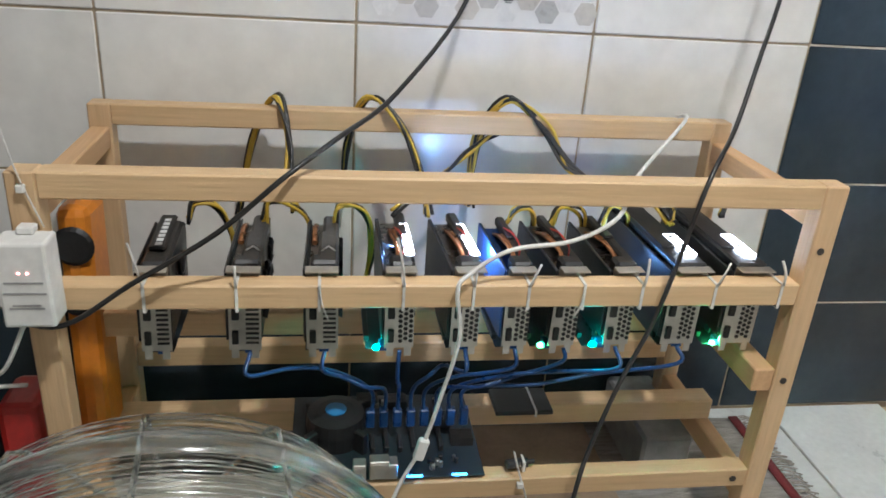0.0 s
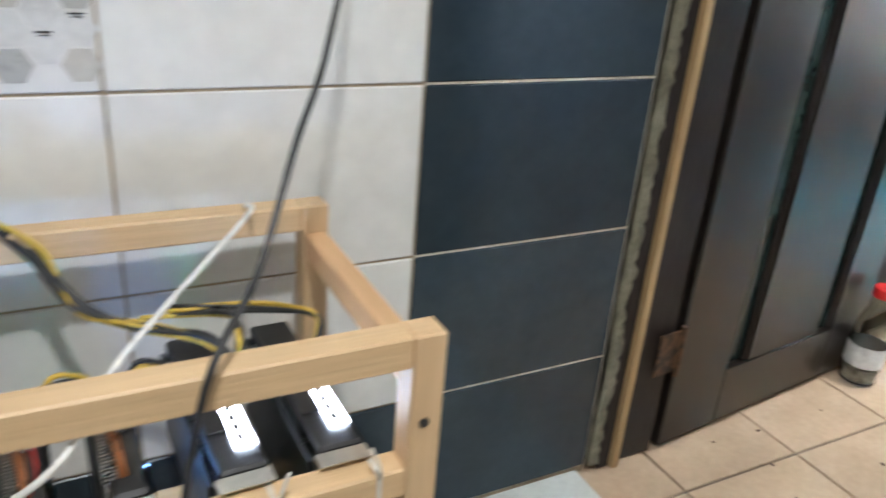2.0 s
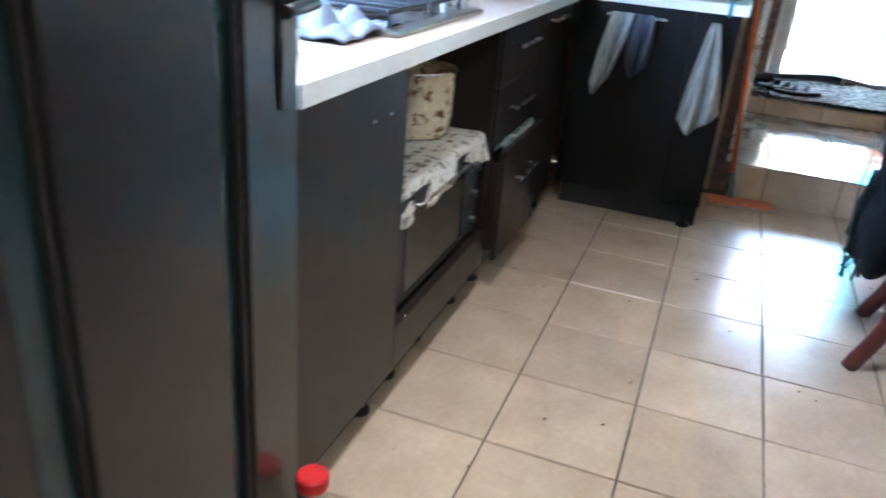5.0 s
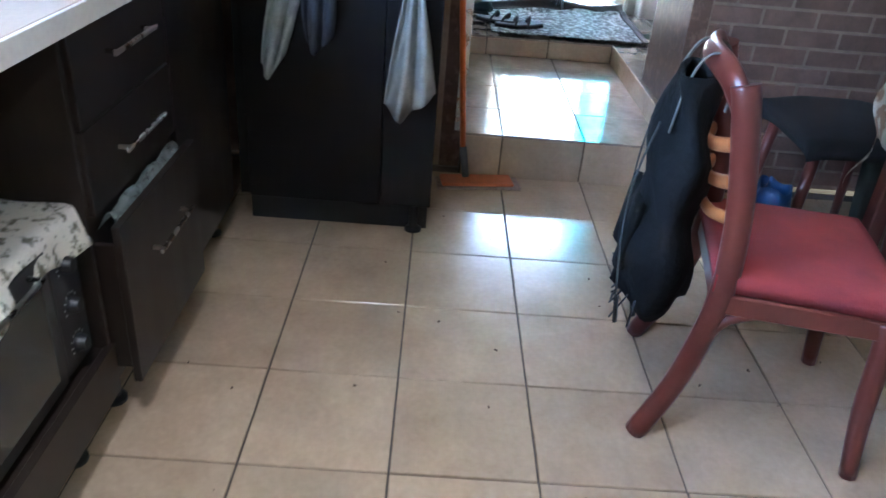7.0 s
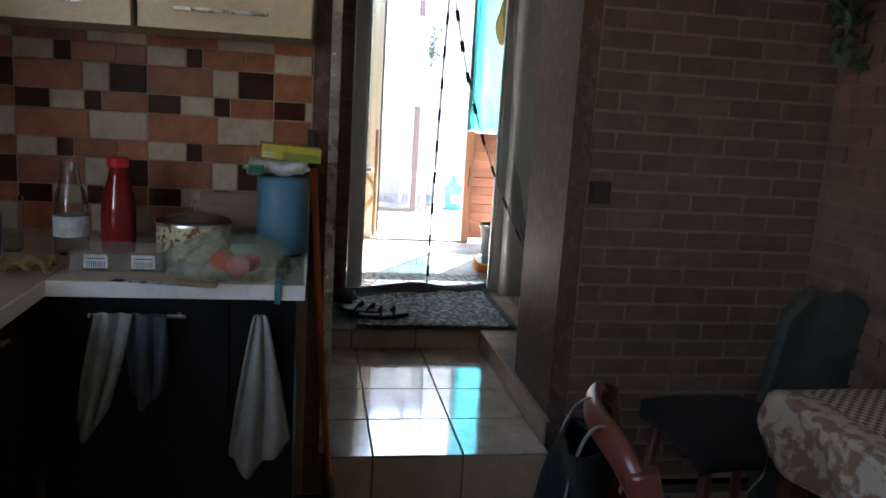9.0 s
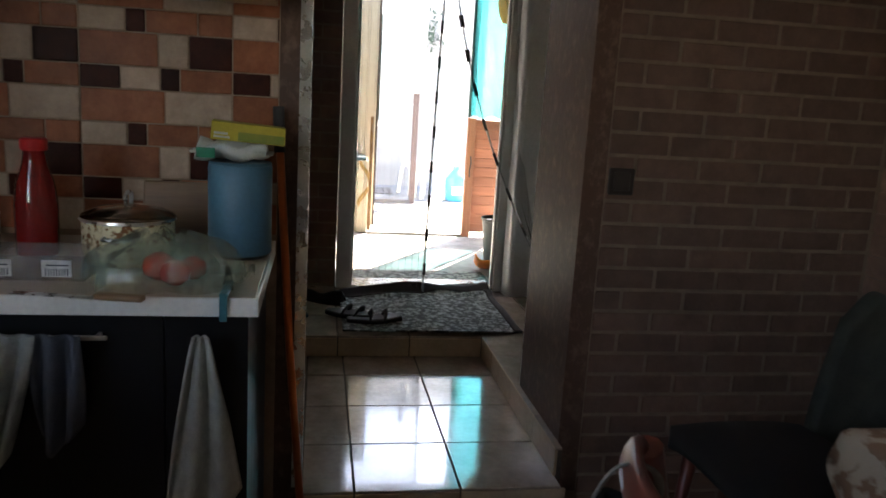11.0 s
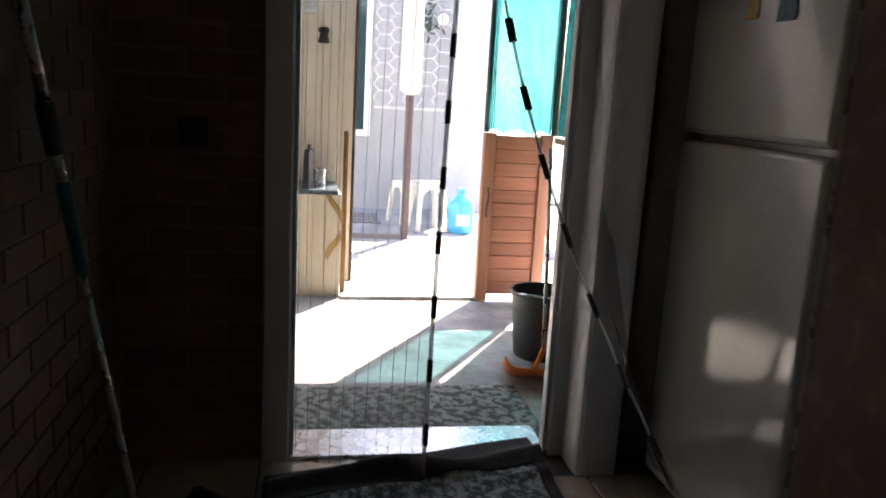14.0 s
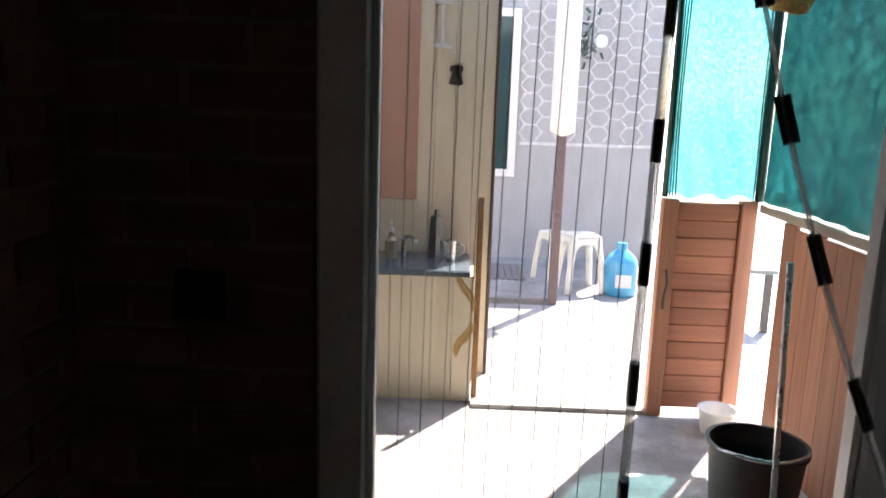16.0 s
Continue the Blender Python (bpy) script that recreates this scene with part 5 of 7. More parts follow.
ybox = thing("yellow_carton", (0.521, -0.675, 1.2365), "flat yellow printed carton on the packet", "carton")
bm = BM()
box(bm, -0.045, 0.045, -0.095, 0.085, 0, 0.045, 0.002, pose(0, 0, 0.006, 4, 0, 6))
part("box", bm, mat("yellow_card", (0.55, 0.46, 0.05), (0.45, 0.35, 0.04), 14, 0.5), ybox)
bm = BM()
box(bm, -0.0475, -0.0458, -0.092, 0.02, 0.002, 0.024, 0, pose(0, 0, 0.006, 4, 0, 6))
part("printed_band", bm, mat("green_card_print", (0.16, 0.24, 0.05), (0.30, 0.30, 0.05), 24, 0.5, bump=0), ybox, "green printed band")
bm = BM()
box(bm, -0.0475, -0.0458, 0.045, 0.078, 0.014, 0.020, 0, pose(0, 0, 0.006, 4, 0, 6))
box(bm, -0.0475, -0.0458, 0.040, 0.078, 0.006, 0.011, 0, pose(0, 0, 0.006, 4, 0, 6))
part("printed_bar", bm, LABEL, ybox, "pale printed bars")
board = thing("cutting_board", (0.665, -0.52, 0.9455), "brown wooden board leaning on the mosaic wall", "cutting board")
bm = BM()
box(bm, -0.008, 0.008, -0.13, 0.13, 0, 0.17, 0.006, pose(0, 0, 0, 0, 10), seg=2)
part("board", bm, wood("brown_board", (0.26, 0.16, 0.09), (0.18, 0.10, 0.06), "y"), board)
knife = thing("kitchen_knife", (0.088, -0.395, 0.9465), "long kitchen knife with a brown handle", "knife", rz=-12)
bm = BM()
box(bm, -0.010, 0.010, -0.03, 0.14, 0, 0.002)
part("blade", bm, STEEL, knife)
bm = BM()
box(bm, -0.011, 0.011, -0.13, -0.03, 0, 0.012, 0.003)
part("handle", bm, wood("knife_wood", (0.30, 0.18, 0.10), (0.2, 0.11, 0.06), "y"), knife)
scr = thing("green_scraper", (0.125, -0.671, 0.9465), "teal handled peeler at the worktop edge", "peeler")
bm = BM()
box(bm, -0.03, 0.09, -0.009, 0.009, 0, 0.010, 0.003)
box(bm, -0.032, -0.0265, -0.008, 0.008, -0.05, 0.010, 0.002)
part("handle", bm, mat("teal_plastic", (0.03, 0.16, 0.20), None, 20, 0.4), scr)
for k, (x, y, h) in enumerate(((0.46, 0.10, 0.16), (0.44, 0.17, 0.19), (0.38, 0.13, 0.12))):
    t = thing("plastic_cup", (x, y, 0.9455), "clear bluish plastic cup", "cup", "plastic cups")
    bm = BM()
    lathe(bm, [(0.026, 0), (0.034, h), (0.0325, h), (0.025, 0.004)], 24)
    part("cup", bm, glass("cup_blue", (0.55, 0.75, 0.90), 0.05) if k else CLEAR_G, t, smooth=True)
crum = thing("crumpled_paper", (0.195, 0.007, 0.9470), "crumpled yellow-brown paper wrapper", "wrapper")
bm = BM()
sheet(bm, lambda u, v: (-0.06 + 0.12 * v + 0.01 * math.sin(9 * u), -0.10 + 0.20 * u, 0.006 + abs(0.03 * math.sin(13 * u + 3 * v) * math.sin(7 * v + 1))), 22, 14, 0.001)
part("paper", bm, mat("ochre_paper", (0.36, 0.27, 0.12), (0.2, 0.14, 0.06), 20, 0.8), crum)


def towel(y0, y1, z0, z1, material, label, slant=0.0, peak=False):
    t = thing("hand_towel", (0.098, (y0 + y1) / 2, z1), label, "towel", "towels on the cabinet")
    w, h = abs(y1 - y0), z1 - z0
    bm = BM()

    def f(u, v):
        wd = (0.18 + 0.82 * v ** 0.8) if peak else (0.80 + 0.10 * v - 0.25 * v ** 3)
        y = (0.5 - u) * w * wd + slant * v
        z = -h * v * (1 - 0.16 * abs(u - 0.35) * 2 * (1 if v > 0.5 else v * 2))
        return (-0.018 - 0.019 * math.sin(13 * u + 2 + 2 * v) * (0.4 + v) - 0.010 * (1 - v) ** 3, y, z)

    sheet(bm, f, 26, 22, 0.006)
    part("cloth", bm, material, t)


TERRY = mat("pale_terry_cloth", (0.38, 0.38, 0.34), (0.26, 0.26, 0.23), 18, 0.98, bump=1.0, bscale=260)
TERRY_G = mat("grey_green_terry_cloth", (0.40, 0.44, 0.42), (0.27, 0.30, 0.29), 18, 0.98, bump=1.0, bscale=260)
TERRY_B = mat("slate_blue_cloth", (0.075, 0.085, 0.105), (0.05, 0.058, 0.075), 18, 0.98, bump=0.8, bscale=260)
towel(-0.215, -0.325, 0.53, 0.872, TERRY_G, "pale grey-green towel over the cabinet handle", 0.065)
towel(-0.29, -0.41, 0.615, 0.872, TERRY_B, "slate blue cloth over the cabinet handle")
towel(-0.55, -0.71, 0.42, 0.872, TERRY, "pale beige towel hanging from a hook", 0.0, True)

mop = thing("floor_mop", (0, 0, 0), "orange flat mop leaning against the worktop end", "mop")
bm = BM()
sweep(bm, [(0.585, -0.855, 0.03), (0.60, -0.835, 0.15)], 0.014, 10, 0)
part("joint", bm, mat("grey_plastic", (0.16, 0.16, 0.16), None, 20, 0.5), mop)
bm = BM()
sweep(bm, [(0.60, -0.835, 0.14), (0.640, -0.790, 0.66), (0.690, -0.752, 1.215)], 0.0115, 12, 0)
part("pole", bm, mat("orange_lacquer", (0.66, 0.14, 0.025), (0.55, 0.11, 0.02), 10, 0.35), mop)
bm = BM()
sweep(bm, [(0.690, -0.752, 1.205), (0.698, -0.746, 1.33)], 0.0155, 12, 0)
part("grip", bm, mat("dark_grip", (0.05, 0.05, 0.055), None, 20, 0.6), mop)
bm = BM()
box(bm, -0.05, 0.05, -0.16, 0.13, 0.012, 0.026, 0.006, pose(0.575, -0.885, 0, 0, 0, 8))
part("head", bm, mat("orange_mop_plate", (0.62, 0.15, 0.04), None, 10, 0.5), mop)
bm = BM()
box(bm, -0.055, 0.055, -0.19, 0.15, 0.0, 0.012, 0.004, pose(0.575, -0.885, 0, 0, 0, 8))
part("pad", bm, mat("grey_mop_pad", (0.36, 0.26, 0.20), None, 60, 0.95, bump=1.0), mop)
for x, y, z, nm, lab in ((0.792, -1.795, 1.155, "wall_switch", "brown square light switch on the brick wall"),):
    s = thing(nm, (x, y, z), lab, "light switch", "switches")
    bm = BM()
    box(bm, -0.012, 0, -0.042, 0.042, -0.042, 0.042, 0.004)
    part("plate", bm, mat("brown_switch_plastic", (0.022, 0.013, 0.010), None, 20, 0.5), s)
    bm = BM()
    box(bm, -0.017, -0.012, -0.027, 0.027, -0.03, 0.03, 0.003, pose(0, 0, 0, 0, 4))
    part("rocker", bm, mat("brown_rocker", (0.030, 0.019, 0.014), None, 20, 0.5), s)
sw2 = thing("wall_switch", (2.824, -0.775, 1.285), "brown square light switch by the exit door", "light switch", "switches")
bm = BM()
box(bm, -0.012, 0, -0.042, 0.042, -0.042, 0.042, 0.004)
part("plate", bm, mat("black_switch_plastic", (0.012, 0.009, 0.008), None, 20, 0.3), sw2)

# ---- chair, bag and table ----
CHAIR = mat("red_brown_lacquer", (0.135, 0.029, 0.019), (0.085, 0.018, 0.012), 6, 0.32, bump=0.1, bscale=30, stretch=(1, 1, 0.4))
CHAIR_IN = mat("orange_brown_lacquer", (0.42, 0.15, 0.05), (0.32, 0.11, 0.035), 6, 0.35)
VELVET = mat("dusty_red_velvet", (0.33, 0.042, 0.040), (0.23, 0.030, 0.030), 9, 0.95, bump=0.5, bscale=300)
ch = thing("dining_chair", (-0.648, -1.536, 0), "red-brown lacquered wooden chair with a red velvet seat", "chair", rz=-11.5)
for s in (-1, 1):
    bm = BM()
    sweep(bm, [(s * 0.218, 0.245, 0.0), (s * 0.205, 0.185, 0.15), (s * 0.196, 0.145, 0.32), (s * 0.194, 0.135, 0.45), (s * 0.193, 0.150, 0.62), (s * 0.190, 0.185, 0.80), (s * 0.180, 0.200, 0.86)], 0.026, 10, 6, 0.030)
    part("back_leg", bm, CHAIR, ch)
    bm = BM()
    sweep(bm, [(s * 0.225, -0.245, 0.0), (s * 0.212, -0.225, 0.18), (s * 0.205, -0.215, 0.36), (s * 0.200, -0.205, 0.41)], 0.020, 10, 5, 0.029)
    part("front_leg", bm, CHAIR, ch)
    bm = BM()
    box(bm, s * 0.205 - 0.012, s * 0.205 + 0.012, -0.22, 0.15, 0.365, 0.415, 0.004)
    part("side_apron", bm, CHAIR, ch)
    bm = BM()
    sweep(bm, [(s * 0.205, 0.150, 0.29), (s * 0.205, 0.115, 0.345), (s * 0.205, 0.06, 0.372)], 0.016, 8, 5, 0.012)
    part("corner_bracket", bm, CHAIR, ch)
for y in (-0.215, 0.14):
    bm = BM()
    box(bm, -0.195, 0.195, y - 0.011, y + 0.011, 0.365, 0.415, 0.004)
    part("apron", bm, CHAIR, ch)
bm = BM()


def seat_form(u, v):
    x, y = (u - 0.5) * 2, (v - 0.5) * 2
    return (x * 0.212 * (1.04 - 0.05 * (y + 1) / 2), -0.035 + y * 0.195, 0.437 + 0.018 * (1 - x ** 4) * (1 - y ** 4))


sheet(bm, seat_form, 18, 18, 0.042)
part("seat", bm, VELVET, ch, "dusty red velvet cushion")
bm = BM()
sweep(bm, [(-0.190, 0.185, 0.80), (-0.15, 0.225, 0.866), (0, 0.250, 0.878), (0.15, 0.225, 0.866), (0.190, 0.185, 0.80)], 0.014, 10, 7, flat=2.0)
part("top_rail", bm, CHAIR, ch)
for z, d in ((0.74, 0.03), (0.66, 0.028), (0.58, 0.025)):
    bm = BM()
    sweep(bm, [(-0.188, 0.165 + (z - 0.62) * 0.2, z), (-0.10, 0.195 + (z - 0.62) * 0.2, z - d), (0, 0.205 + (z - 0.62) * 0.2, z - 1.3 * d), (0.10, 0.195 + (z - 0.62) * 0.2, z - d), (0.188, 0.165 + (z - 0.62) * 0.2, z)], 0.010, 8, 6, flat=1.6)
    part("back_slat", bm, CHAIR_IN, ch)
bp = thing("black_bag", (-0.622, -1.325, 0.42), "black fabric bag hanging from the chair back", "bag", rz=-11.5)
bm = BM()


def bag_side(u, v):
    a = 2 * math.pi * u
    w = 0.16 * (0.78 + 0.22 * math.sin(math.pi * v)) * (1 - 0.35 * max(0, v - 0.7) / 0.3)
    d = 0.075 * (1.15 - 0.6 * v) * (1 + 0.10 * math.sin(4 * a + 3 * v))
    return (w * math.cos(a) + 0.01 * math.sin(9 * v + a), 0.06 + d * math.sin(a) + 0.012 * math.sin(15 * v + 2 * a), -0.13 + 0.55 * v + 0.02 * math.cos(3 * a) * (1 - v))


sheet(bm, bag_side, 36, 22, 0.01)
lathe(bm, [(0.10, -0.11), (0.10, -0.10)], 16, Matrix.Translation((0, 0.06, 0)) @ Matrix.Diagonal((1.3, 0.65, 1, 1)))
part("body", bm, mat("black_nylon", (0.010, 0.010, 0.010), (0.004, 0.004, 0.004), 16, 0.9, bump=0.8, bscale=60, spec=0.2), bp)
for s in (-1, 1):
    bm = BM()
    sweep(bm, [(s * 0.09, 0.10, 0.30), (s * 0.08, 0.085, 0.40), (s * 0.07, 0.058, 0.462), (s * 0.07, 0.02, 0.470), (s * 0.08, -0.008, 0.44), (s * 0.09, 0.0, 0.36)], 0.009, 6, 6, flat=0.35)
    part("strap", bm, mat("grey_strap", (0.17, 0.165, 0.15), None, 60, 0.8), bp)
bm = BM()
sheet(bm, lambda u, v: (-0.10 + 0.20 * u, 0.142 - 0.02 * v + 0.008 * math.sin(9 * u), -0.04 + 0.17 * v), 12, 8, 0.02)
part("pocket", bm, mat("black_pocket_nylon", (0.012, 0.013, 0.012), None, 16, 0.9, bump=0.6, bscale=90, spec=0.2), bp)
for k, (x, dz) in enumerate(((-0.12, 0.0), (0.11, 0.02))):
    bm = BM()
    sweep(bm, [(x, 0.125 - 0.02 * k, 0.33), (x - 0.012, 0.15 - 0.02 * k, 0.22), (x + 0.006, 0.155 - 0.02 * k, 0.08), (x - 0.010, 0.14 - 0.02 * k, -0.10 + dz)], 0.006, 6, 6, flat=0.4)
    part("zip_trim", bm, mat("grey_zip_trim", (0.06, 0.065, 0.06), None, 60, 0.7), bp)
bm = BM()
for k in range(26):
    x = random.uniform(-0.15, 0.13)
    sweep(bm, [(x, 0.10 + random.uniform(-0.04, 0.05), -0.09), (x + random.uniform(-0.01, 0.01), 0.10 + random.uniform(-0.04, 0.05), -0.15 - random.uniform(0, 0.03))], 0.006, 4, 2, flat=0.4)
part("ragged_hem", bm, BLACK, bp)

tb = thing("dining_table", (-0.60, -2.36, 0), "dining table standing in the corner by the brick wall", "table")
bm = BM()
box(bm, -0.45, 0.45, -0.30, 0.36, 0.715, 0.742, 0.003)
part("tabletop", bm, CHAIR, tb)
for x in (-0.41, 0.41):
    for y in (-0.26, 0.32):
        bm = BM()
        box(bm, x - 0.025, x + 0.025, y - 0.025, y + 0.025, 0, 0.715, 0.004)
        part("leg", bm, CHAIR, tb)
CHECK = bpy.data.materials.new("printed_tablecloth")
CHECK.use_nodes = True
nt = CHECK.node_tree
g_ = nt.nodes.new("ShaderNodeNewGeometry")
ck = nt.nodes.new("ShaderNodeTexChecker")
ck.inputs["Scale"].default_value = 60
ck.inputs[1].default_value, ck.inputs[2].default_value = (0.17, 0.08, 0.055, 1), (0.52, 0.46, 0.38, 1)
nz = nt.nodes.new("ShaderNodeTexNoise")
nz.inputs["Scale"].default_value = 24
nz.inputs["Detail"].default_value = 5
rp = nt.nodes.new("ShaderNodeValToRGB")
rp.color_ramp.elements[0].position, rp.color_ramp.elements[1].position = 0.44, 0.52
rp.color_ramp.elements[0].color, rp.color_ramp.elements[1].color = (0.27, 0.16, 0.10, 1), (0.50, 0.42, 0.32, 1)
sp = nt.nodes.new("ShaderNodeSeparateXYZ")
mx = nt.nodes.new("ShaderNodeMix")
mx.data_type = "RGBA"
gt = nt.nodes.new("ShaderNodeMath")
gt.operation = "LESS_THAN"
gt.inputs[1].default_value = -2.06
nt.links.new(g_.outputs["Position"], ck.inputs[0]), nt.links.new(g_.outputs["Position"], nz.inputs[0]), nt.links.new(g_.outputs["Position"], sp.inputs[0])
nt.links.new(nz.outputs[0], rp.inputs[0]), nt.links.new(sp.outputs["Y"], gt.inputs[0]), nt.links.new(gt.outputs[0], mx.inputs[0])
nt.links.new(rp.outputs[0], mx.inputs[6]), nt.links.new(ck.outputs[0], mx.inputs[7])
nt.links.new(mx.outputs[2], nt.nodes["Principled BSDF"].inputs["Base Color"])
nt.nodes["Principled BSDF"].inputs["Roughness"].default_value = 0.65
tc = thing("tablecloth", (-0.60, -2.36, 0.745), "checked and flower-printed oilcloth hanging over the table", "tablecloth")


def drape(u, v):
    x, y = -0.66 + 1.32 * u, -0.31 + 0.90 * v
    ox, oy = max(0, abs(x) - 0.462), max(0, y - 0.378)
    drop = ox + oy
    fold = 0.018 * math.sin(22 * (x + y)) * min(1, drop * 8)
    xx = max(-0.462, min(0.462, x)) + math.copysign(min(ox, 0.012) + fold * (ox > 0), x)
    yy = min(y, 0.378) + min(oy, 0.012) + fold * (oy > 0)
    return (xx, yy, 0.002 - max(0, ox - 0.008) - max(0, oy - 0.008) * 0.9)


bm = BM()
sheet(bm, drape, 64, 46, 0.002)
part("cloth", bm, CHECK, tc)
st = thing("upholstered_stool", (0.28, -2.12, 0), "dark upholstered stool behind the table", "stool")
bm = BM()
sheet(bm, lambda u, v: ((u - 0.5) * 0.44, (v - 0.5) * 0.42, 0.43 + 0.05 * (1 - (2 * u - 1) ** 4) * (1 - (2 * v - 1) ** 4)), 14, 14, 0.07)
part("seat", bm, mat("dark_brown_fabric", (0.020, 0.015, 0.013), (0.010, 0.008, 0.007), 9, 0.95, bump=0.6, bscale=200), st)
for x in (-0.17, 0.17):
    for y in (-0.16, 0.16):
        bm = BM()
        sweep(bm, [(x * 1.15, y * 1.15, 0), (x, y, 0.41)], 0.016, 8, 0, 0.022)
        part("leg", bm, CHAIR, st)
bb = thing("blue_bag", (0.02, -1.82, 0.0), "crumpled blue plastic bag on the floor", "bag")
bm = BM()
sheet(bm, lambda u, v: ((0.12 - 0.06 * v) * math.cos(6.283 * u) * (1 + 0.1 * math.sin(18 * u)), (0.11 - 0.06 * v) * math.sin(6.283 * u) * (1 + 0.1 * math.sin(25 * u)), 0.004 + 0.32 * v + 0.01 * math.sin(20 * u)), 30, 12, 0.002)
part("film", bm, mat("blue_bag_plastic", (0.015, 0.06, 0.17), (0.01, 0.04, 0.12), 16, 0.35, bump=0.5, bscale=40), bb)
cc = thing("covered_chair", (0.40, -2.54, 0), "chair hidden under a pale grey-green throw", "chair")
bm = BM()


def throw(u, v):
    x = -0.19 + 0.36 * u
    w = 1 - 0.35 * max(0, v - 0.55)
    return (0.05 + 0.06 * math.sin(3 * v) + 0.006 * math.sin(9 * u + 3 * v), x * w, 0.02 + 0.86 * v - 0.06 * (2 * u - 1) ** 2 * v + 0.015 * math.sin(11 * u))


sheet(bm, throw, 26, 24, 0.05)
lg = [BM() for _ in range(2)]
for k, y in enumerate((-0.15, 0.15)):
    box(lg[k], -0.10, -0.06, y - 0.02, y + 0.02, 0, 0.45, 0.004)
    part("leg", lg[k], CHAIR, cc)
part("throw_cloth", bm, mat("grey_green_throw", (0.060, 0.066, 0.053), (0.034, 0.038, 0.031), 12, 0.95, bump=0.6, bscale=160), cc)
# Unseen window, made up to frame the kitchen's side fill.
wn1 = thing("window_1", (-1.9, 0.71, 1.12), "made-up white window above the worktop, out of view", "window", kind="structure")
bm = BM()
for x0, x1, z0, z1 in ((-0.7, -0.64, 0, 1.0), (0.64, 0.7, 0, 1.0), (-0.64, 0.64, 0, 0.06), (-0.64, 0.64, 0.94, 1.0), (-0.03, 0.03, 0.06, 0.94)):
    box(bm, x0, x1, -0.03, 0.03, z0, z1, 0.004)
part("window_frame", bm, WHITE_PLASTIC, wn1)
# Made-up housing for the kitchen's overhead fill; no fixture is known there.
fill_housing = thing("ceiling_lamp", (-1.85, -0.42, 2.5), "square housing added above the kitchen's unseen fill light", "ceiling lamp")
bm = BM()
box(bm, -0.17, 0.17, -0.17, 0.17, -0.095, 0, 0.006)
part("housing", bm, WHITE_PLASTIC, fill_housing)

# ---- landing, exit door and yard ----
SCREEN = film("dark_insect_gauze", (0.10, 0.10, 0.10), 0.80, 0.5, 900)
TAPE = film("clear_edge_tape", (0.55, 0.55, 0.55), 0.35, 0.3, 200)
rev = wall("wall_exit_reveal", [], PVC, "pale plastered reveal beside the exit door")
bm = BM()
box(bm, 2.655, 2.825, -2.085, -1.945, 0.0, 2.6, 0.03, seg=3)
me_ = bpy.data.meshes.new("wall_exit_reveal")
bmesh.ops.recalc_face_normals(bm, faces=bm.faces)
bm.to_mesh(me_)
bm.free()
me_.materials.append(PVC)
rev.data = me_
ex = thing("door_frame_2", (0, 0, 0), "grey-white plastic frame of the exit door", "door frame", kind="structure")
for y0, y1 in ((-1.055, -0.972), (-1.968, -1.895)):
    bm = BM()
    box(bm, 2.80, 2.87, y0, y1, 0.27, 2.42, 0.006)
    s = 1 if y0 > -1.5 else -1
    yy = y0 if s > 0 else y1
    box(bm, 2.815, 2.855, min(yy, yy - s * 0.014), max(yy, yy - s * 0.014), 0.28, 2.35, 0.003)
    part("post", bm, PVC, ex)
bm = BM()
box(bm, 2.80, 2.87, -1.895, -1.055, 2.35, 2.42, 0.006)
part("head", bm, PVC, ex)
bm = BM()
box(bm, 2.80, 3.0, -1.895, -1.055, 0.262, 0.292, 0.004)
part("threshold", bm, STEEL, ex)

scrn = thing("magnetic_screen_curtain", (0, 0, 0), "see-through insect curtain with black magnets, one half drawn aside", "curtain")
bm = BM()


def left_half(u, v):
    return (2.785 - 0.155 * (1 - v) ** 2 * u - 0.012 * math.sin(9 * u + 2 * v), -1.058 - (0.395 + 0.075 * v) * u, 0.30 + 2.05 * v)


sheet(bm, left_half, 18, 20, 0.001)
part("left_gauze", bm, SCREEN, scrn)
bm = BM()
for k in range(11):
    sweep(bm, [Vector(left_half((k + 0.5) / 11.5, v)) + Vector((-0.001, 0, 0)) for v in (0, 0.25, 0.5, 0.75, 1)], 0.0008, 4, 3)
part("woven_stripes", bm, mat("dark_thread", (0.12, 0.12, 0.12), None, 40, 0.8, bump=0), scrn)
E0, E1 = Vector((2.775, -1.49, 2.34)), Vector((2.26, -2.085, 0.42))


def free_edge(v):
    p = E1.lerp(E0, v)
    return p + Vector((0.04 * math.sin(math.pi * v), 0.13 * math.sin(math.pi * v) * (1 - 0.4 * v), 0.0))


def right_half(u, v):
    a = free_edge(v)
    b = Vector((2.785 - 0.30 * (1 - v) ** 2, -1.892 - 0.20 * (1 - v) ** 2, 0.42 + 1.92 * v))
    return a.lerp(b, u) + Vector((0.016 * math.sin(14 * u + 3 * v), 0.010 * math.sin(11 * u), 0))


bm = BM()
sheet(bm, right_half, 14, 26, 0.001)
part("right_gauze", bm, SCREEN, scrn)
for name, fn in (("left", lambda v: Vector(left_half(1.0, v))), ("right", free_edge)):
    bm = BM()
    sweep(bm, [fn(v) for v in np.linspace(0, 1, 13)], 0.018 if name == "left" else 0.010, 8, 2, flat=0.3)
    part("edge_tape", bm, TAPE, scrn, "clear edge tape")
    for k in range(11):
        v = 0.05 + k * 0.092
        bm = BM()
        sweep(bm, [fn(v), fn(v + 0.016), fn(v + 0.032)], 0.020 if name == "left" else 0.0125, 8, 2, flat=0.45)
        part("magnet", bm, BLACK, scrn, "black magnet strip")

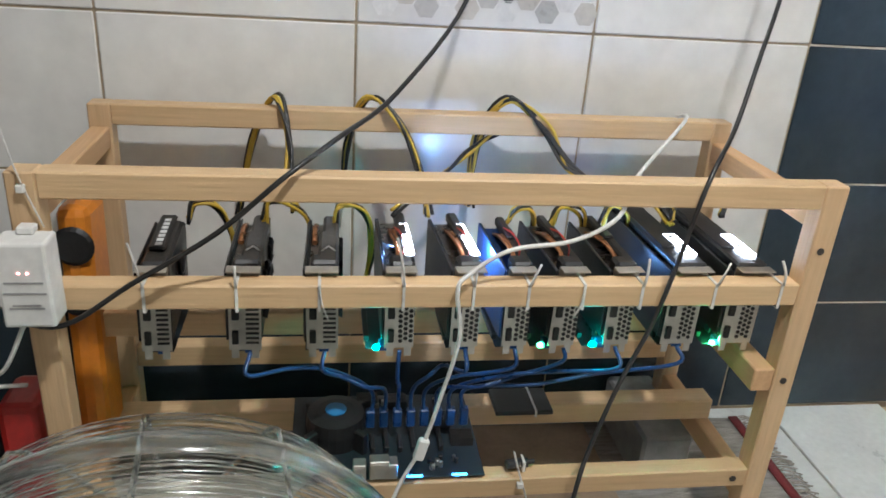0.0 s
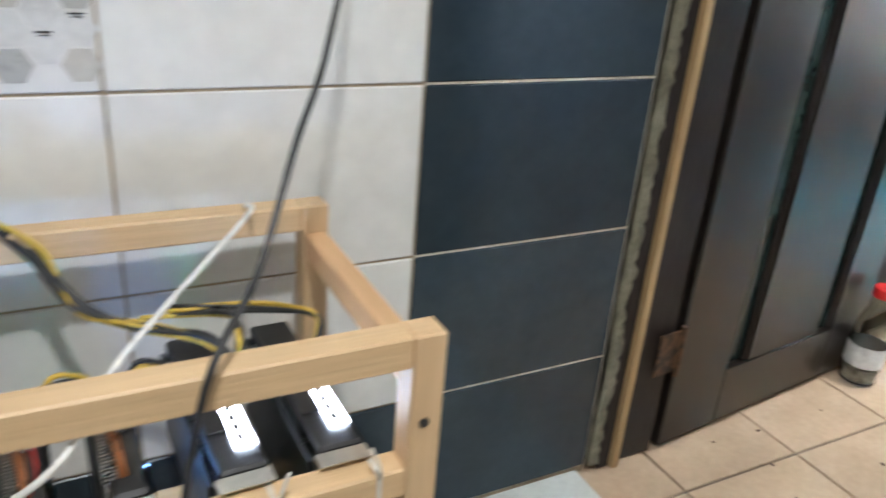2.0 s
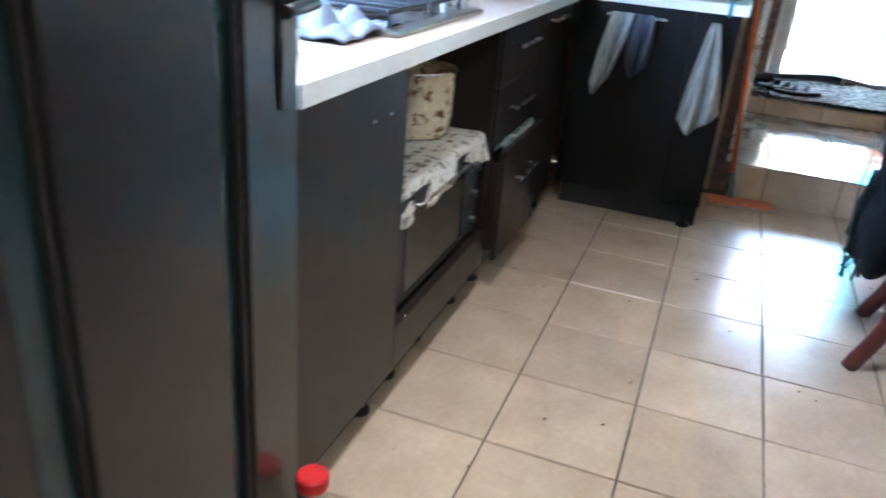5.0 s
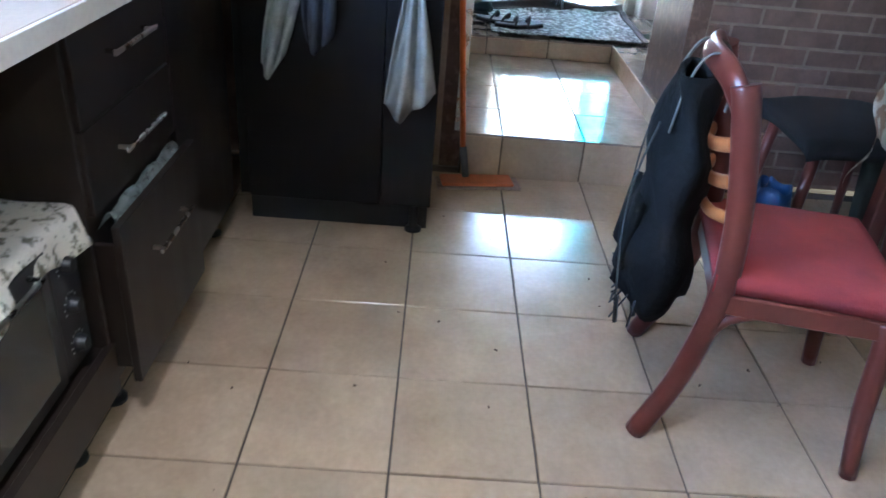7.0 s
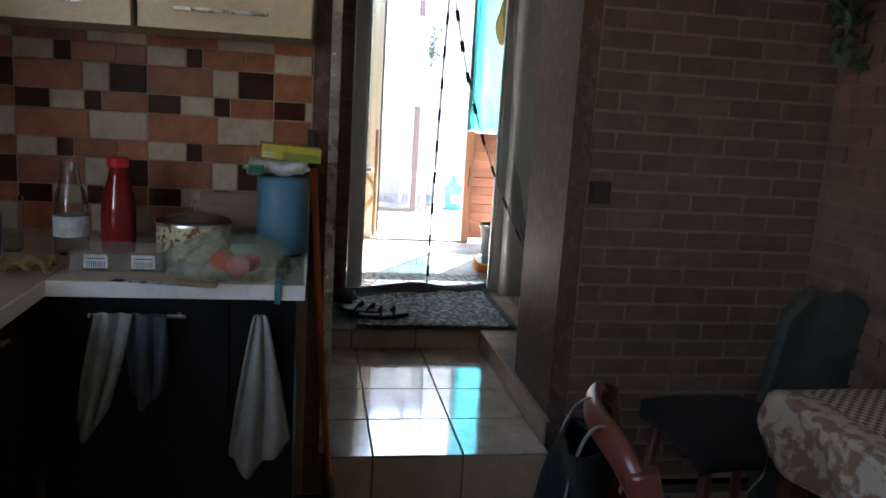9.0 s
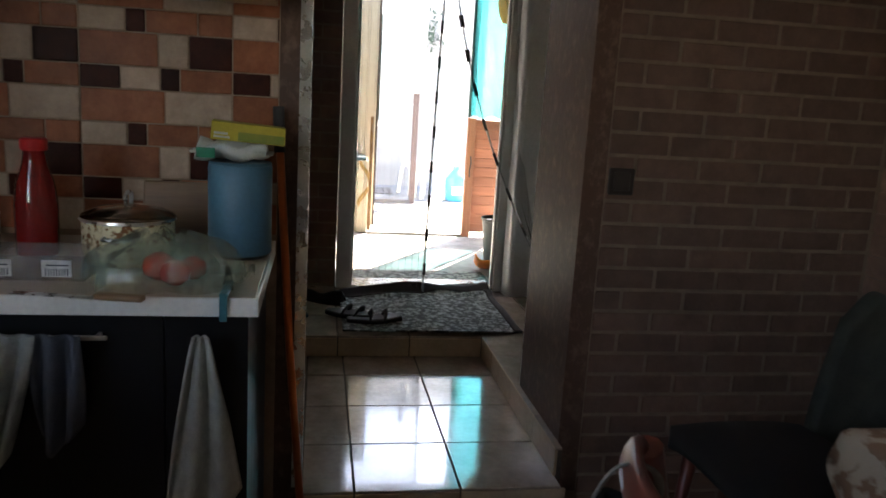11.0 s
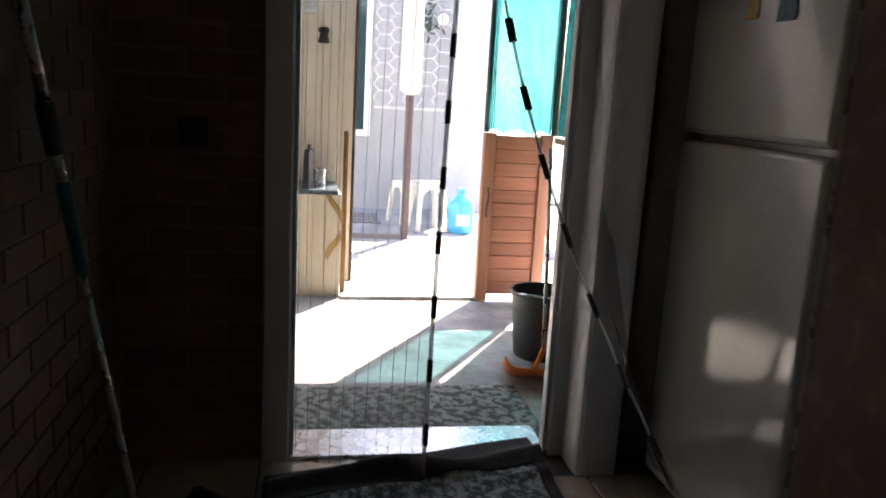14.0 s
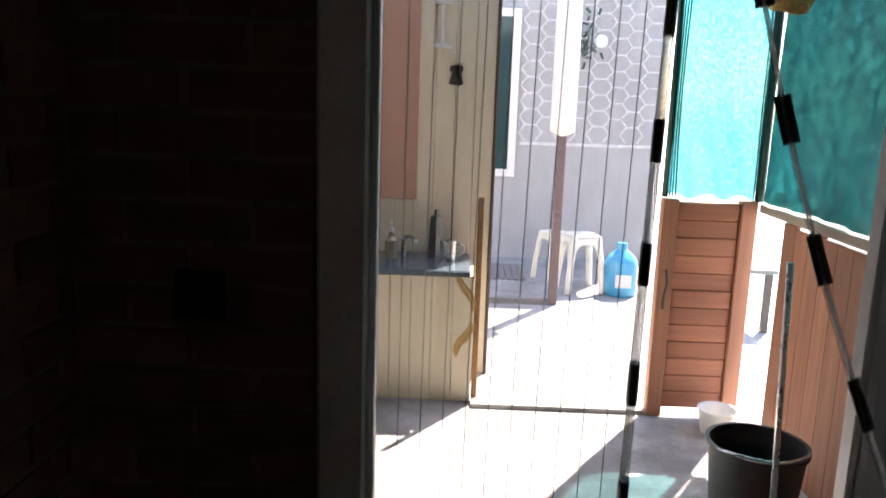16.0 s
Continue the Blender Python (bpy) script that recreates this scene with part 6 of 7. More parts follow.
rug = thing("door_rug", (2.32, -1.42, 0.2835), "crumpled patterned rug with a dark border on the landing", "rug")


def rug_form(u, v):
    x, y = -0.385 + 0.84 * u, -0.43 + 0.86 * v
    c_ = 0.345 + 0.025 * math.sin(7 * y) + 0.012 * math.sin(19 * y + 1)
    hump = 0.055 * math.exp(-((x - c_) / 0.042) ** 2) * (0.75 + 0.25 * math.sin(9 * y + 1)) + 0.020 * math.exp(-((x - c_ + 0.10) / 0.03) ** 2) * (0.5 + 0.5 * math.sin(13 * y))
    return (x - 0.26 * y * u, y, 0.012 + hump + 0.002 * math.sin(18 * y) * math.sin(15 * x))


bm = BM()
sheet(bm, rug_form, 80, 60, 0.006)
part("weave", bm, mat("grey_patterned_rug", (0.36, 0.38, 0.36), (0.06, 0.062, 0.058), 38, 0.95, bump=1.0, bscale=300, contrast=0.14, mid=0.53), rug)
bm = BM()
for v0, v1 in ((0.0, 0.045),):
    sheet(bm, lambda u, v: Vector(rug_form(u, v0 + (v1 - v0) * v)) + Vector((0, 0, 0.005)), 60, 3, 0.003)
sheet(bm, lambda u, v: Vector(rug_form(0.79 + 0.21 * u, v)) + Vector((0, 0, 0.005)), 20, 60, 0.003)
part("border", bm, mat("dark_rug_border", (0.03, 0.02, 0.018), None, 60, 0.95, bump=0.8), rug)


def sandal(loc, rz, label):
    s = thing("sandal", loc, label, "sandal", "pair of sandals", rz=rz)
    bm = BM()
    sheet(bm, lambda u, v: ((u - 0.5) * 0.265, (v - 0.5) * (0.085 + 0.02 * math.sin(3 * u + 0.4)) * math.sin(math.pi * min(0.97, max(0.06, u))) ** 0.3, 0.014 + 0.012 * (1 - u) ** 2), 18, 8, 0.022)
    part("sole", bm, mat("dark_sandal_sole", (0.03, 0.026, 0.024), None, 30, 0.7), s)
    for x0 in (0.03, -0.04):
        bm = BM()
        sweep(bm, [(x0, -0.044, 0.016), (x0 - 0.01, -0.034, 0.040), (x0 - 0.015, 0.0, 0.055), (x0 - 0.01, 0.034, 0.040), (x0, 0.044, 0.016)], 0.020, 6, 5, flat=0.25)
        part("strap", bm, mat("dark_sandal_strap", (0.022, 0.018, 0.016), None, 30, 0.5), s)
    return s


sandal((2.085, -1.145, 0.292), 95, "dark strapped sandal on the rug edge")
sandal((2.165, -1.035, 0.292), 60, "dark strapped sandal on the landing tiles")
shoe = thing("dark_shoe", (2.50, -0.905, 0.2815), "dark shoe lying by the wall", "shoe", rz=55)
bm = BM()
SHOE = mat("dark_shoe_leather", (0.018, 0.015, 0.013), None, 20, 0.65, bump=0.5)


def shoe_form(u, v):
    """Low collapsed shoe: u round it, v from heel to toe."""
    a = 2 * math.pi * u
    w = 0.045 * (0.55 + 0.45 * math.sin(math.pi * (0.15 + 0.7 * v))) * (0.35 if v in (0.0, 1.0) else 1)
    h = (0.052 - 0.030 * v + 0.010 * math.sin(9 * v)) * (0.5 if v in (0.0, 1.0) else 1)
    return ((v - 0.5) * 0.26, w * math.cos(a) + 0.012 * math.sin(3 * v), 0.016 + h * max(0.0, math.sin(a)) * (0.8 + 0.2 * math.cos(4 * a)))


sheet(bm, shoe_form, 22, 18, 0.004)
part("upper", bm, SHOE, shoe)
bm = BM()
sheet(bm, lambda u, v: ((u - 0.5) * 0.27, (v - 0.5) * 0.095 * math.sin(math.pi * min(0.97, max(0.05, u))) ** 0.3 + 0.012 * math.sin(3 * u), 0.009), 16, 6, 0.016)
part("sole", bm, SHOE, shoe)

wp = thing("telescopic_mop", (0, 0, 0), "steel pole mop with blue grip leaning on the brick wall", "mop")
P0, P1 = Vector((2.195, -0.767, 0.30)), Vector((2.125, -0.562, 1.63))
for name, a, b_, r, m_ in (("pole", 0.03, 0.56, 0.007, STEEL), ("blue_grip", 0.55, 0.69, 0.014, mat("blue_grip_plastic", (0.02, 0.10, 0.14), None, 20, 0.4)), ("upper_pole", 0.69, 0.735, 0.011, STEEL), ("collar", 0.73, 0.805, 0.018, BLACK), ("top_pole", 0.805, 1.0, 0.012, STEEL)):
    bm = BM()
    sweep(bm, [P0.lerp(P1, a), P0.lerp(P1, b_)], r, 12, 0)
    part(name, bm, m_, wp)
bm = BM()
for k in range(40):
    a = random.uniform(0, 6.28)
    sweep(bm, [P0 + Vector((-0.04, 0, 0.08)), P0 + Vector((-0.02 + 0.02 * math.cos(a), -0.01 + 0.012 * math.sin(a), 0.04)), P0 + Vector((0.0 + 0.06 * math.cos(a), -0.03 + 0.03 * math.sin(a), -0.012))], 0.004, 5, 3)
part("mop_fringe", bm, mat("blue_mop_strands", (0.03, 0.10, 0.15), None, 60, 0.9), wp)

fr = thing("fridge", (2.30, -2.46, 0.281), "white two-door fridge with small magnets", "fridge")
FRIDGE = mat("white_fridge_enamel", (0.40, 0.375, 0.325), (0.34, 0.32, 0.275), 3, 0.10, bump=0.02, rvar=0.05)
bm = BM()
box(bm, -0.335, 0.32, -0.30, 0.245, 0.04, 1.66, 0.008, seg=2)
part("cabinet", bm, FRIDGE, fr)
bm = BM()
box(bm, -0.335, 0.32, 0.25, 0.31, 0.045, 1.062, 0.016, seg=3)
part("lower_door", bm, FRIDGE, fr)
bm = BM()
box(bm, -0.335, 0.32, 0.25, 0.31, 1.078, 1.66, 0.016, seg=3)
ud = part("freezer_door", bm, FRIDGE, fr)
for x, z, w_, h_, c_ in ((0.02, 1.40, 0.05, 0.07, (0.55, 0.30, 0.06)), (-0.12, 1.40, 0.07, 0.10, (0.10, 0.22, 0.28)), (0.10, 1.55, 0.05, 0.07, (0.06, 0.05, 0.05)), (0.01, 1.57, 0.05, 0.08, (0.05, 0.05, 0.05)), (-0.14, 1.58, 0.10, 0.06, (0.03, 0.03, 0.03))):
    bm = BM()
    box(bm, x - w_ / 2, x + w_ / 2, 0.3105, 0.3145, z - h_ / 2, z + h_ / 2, 0.001)
    part("magnet", bm, mat("magnet_print", c_, tuple(v * 0.5 for v in c_), 60, 0.5, bump=0), ud)
for x in (-0.30, 0.28):
    for y in (-0.26, 0.26):
        bm = BM()
        lathe(bm, [(0.02, 0), (0.02, 0.045)], 12, pose(x, y, 0))
        part("foot", bm, BLACK, fr)

# ---- yard ----
sk = thing("outdoor_sink_unit", (0, 0, 0), "outdoor washstand clad in cream panelling with a dark top", "sink unit")
for k in range(9):
    bm = BM()
    y = -1.285 + k * 0.10
    box(bm, 5.10, 5.112, y, y + 0.0965, 0.19, 0.815, 0.003)
    part("front_panel", bm, PANEL_CREAM, sk)
bm = BM()
box(bm, 5.112, 5.50, -1.283, -0.38, 0.19, 0.812)
part("carcass", bm, PANEL_CREAM, sk)
bm = BM()
box(bm, 5.06, 5.50, -1.265, -0.38, 0.815, 0.845, 0.006)
part("counter", bm, mat("dark_slate_counter", (0.10, 0.14, 0.17), (0.06, 0.085, 0.10), 20, 0.2), sk)
bm = BM()
sweep(bm, [(5.36, -0.93, 0.845), (5.36, -0.93, 0.93), (5.33, -0.96, 0.955), (5.25, -1.0, 0.945)], 0.011, 8, 5)
box(bm, 5.345, 5.375, -0.96, -0.90, 0.93, 0.945, 0.004)
part("tap", bm, STEEL, sk)
bm = BM()
box(bm, 5.105, 5.118, -1.318, -1.29, 0.19, 1.19, 0.003)
part("edge_strip", bm, mat("bronze_edge_strip", (0.32, 0.17, 0.06), (0.2, 0.1, 0.04), 14, 0.4, 0.3), sk)
OCHRE = mat("ochre_stain", (0.50, 0.32, 0.11), (0.40, 0.25, 0.09), 20, 0.7)
for zc, way in ((0.735, 1), (0.505, -1)):
    bm = BM()
    sheet(bm, lambda u, v: (5.0975, -1.248 + 0.038 * math.cos(3.4 * v) * way + (u - 0.5) * (0.050 - 0.030 * abs(2 * v - 1)), zc + 0.085 - 0.17 * v + 0.012 * math.sin(9 * u)), 6, 18, 0.002)
    part("water_stain", bm, OCHRE, sk, "ochre water stain")
pw = thing("panelled_wall", (0, 0, 0), "cream panelled wall above the washstand", "wall", kind="structure")
for k in range(11):
    bm = BM()
    y = -1.36 + k * 0.10
    box(bm, 5.505, 5.517, y, y + 0.0965, 0.19, 2.55, 0.003)
    part("panel", bm, PANEL_CREAM, pw)
bm = BM()
box(bm, 5.52, 5.60, -1.36, 0.8, 0.19, 2.55)
part("core", bm, PANEL_CREAM, pw)
bm = BM()
box(bm, 5.500, 5.60, -1.378, -1.362, 0.19, 2.55, 0.002)
part("corner_bead", bm, mat("dark_bead", (0.10, 0.07, 0.05), None, 20, 0.6), pw)
mir = thing("wall_board", (5.495, -0.80, 1.12), "pinkish brown board hung above the washstand", "board")
bm = BM()
box(bm, 0, 0.008, -0.180, 0.30, 0, 1.05, 0.002)
part("panel_face", bm, mat("pink_brown_board", (0.56, 0.31, 0.23), (0.48, 0.26, 0.19), 3, 0.5), mir)
hook = thing("hook_rail", (5.497, -1.09, 1.88), "small white hook rail on the panelling", "hook rail")
bm = BM()
box(bm, -0.006, 0.006, -0.008, 0.008, 0, 0.24, 0.002)
for z in (0.01, 0.22):
    box(bm, -0.02, 0.006, -0.05, 0.05, z - 0.012, z + 0.012, 0.003)
part("rail", bm, WHITE_PLASTIC, hook)
keys = thing("key_bunch", (5.497, -1.165, 1.66), "bunch of dark keys hanging on a nail", "keys")
bm = BM()
lathe(bm, [(0.003, -0.02), (0.003, 0.01)], 8, pose(0, 0, 0.14, 0, 90))
for a in (-14, 2, 16):
    box(bm, -0.012, -0.006, -0.012, 0.012, -0.10, -0.01, 0.002, pose(0, 0, 0.14, a))
    lathe(bm, [(0.02, -0.004), (0.02, 0.0)], 12, pose(-0.007, 0, 0.12, 0, 90) @ pose(0, a * 0.001, 0))
part("keys", bm, DARK_METAL, keys)
mug = thing("steel_mug", (5.30, -1.155, 0.8455), "steel mug with a handle on the washstand", "mug")
bm = BM()
lathe(bm, [(0.036, 0), (0.042, 0.10), (0.040, 0.10), (0.034, 0.004)], 22)
part("cup", bm, STEEL, mug, smooth=True)
bm = BM()
sweep(bm, [(0, -0.040, 0.085), (0, -0.075, 0.075), (0, -0.070, 0.035), (0, -0.038, 0.025)], 0.005, 8, 5)
part("handle", bm, STEEL, mug)
gr = thing("metal_grater", (5.42, -1.09, 0.8455), "upright dark metal grater on the washstand", "grater")
bm = BM()
lathe(bm, [(0.04, 0), (0.035, 0.16), (0.03, 0.20), (0.012, 0.21), (0.012, 0.235)], 4)
part("body", bm, DARK_METAL, gr)
soap = thing("soap_bottle", (5.32, -0.87, 0.8455), "clear soap bottle with a white pump", "soap bottle")
bm = BM()
lathe(bm, [(0.03, 0), (0.032, 0.09), (0.012, 0.11), (0.012, 0.13)], 18)
part("body", bm, mat("murky_soap", (0.30, 0.27, 0.20), None, 20, 0.2), soap, smooth=True)
bm = BM()
lathe(bm, [(0.014, 0.13), (0.014, 0.15), (0.004, 0.152), (0.004, 0.175)], 12)
box(bm, -0.04, 0.008, -0.006, 0.006, 0.172, 0.182, 0.002)
part("pump", bm, WHITE_PLASTIC, soap)

gate = thing("wooden_gate", (0, 0, 0), "red-brown wooden half gate with horizontal boards", "gate")
for y0, y1 in ((-2.185, -2.115), (-2.535, -2.465)):
    bm = BM()
    box(bm, 5.00, 5.06, y0, y1, 0.195, 1.225, 0.004)
    part("post", bm, CEDAR_Z, gate)
for k in range(12):
    bm = BM()
    z = 0.235 + k * 0.0815
    box(bm, 5.018 + random.uniform(-0.003, 0.003), 5.040, -2.464, -2.186, z, z + 0.0810, 0.005)
    part("board", bm, CEDAR, gate)
bm = BM()
sweep(bm, [(4.997, -2.15, 0.90), (4.985, -2.155, 0.84), (4.985, -2.145, 0.78), (4.997, -2.15, 0.72)], 0.006, 6, 5)
part("latch", bm, DARK_METAL, gate)
fence = thing("board_fence", (0, 0, 0), "weathered brown board fence beside the porch", "fence")
for k in range(15):
    bm = BM()
    x = 3.02 + k * 0.116
    box(bm, x, x + 0.1155, -2.575, -2.555, 0.195, 1.165 + random.uniform(-0.01, 0.01), 0.003)
    part("board", bm, CEDAR_Z, fence)
bm = BM()
box(bm, 3.0, 5.0, -2.60, -2.54, 1.178, 1.215, 0.004)
part("top_rail", bm, wood("pale_rail", (0.42, 0.34, 0.25), (0.3, 0.23, 0.16), "x"), fence)
net = thing("shade_net", (0, 0, 0), "green shade netting stretched above gate and fence", "shade net")
bm = BM()
sheet(bm, lambda u, v: (5.035 + 0.012 * math.sin(9 * u + 4 * v) + 0.006 * math.sin(46 * u + 9 * v) * (1 - min(1, 4 * u * (1 - u))) + 0.006 * math.sin(21 * (u + v)) * (1 - v), -2.13 - 0.40 * u, 1.235 + 1.30 * v + 0.012 * math.sin(17 * u) * (1 - v)), 48, 40, 0.002)
part("gate_net", bm, NET_GREEN, net)
# Fence net uses the darker copy: its shade is painted in, not cast.
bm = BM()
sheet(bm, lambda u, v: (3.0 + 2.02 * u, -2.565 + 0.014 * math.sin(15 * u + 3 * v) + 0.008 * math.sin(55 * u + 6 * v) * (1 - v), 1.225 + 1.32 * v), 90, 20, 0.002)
part("fence_net", bm, NET_SHADED, net)
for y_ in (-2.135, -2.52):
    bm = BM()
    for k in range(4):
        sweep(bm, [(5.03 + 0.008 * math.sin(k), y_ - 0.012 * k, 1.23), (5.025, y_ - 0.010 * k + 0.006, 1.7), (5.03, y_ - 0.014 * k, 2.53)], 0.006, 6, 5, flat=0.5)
    part("gathered_edge", bm, NET_SHADED, net)
bm = BM()
sweep(bm, [(5.035, -2.125, 1.23), (5.035, -2.125, 2.54)], 0.014, 8, 0)
sweep(bm, [(5.04, -2.55, 1.22), (5.04, -2.55, 2.54)], 0.020, 8, 0)
part("net_post", bm, mat("dark_green_post", (0.02, 0.10, 0.08), None, 20, 0.6), net)
bk = thing("black_bucket", (4.03, -2.24, 0.1905), "large black plastic bucket with a wire handle", "bucket")
bm = BM()
lathe(bm, [(0.125, 0), (0.13, 0.006), (0.158, 0.31), (0.168, 0.315), (0.168, 0.33), (0.155, 0.33), (0.152, 0.312), (0.12, 0.012)], 36)
part("body", bm, mat("scuffed_black_plastic", (0.035, 0.036, 0.035), (0.02, 0.02, 0.02), 12, 0.5), bk, smooth=True)
bm = BM()
sweep(bm, [(0, -0.168, 0.315), (-0.10, -0.13, 0.335), (-0.165, 0, 0.336), (-0.10, 0.13, 0.335), (0, 0.168, 0.315)], 0.004, 6, 6)
part("handle", bm, STEEL, bk)
dp = thing("dustpan", (3.66, -2.09, 0.1905), "orange plastic long-handled dustpan on the concrete", "dustpan", rz=80)
ORANGE_D = mat("orange_dustpan_plastic", (0.75, 0.19, 0.03), (0.62, 0.15, 0.02), 12, 0.4)
bm = BM()
sheet(bm, lambda u, v: ((u - 0.5) * 0.26, -0.11 + 0.22 * v, 0.004 + 0.10 * v ** 2 + 0.05 * abs(2 * u - 1) ** 6), 20, 10, 0.005)
part("pan", bm, ORANGE_D, dp)
bm = BM()
sweep(bm, [(0.0, 0.10, 0.10), (-0.03, 0.12, 0.20)], 0.013, 8, 0)
part("joint", bm, ORANGE_D, dp)
bm = BM()
sweep(bm, [(-0.03, 0.12, 0.19), (0.012, 0.14, 1.05)], 0.009, 8, 0)
part("pole", bm, STEEL, dp)
tub = thing("plastic_tub", (4.86, -2.40, 0.1905), "small translucent white plastic tub", "tub")
bm = BM()
lathe(bm, [(0.07, 0), (0.085, 0.10), (0.09, 0.102), (0.09, 0.112), (0.08, 0.108), (0.066, 0.006)], 26)
part("body", bm, WHITE_PLASTIC, tub, smooth=True)
pm = thing("porch_mat", (3.30, -1.52, 0.1905), "worn patterned mat on the porch outside the door", "mat")
bm = BM()
sheet(bm, lambda u, v: (-0.27 + 0.58 * u, 0.48 - 0.96 * v, 0.006 + 0.002 * math.sin(9 * u) * math.sin(13 * v)), 24, 30, 0.006)
part("weave", bm, mat("dark_swirled_mat", (0.26, 0.29, 0.27), (0.055, 0.06, 0.055), 26, 0.85, bump=0.9, bscale=220, contrast=0.10), pm)
sill = wall("yard_sill", [(5.02, 5.12, -2.12, -1.29, 0.186, 0.212)], CONCRETE, "raised concrete sill at the porch edge", "sill")

far = wall("house_wall", [(8.72, 8.95, -3.0, 3.0, 0.15, 3.4)], HOUSE_GREY, "grey rendered house wall across the yard")
hexm = mat("pale_stone_joint", (0.66, 0.66, 0.65), None, 20, 0.8)
bm = BM()
HA, HB, HH = 0.105, 0.050, 0.0715
for i in range(9):
    for j in range(15):
        y, z = -1.83 - i * (HA + HB), 1.37 + j * 2 * HH + (i % 2) * HH
        if z > 3.3 or y < -2.92:
            continue
        box(bm, 8.712, 8.7195, y - HB, y + HB, z + HH - 0.007, z + HH + 0.007)
        for s in (-1, 1):
            box(bm, 8.7125, 8.7198, -0.046, 0.046, -0.007, 0.007, 0, pose(0, y + s * (HA + HB) / 2, z + HH / 2, -s * 52.4))
            box(bm, 8.7122, 8.7196, -0.046, 0.046, -0.007, 0.007, 0, pose(0, y + s * (HA + HB) / 2, z - HH / 2, s * 52.4))
box(bm, 8.705, 8.7195, -2.98, -1.74, 1.255, 1.285)
hx = part("hexagon_joints", bm, hexm, far, "pale raised hexagon joints", kind="stuff")
wd = thing("window_2", (8.70, -1.70, 0.96), "white framed window in the grey house wall", "window", kind="structure")
bm = BM()
for y0, y1, z0, z1 in ((0, 0.07, 0, 1.5), (0.07, 0.95, 0, 0.07), (0.95, 1.02, 0, 1.5), (0.07, 0.95, 1.43, 1.5)):
    box(bm, -0.03, 0.015, y0, y1, z0, z1, 0.004)
part("window_frame", bm, WHITE_PLASTIC, wd)
bm = BM()
box(bm, -0.005, 0.0, 0.07, 0.95, 0.07, 1.43)
part("pane", bm, mat("dark_window_pane", (0.03, 0.07, 0.07), None, 2, 0.05, bump=0), wd)
gp = thing("gate_post_frame", (7.02, -1.905, 0.1905), "brown steel post with a foot bar in the yard", "post")
bm = BM()
box(bm, -0.03, 0.03, -0.03, 0.03, 0, 2.6, 0.003)
part("post", bm, mat("brown_steel_paint", (0.14, 0.10, 0.10), None, 20, 0.5), gp)
bm = BM()
box(bm, -0.025, 0.025, 0.031, 0.62, 0.0, 0.04, 0.003)
part("foot_bar", bm, mat("grey_steel_bar", (0.20, 0.19, 0.19), None, 20, 0.5), gp)
cl = thing("hanging_towel", (7.02, -1.905, 1.45), "white cloth hanging on the steel post", "towel")
bm = BM()
sheet(bm, lambda u, v: (-0.045 + 0.012 * math.sin(12 * u), 0.09 - 0.17 * u, 1.0 * v - 0.04 * math.sin(3 * u)), 14, 14, 0.008)
part("cloth", bm, WHITE_PLASTIC, cl)


STOOL = mat("cream_white_plastic", (0.80, 0.77, 0.68), (0.72, 0.69, 0.60), 8, 0.4, bump=0.05)


def stool(m, label):
    s = thing("plastic_stool", (0, 0, 0), label, "stool", "plastic stools")
    bm = BM()
    box(bm, -0.15, 0.15, -0.15, 0.15, 0.43, 0.455, 0.02, seg=2)
    part("seat", bm, STOOL, s)
    for x in (-1, 1):
        for y in (-1, 1):
            bm = BM()
            sweep(bm, [(x * 0.185, y * 0.185, 0), (x * 0.165, y * 0.165, 0.2), (x * 0.125, y * 0.125, 0.44)], 0.036, 8, 4, 0.034)
            part("leg", bm, STOOL, s)
    for a in range(4):
        bm = BM()
        sheet(bm, lambda u, v: (-0.13 + 0.26 * u, -0.148 - 0.010 * (1 - v), 0.43 - (1 - v) * (0.045 + 0.09 * abs(2 * u - 1) ** 3)), 14, 3, 0.006)
        bm.transform(pose(0, 0, 0, 0, 0, 90 * a))
        part("apron", bm, STOOL, s)
    s.matrix_basis = m
    return s


s1 = stool(pose(7.50, -2.17, 0.1905, 0, 0, 12) @ Matrix.Diagonal((0.76, 0.76, 1, 1)), "white plastic stool standing in the yard")
copy_thing(s1, pose(7.86, -2.0, 0.1905, 0, 0, 30) @ Matrix.Diagonal((0.8, 0.8, 0.9, 1)))
wb = thing("water_bottle", (7.40, -2.47, 0.1905), "large blue plastic water bottle", "water bottle")
bm = BM()
lathe(bm, [(0.11, 0), (0.125, 0.02), (0.125, 0.26), (0.10, 0.31), (0.04, 0.36), (0.04, 0.41)], 26)
part("body", bm, mat("blue_bottle_plastic", (0.06, 0.38, 0.62), (0.04, 0.3, 0.52), 8, 0.2), wb, smooth=True)
bm = BM()
box(bm, -0.128, -0.122, -0.06, 0.06, 0.08, 0.18)
part("label_sticker", bm, LABEL, wb)
dm = thing("door_mat", (8.05, -1.55, 0.1905), "striped door mat on the yard floor", "mat")
bm = BM()
for k in range(8):
    box(bm, -0.30, 0.30, -0.22 + k * 0.055, -0.175 + k * 0.055, 0, 0.012, 0.003)
part("mat_strips", bm, mat("grey_mat_strips", (0.25, 0.23, 0.22), None, 40, 0.9), dm)
br = thing("broom", (7.80, -2.42, 0.1905), "straw broom head lying by the stools", "broom")
bm = BM()
for k in range(60):
    a = random.uniform(-0.5, 0.5)
    sweep(bm, [(0, 0.10, 0.16), (0.02 * math.cos(9 * k), 0.10 - 0.12, 0.08), (a * 0.16, -0.16 + 0.03 * math.cos(5 * k), 0.006)], 0.004, 4, 2)
part("straw", bm, mat("straw", (0.48, 0.36, 0.18), None, 60, 0.9), br)
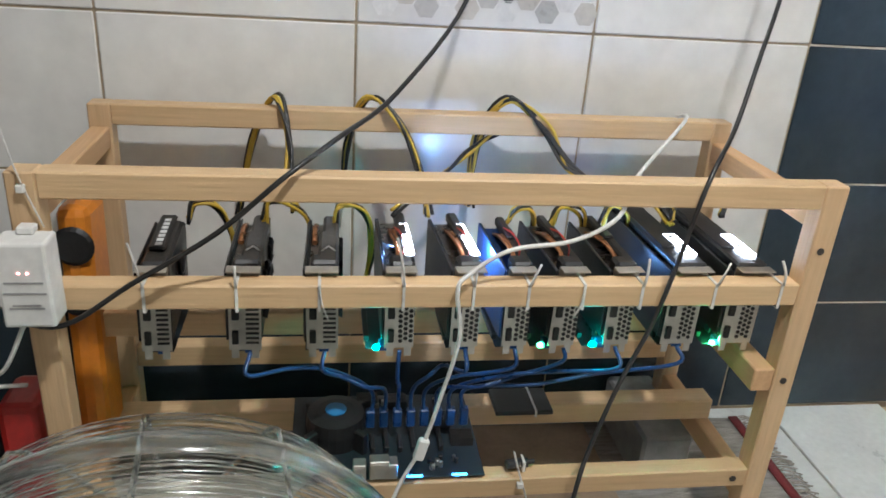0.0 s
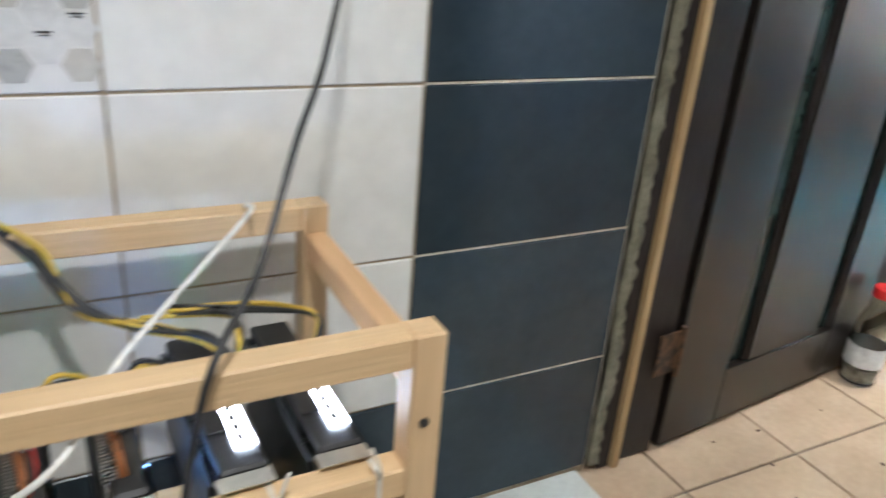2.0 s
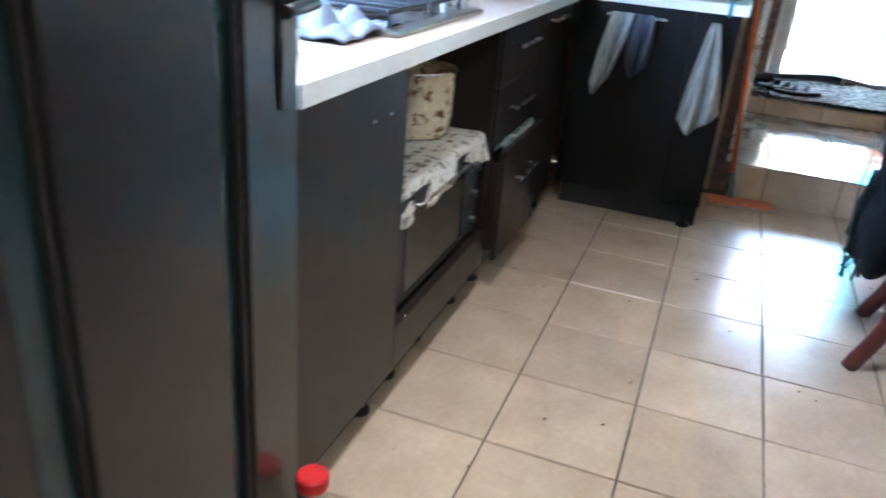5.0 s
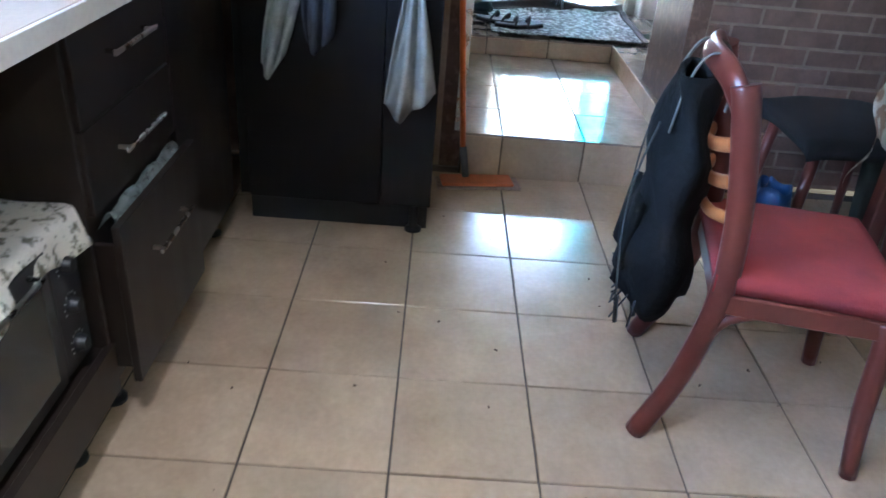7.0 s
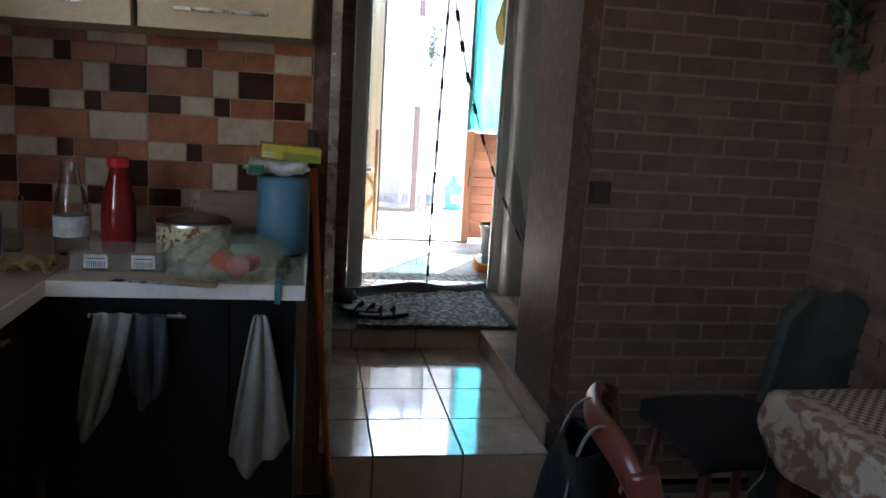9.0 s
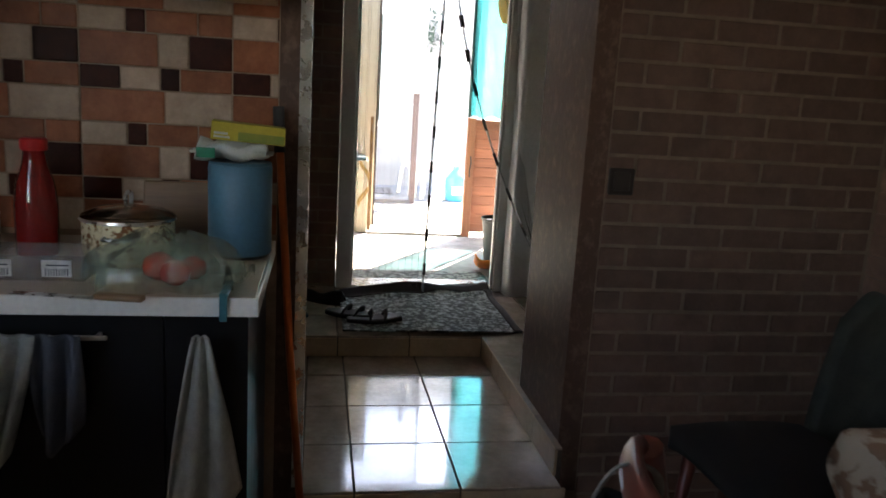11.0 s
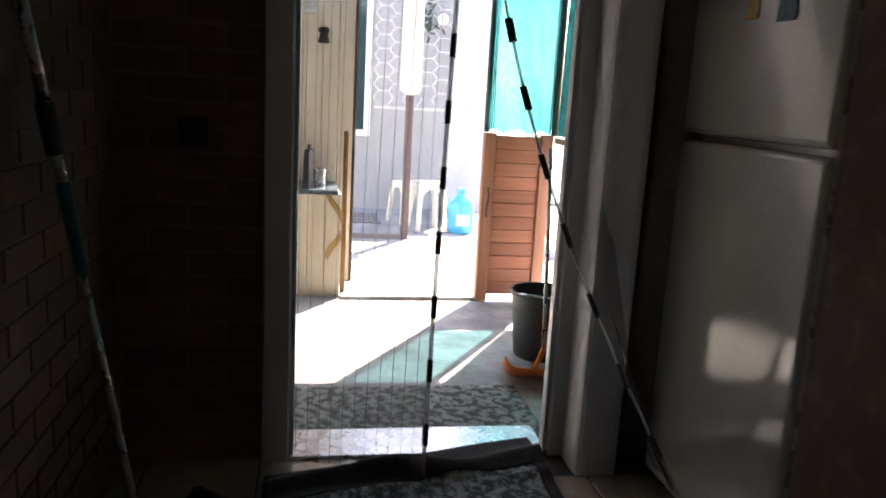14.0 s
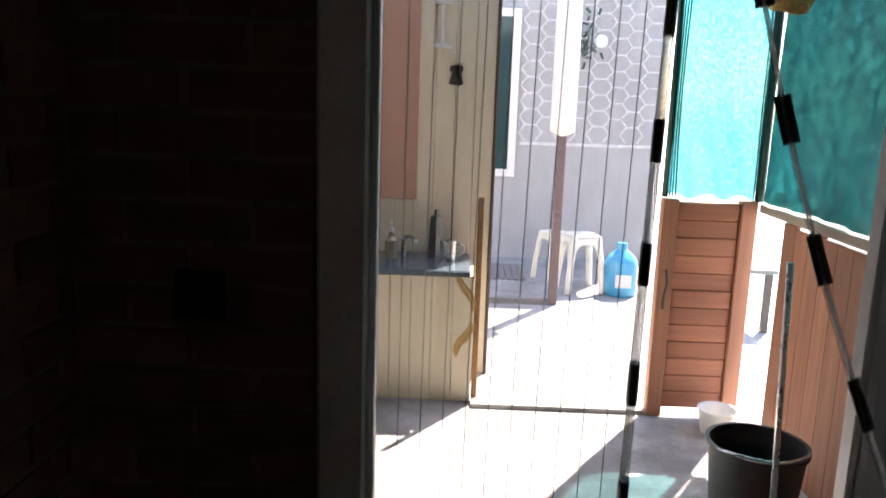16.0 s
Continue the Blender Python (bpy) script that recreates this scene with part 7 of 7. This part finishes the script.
bench = thing("garden_bench", (6.9, -3.1, 0.1905), "grey metal bench beyond the gate", "bench")
bm = BM()
box(bm, -0.45, 0.45, -0.18, 0.18, 0.40, 0.43, 0.005)
part("seat", bm, mat("grey_green_paint", (0.16, 0.20, 0.19), None, 20, 0.6), bench)
for x in (-0.4, 0.4):
    for y in (-0.14, 0.14):
        bm = BM()
        box(bm, x - 0.02, x + 0.02, y - 0.02, y + 0.02, 0, 0.40)
        part("leg", bm, DARK_METAL, bench)
lf = thing("hanging_plant", (8.60, -2.20, 2.18), "small hanging plant with grey-green leaves", "plant")
bm = BM()
for k in range(90):
    c_ = Vector((random.uniform(-0.08, 0.06), random.gauss(0, 0.08), random.gauss(0, 0.14)))
    box(bm, -0.03, 0.03, -0.012, 0.012, -0.001, 0.001, 0, Matrix.Translation(c_) @ Euler((random.uniform(0, 6), random.uniform(0, 6), random.uniform(0, 6))).to_matrix().to_4x4())
part("leaves", bm, mat("grey_green_leaf", (0.06, 0.11, 0.08), (0.03, 0.06, 0.045), 30, 0.6), lf, kind="stuff")
clk = thing("wall_clock", (8.70, -2.42, 2.20), "small white round wall clock", "clock")
bm = BM()
lathe(bm, [(0.06, 0), (0.06, 0.02), (0.05, 0.025)], 22, pose(0, 0, 0, 0, -90))
part("case", bm, WHITE_PLASTIC, clk)

nb = thing("net_bag", (4.05, -2.19, 1.93), "yellow net bag hanging from the porch roof", "net bag")
NET_YELLOW = mat("yellow_netting", (0.62, 0.44, 0.10), (0.34, 0.22, 0.05), 60, 0.8, bump=0.8, bscale=200, contrast=0.2)
bm = BM()
sheet(bm, lambda u, v: ((0.03 + 0.055 * math.sin(math.pi * (0.15 + 0.8 * v))) * math.cos(6.2832 * u) * (1 + 0.14 * math.sin(19 * u + 5 * v)), (0.03 + 0.06 * math.sin(math.pi * (0.15 + 0.8 * v))) * math.sin(6.2832 * u) * (1 + 0.14 * math.sin(25 * u + 8 * v)), 0.34 * v + 0.012 * math.sin(12.566 * u) * (1 - v)), 36, 16, 0.003)
part("netting", bm, NET_YELLOW, nb)
bm = BM()
sweep(bm, [(0, 0, 0.32), (0.006, 0.004, 0.45), (0, 0, 0.618)], 0.006, 6, 4)
part("cord", bm, NET_YELLOW, nb)
hp = thing("hanging_plant", (0.60, -2.58, 1.66), "dark green plant hanging on the brick wall corner", "plant")
bm = BM()
sweep(bm, [(0.16, 0, 0.40), (0.06, 0.01, 0.33), (0.0, 0.0, 0.18), (0.01, 0.0, 0.02)], 0.004, 6, 5)
part("stem", bm, mat("green_stem", (0.04, 0.06, 0.02), None, 30, 0.7), hp)
bm = BM()
for k in range(70):
    c_ = Vector((random.gauss(0, 0.035), random.gauss(0, 0.035), random.uniform(0.0, 0.36)))
    m_ = Matrix.Translation(c_) @ Euler((random.uniform(0, 6), random.uniform(0, 6), random.uniform(0, 6))).to_matrix().to_4x4()
    q = [bm.verts.new(m_ @ Vector(p)) for p in ((-0.04, 0, 0), (-0.012, 0.013, 0.004), (0.016, 0.012, 0.004), (0.04, 0, 0), (0.016, -0.012, 0.004), (-0.012, -0.013, 0.004))]
    bm.faces.new(q)
part("leaves", bm, mat("dark_leaf", (0.035, 0.075, 0.025), (0.02, 0.045, 0.015), 30, 0.5), hp, kind="stuff")
cr = thing("floor_crumbs", (0, 0, 0), "scattered crumbs and grit on the kitchen floor", "crumbs", kind="stuff")
bm = BM()
for k in range(70):
    x, y, r = random.uniform(-2.9, 0.5), random.uniform(-1.9, -0.12), random.uniform(0.0015, 0.0045)
    box(bm, -r, r, -0.6 * r, 0.6 * r, 0, 0.7 * r, 0, pose(x, y, 0.0002, 0, 0, random.uniform(0, 180)))
part("grit", bm, mat("brown_grit", (0.10, 0.06, 0.04), None, 60, 0.9), cr, kind="stuff")

# ---- pieces of floors and walls ----
def grid_floor(parent, xs, ys, top, material, thick=0.010, gap=0.005):
    for x0, x1 in zip(xs, xs[1:]):
        for y0, y1 in zip(ys, ys[1:]):
            piece("tile", parent, (round(x1 - x0 - gap, 4), round(y1 - y0 - gap, 4), thick), ((x0 + x1) / 2, (y0 + y1) / 2, top - thick / 2 + random.uniform(-0.0006, 0.0)), material)


xs = [0.687, S, 0.0] + [-S * k for k in range(1, 10)] + [-3.19]
ys = [-2.75, -8 * S] + [-S * k for k in range(7, -2, -1)]
grid_floor(floor_kitchen, xs[::-1], ys, 0.0, TILE_BEIGE)
grid_floor(floor_rig, [-5.75, -5.49, -5.09, -4.69, -4.29, -3.89, -3.49, -3.19], [-2.75, -2.6, -2.2, -1.8, -1.4, -1.0, -0.6, -0.2], 0.015, TILE_PALE)
# treads and risers
grid_floor(steps, [0.672, 1.0, 1.333, 1.667, 1.915], [-1.655, -1.326, -0.993, -0.832], 0.181, TILE_STEP)
grid_floor(steps, [0.935, 1.333, 1.667, 1.915], [-0.832, -0.552], 0.181, TILE_STEP)
grid_floor(steps, [1.902, 2.235, 2.568, 2.828], [-1.645, -1.300, -0.967, -0.634, -0.552], 0.281, TILE_STEP)
grid_floor(steps, [1.30, 1.633, 1.966, 2.30, 2.65], [-2.80, -2.31, -1.978, -1.645], 0.282, TILE_STEP)
for y0, y1 in ((-1.672, -1.326), (-1.326, -0.993), (-0.993, -0.832)):
    piece("tile", steps, (0.012, round(y1 - y0 - 0.005, 4), 0.170), (0.679, (y0 + y1) / 2, 0.085), TILE_BEIGE)
for y0, y1 in ((-1.645, -1.300), (-1.300, -0.967), (-0.967, -0.552)):
    piece("tile", steps, (0.012, round(y1 - y0 - 0.005, 4), 0.088), (1.909, (y0 + y1) / 2, 0.226), TILE_BEIGE)
for x0, x1 in ((0.735, 1.0), (1.0, 1.333), (1.333, 1.667), (1.667, 1.902)):
    piece("tile", steps, (round(x1 - x0 - 0.005, 4), 0.011, 0.098), ((x0 + x1) / 2, -1.6495, 0.231), TILE_BEIGE)
for x0, x1 in ((0.735, 1.0), (1.0, 1.30)):
    piece("tile", steps, (round(x1 - x0 - 0.005, 4), 0.024, 0.010), ((x0 + x1) / 2, -1.658, 0.277), TILE_STEP)

# glazed wall of the rig room
cols = [-5.75, -5.732, -5.306, -4.880, -4.453, -4.027, -3.601]
rows = [0.016, 0.287, 0.563, 0.838, 1.113, 1.388, 1.663, 1.938, 2.213, 2.488]
for x0, x1 in zip(cols, cols[1:]):
    for k, (z0, z1) in enumerate(zip(rows, rows[1:])):
        piece("tile", wall_north, (round(x1 - x0 - 0.004, 4), 0.008, round(z1 - z0 - 0.004, 4)), ((x0 + x1) / 2, -0.196, (z0 + z1) / 2), TILE_NAVY if k == 0 else TILE_WHITE)
for z0, z1 in zip(rows, rows[1:]):
    piece("tile", wall_north, (0.430, 0.008, round(z1 - z0 - 0.004, 4)), (-3.384, -0.196, (z0 + z1) / 2), TILE_NAVY)
bm = BM()
box(bm, -3.599, -3.166, -0.1975, -0.1962, 0.016, 2.488)
part("pale_joints", bm, GROUT_PALE, wall_north)
HEXES = [mat("decor_white", (0.74, 0.73, 0.70), None, 8, 0.3), mat("decor_grey", (0.50, 0.49, 0.46), None, 8, 0.3), mat("decor_beige", (0.58, 0.55, 0.49), None, 8, 0.3)]
for i in range(11):
    for j in range(5):
        x, z = -4.405 + i * 0.0358, 0.872 + j * 0.0414 + (i % 2) * 0.0207
        if z > 1.088:
            continue
        bm = BM()
        lathe(bm, [(0.0222, 0), (0.0222, 0.0008)], 6, pose(x, -0.2003, z, 90) @ pose(0, 0, 0, 0, 0, 0))
        h = part("hexagon", bm, HEXES[(i * 2 + j * 3 + i * j) % 3], wall_north)
        if (i + 2 * j) % 3 == 0:
            bm = BM()
            box(bm, x - 0.009, x + 0.009, -0.2022, -0.2013, z + 0.016, z + 0.0178)
            box(bm, x - 0.006, x + 0.006, -0.2022, -0.2013, z + 0.0125, z + 0.0135)
            part("dash", bm, BLACK, h)

# mosaic behind the worktop
ROWS_M = {"a": (0.062, ((0, 0.30, MOS_B), (0.30, 0.43, MOS_C), (0.43, 0.77, MOS_A), (0.77, 1, MOS_A))),
          "A": (0.090, ((0, 0.51, MOS_A), (0.51, 0.71, MOS_B), (0.71, 1, MOS_C))),
          "b": (0.062, ((0, 0.26, MOS_C), (0.26, 0.52, MOS_B), (0.52, 0.65, MOS_C), (0.65, 1, MOS_A))),
          "B": (0.090, ((0, 0.55, MOS_A), (0.55, 1, MOS_B)))}
z = 1.657
for key in "BaAbBaAbBaAb":
    h, cells = ROWS_M[key]
    z0 = max(z - h, 0.946)
    for p in range(-1, 4):
        left = 0.583 - 0.4 * p
        for u0, u1, m_ in cells:
            y1, y0 = left - 0.4 * u0, left - 0.4 * u1
            if y1 <= -0.742 or y0 >= 0.60:
                continue
            y0, y1 = max(y0, -0.744), min(y1, 0.60)
            piece("mosaic_tile", wall_mosaic, (0.010, round(y1 - y0 - 0.004, 4), round(z - z0 - 0.004, 4)), (0.7555, (y0 + y1) / 2, (z + z0) / 2), m_)
    z -= h
    if z <= 0.965:
        break


# brick-shaped tiles
def brick_rows(a, b, z0, z1, length=0.215, height=0.072):
    z, k = z0, 0
    while z + height <= z1 + 1e-6:
        y = a - (length / 2 if k % 2 else 0)
        while y < b:
            p, q = max(y, a), min(y + length, b)
            if q - p > 0.03:
                yield p, q, z, z + height
            y += length
        z += height
        k += 1


for p, q, z0, z1 in brick_rows(-2.70, -1.745, 0.012, 2.50):
    piece("brick", wall_brick_east, (0.012, round(q - p - 0.011, 4), round(z1 - z0 - 0.011, 4)), (0.796 + random.uniform(-0.0015, 0.0015), (p + q) / 2, (z0 + z1) / 2), BRICK, 0.003)
bm = BM()
for p, q, z0, z1 in brick_rows(-1.25, 0.79, 0.012, 2.48):
    box(bm, p + 0.0055, q - 0.0055, -2.712, -2.70, z0 + 0.0055, z1 - 0.0055)
box(bm, -1.25, 0.79, -2.75, -2.712, 0.012, 2.48)
part("brick_facing", bm, BRICK_JOIN, wall_south, "brown brick-shaped facing", kind="stuff")
bm = BM()
for p, q, z0, z1 in brick_rows(0.95, 2.83, 0.17, 2.58):
    box(bm, p + 0.0055, q - 0.0055, -0.556, -0.549, z0 + 0.0055, z1 - 0.0055)
part("brick_facing", bm, BRICK_JOIN, wall_brick_north, "brick-shaped facing, lightened for the weak light here", kind="stuff")
bm = BM()
for p, q, z0, z1 in brick_rows(-0.97, -0.56, 0.29, 2.58):
    box(bm, 2.825, 2.831, p + 0.0055, q - 0.0055, z0 + 0.0055, z1 - 0.0055)
part("brick_facing", bm, BRICK_JOIN, wall_door, "brick-shaped facing, lightened for the weak light here", kind="stuff")
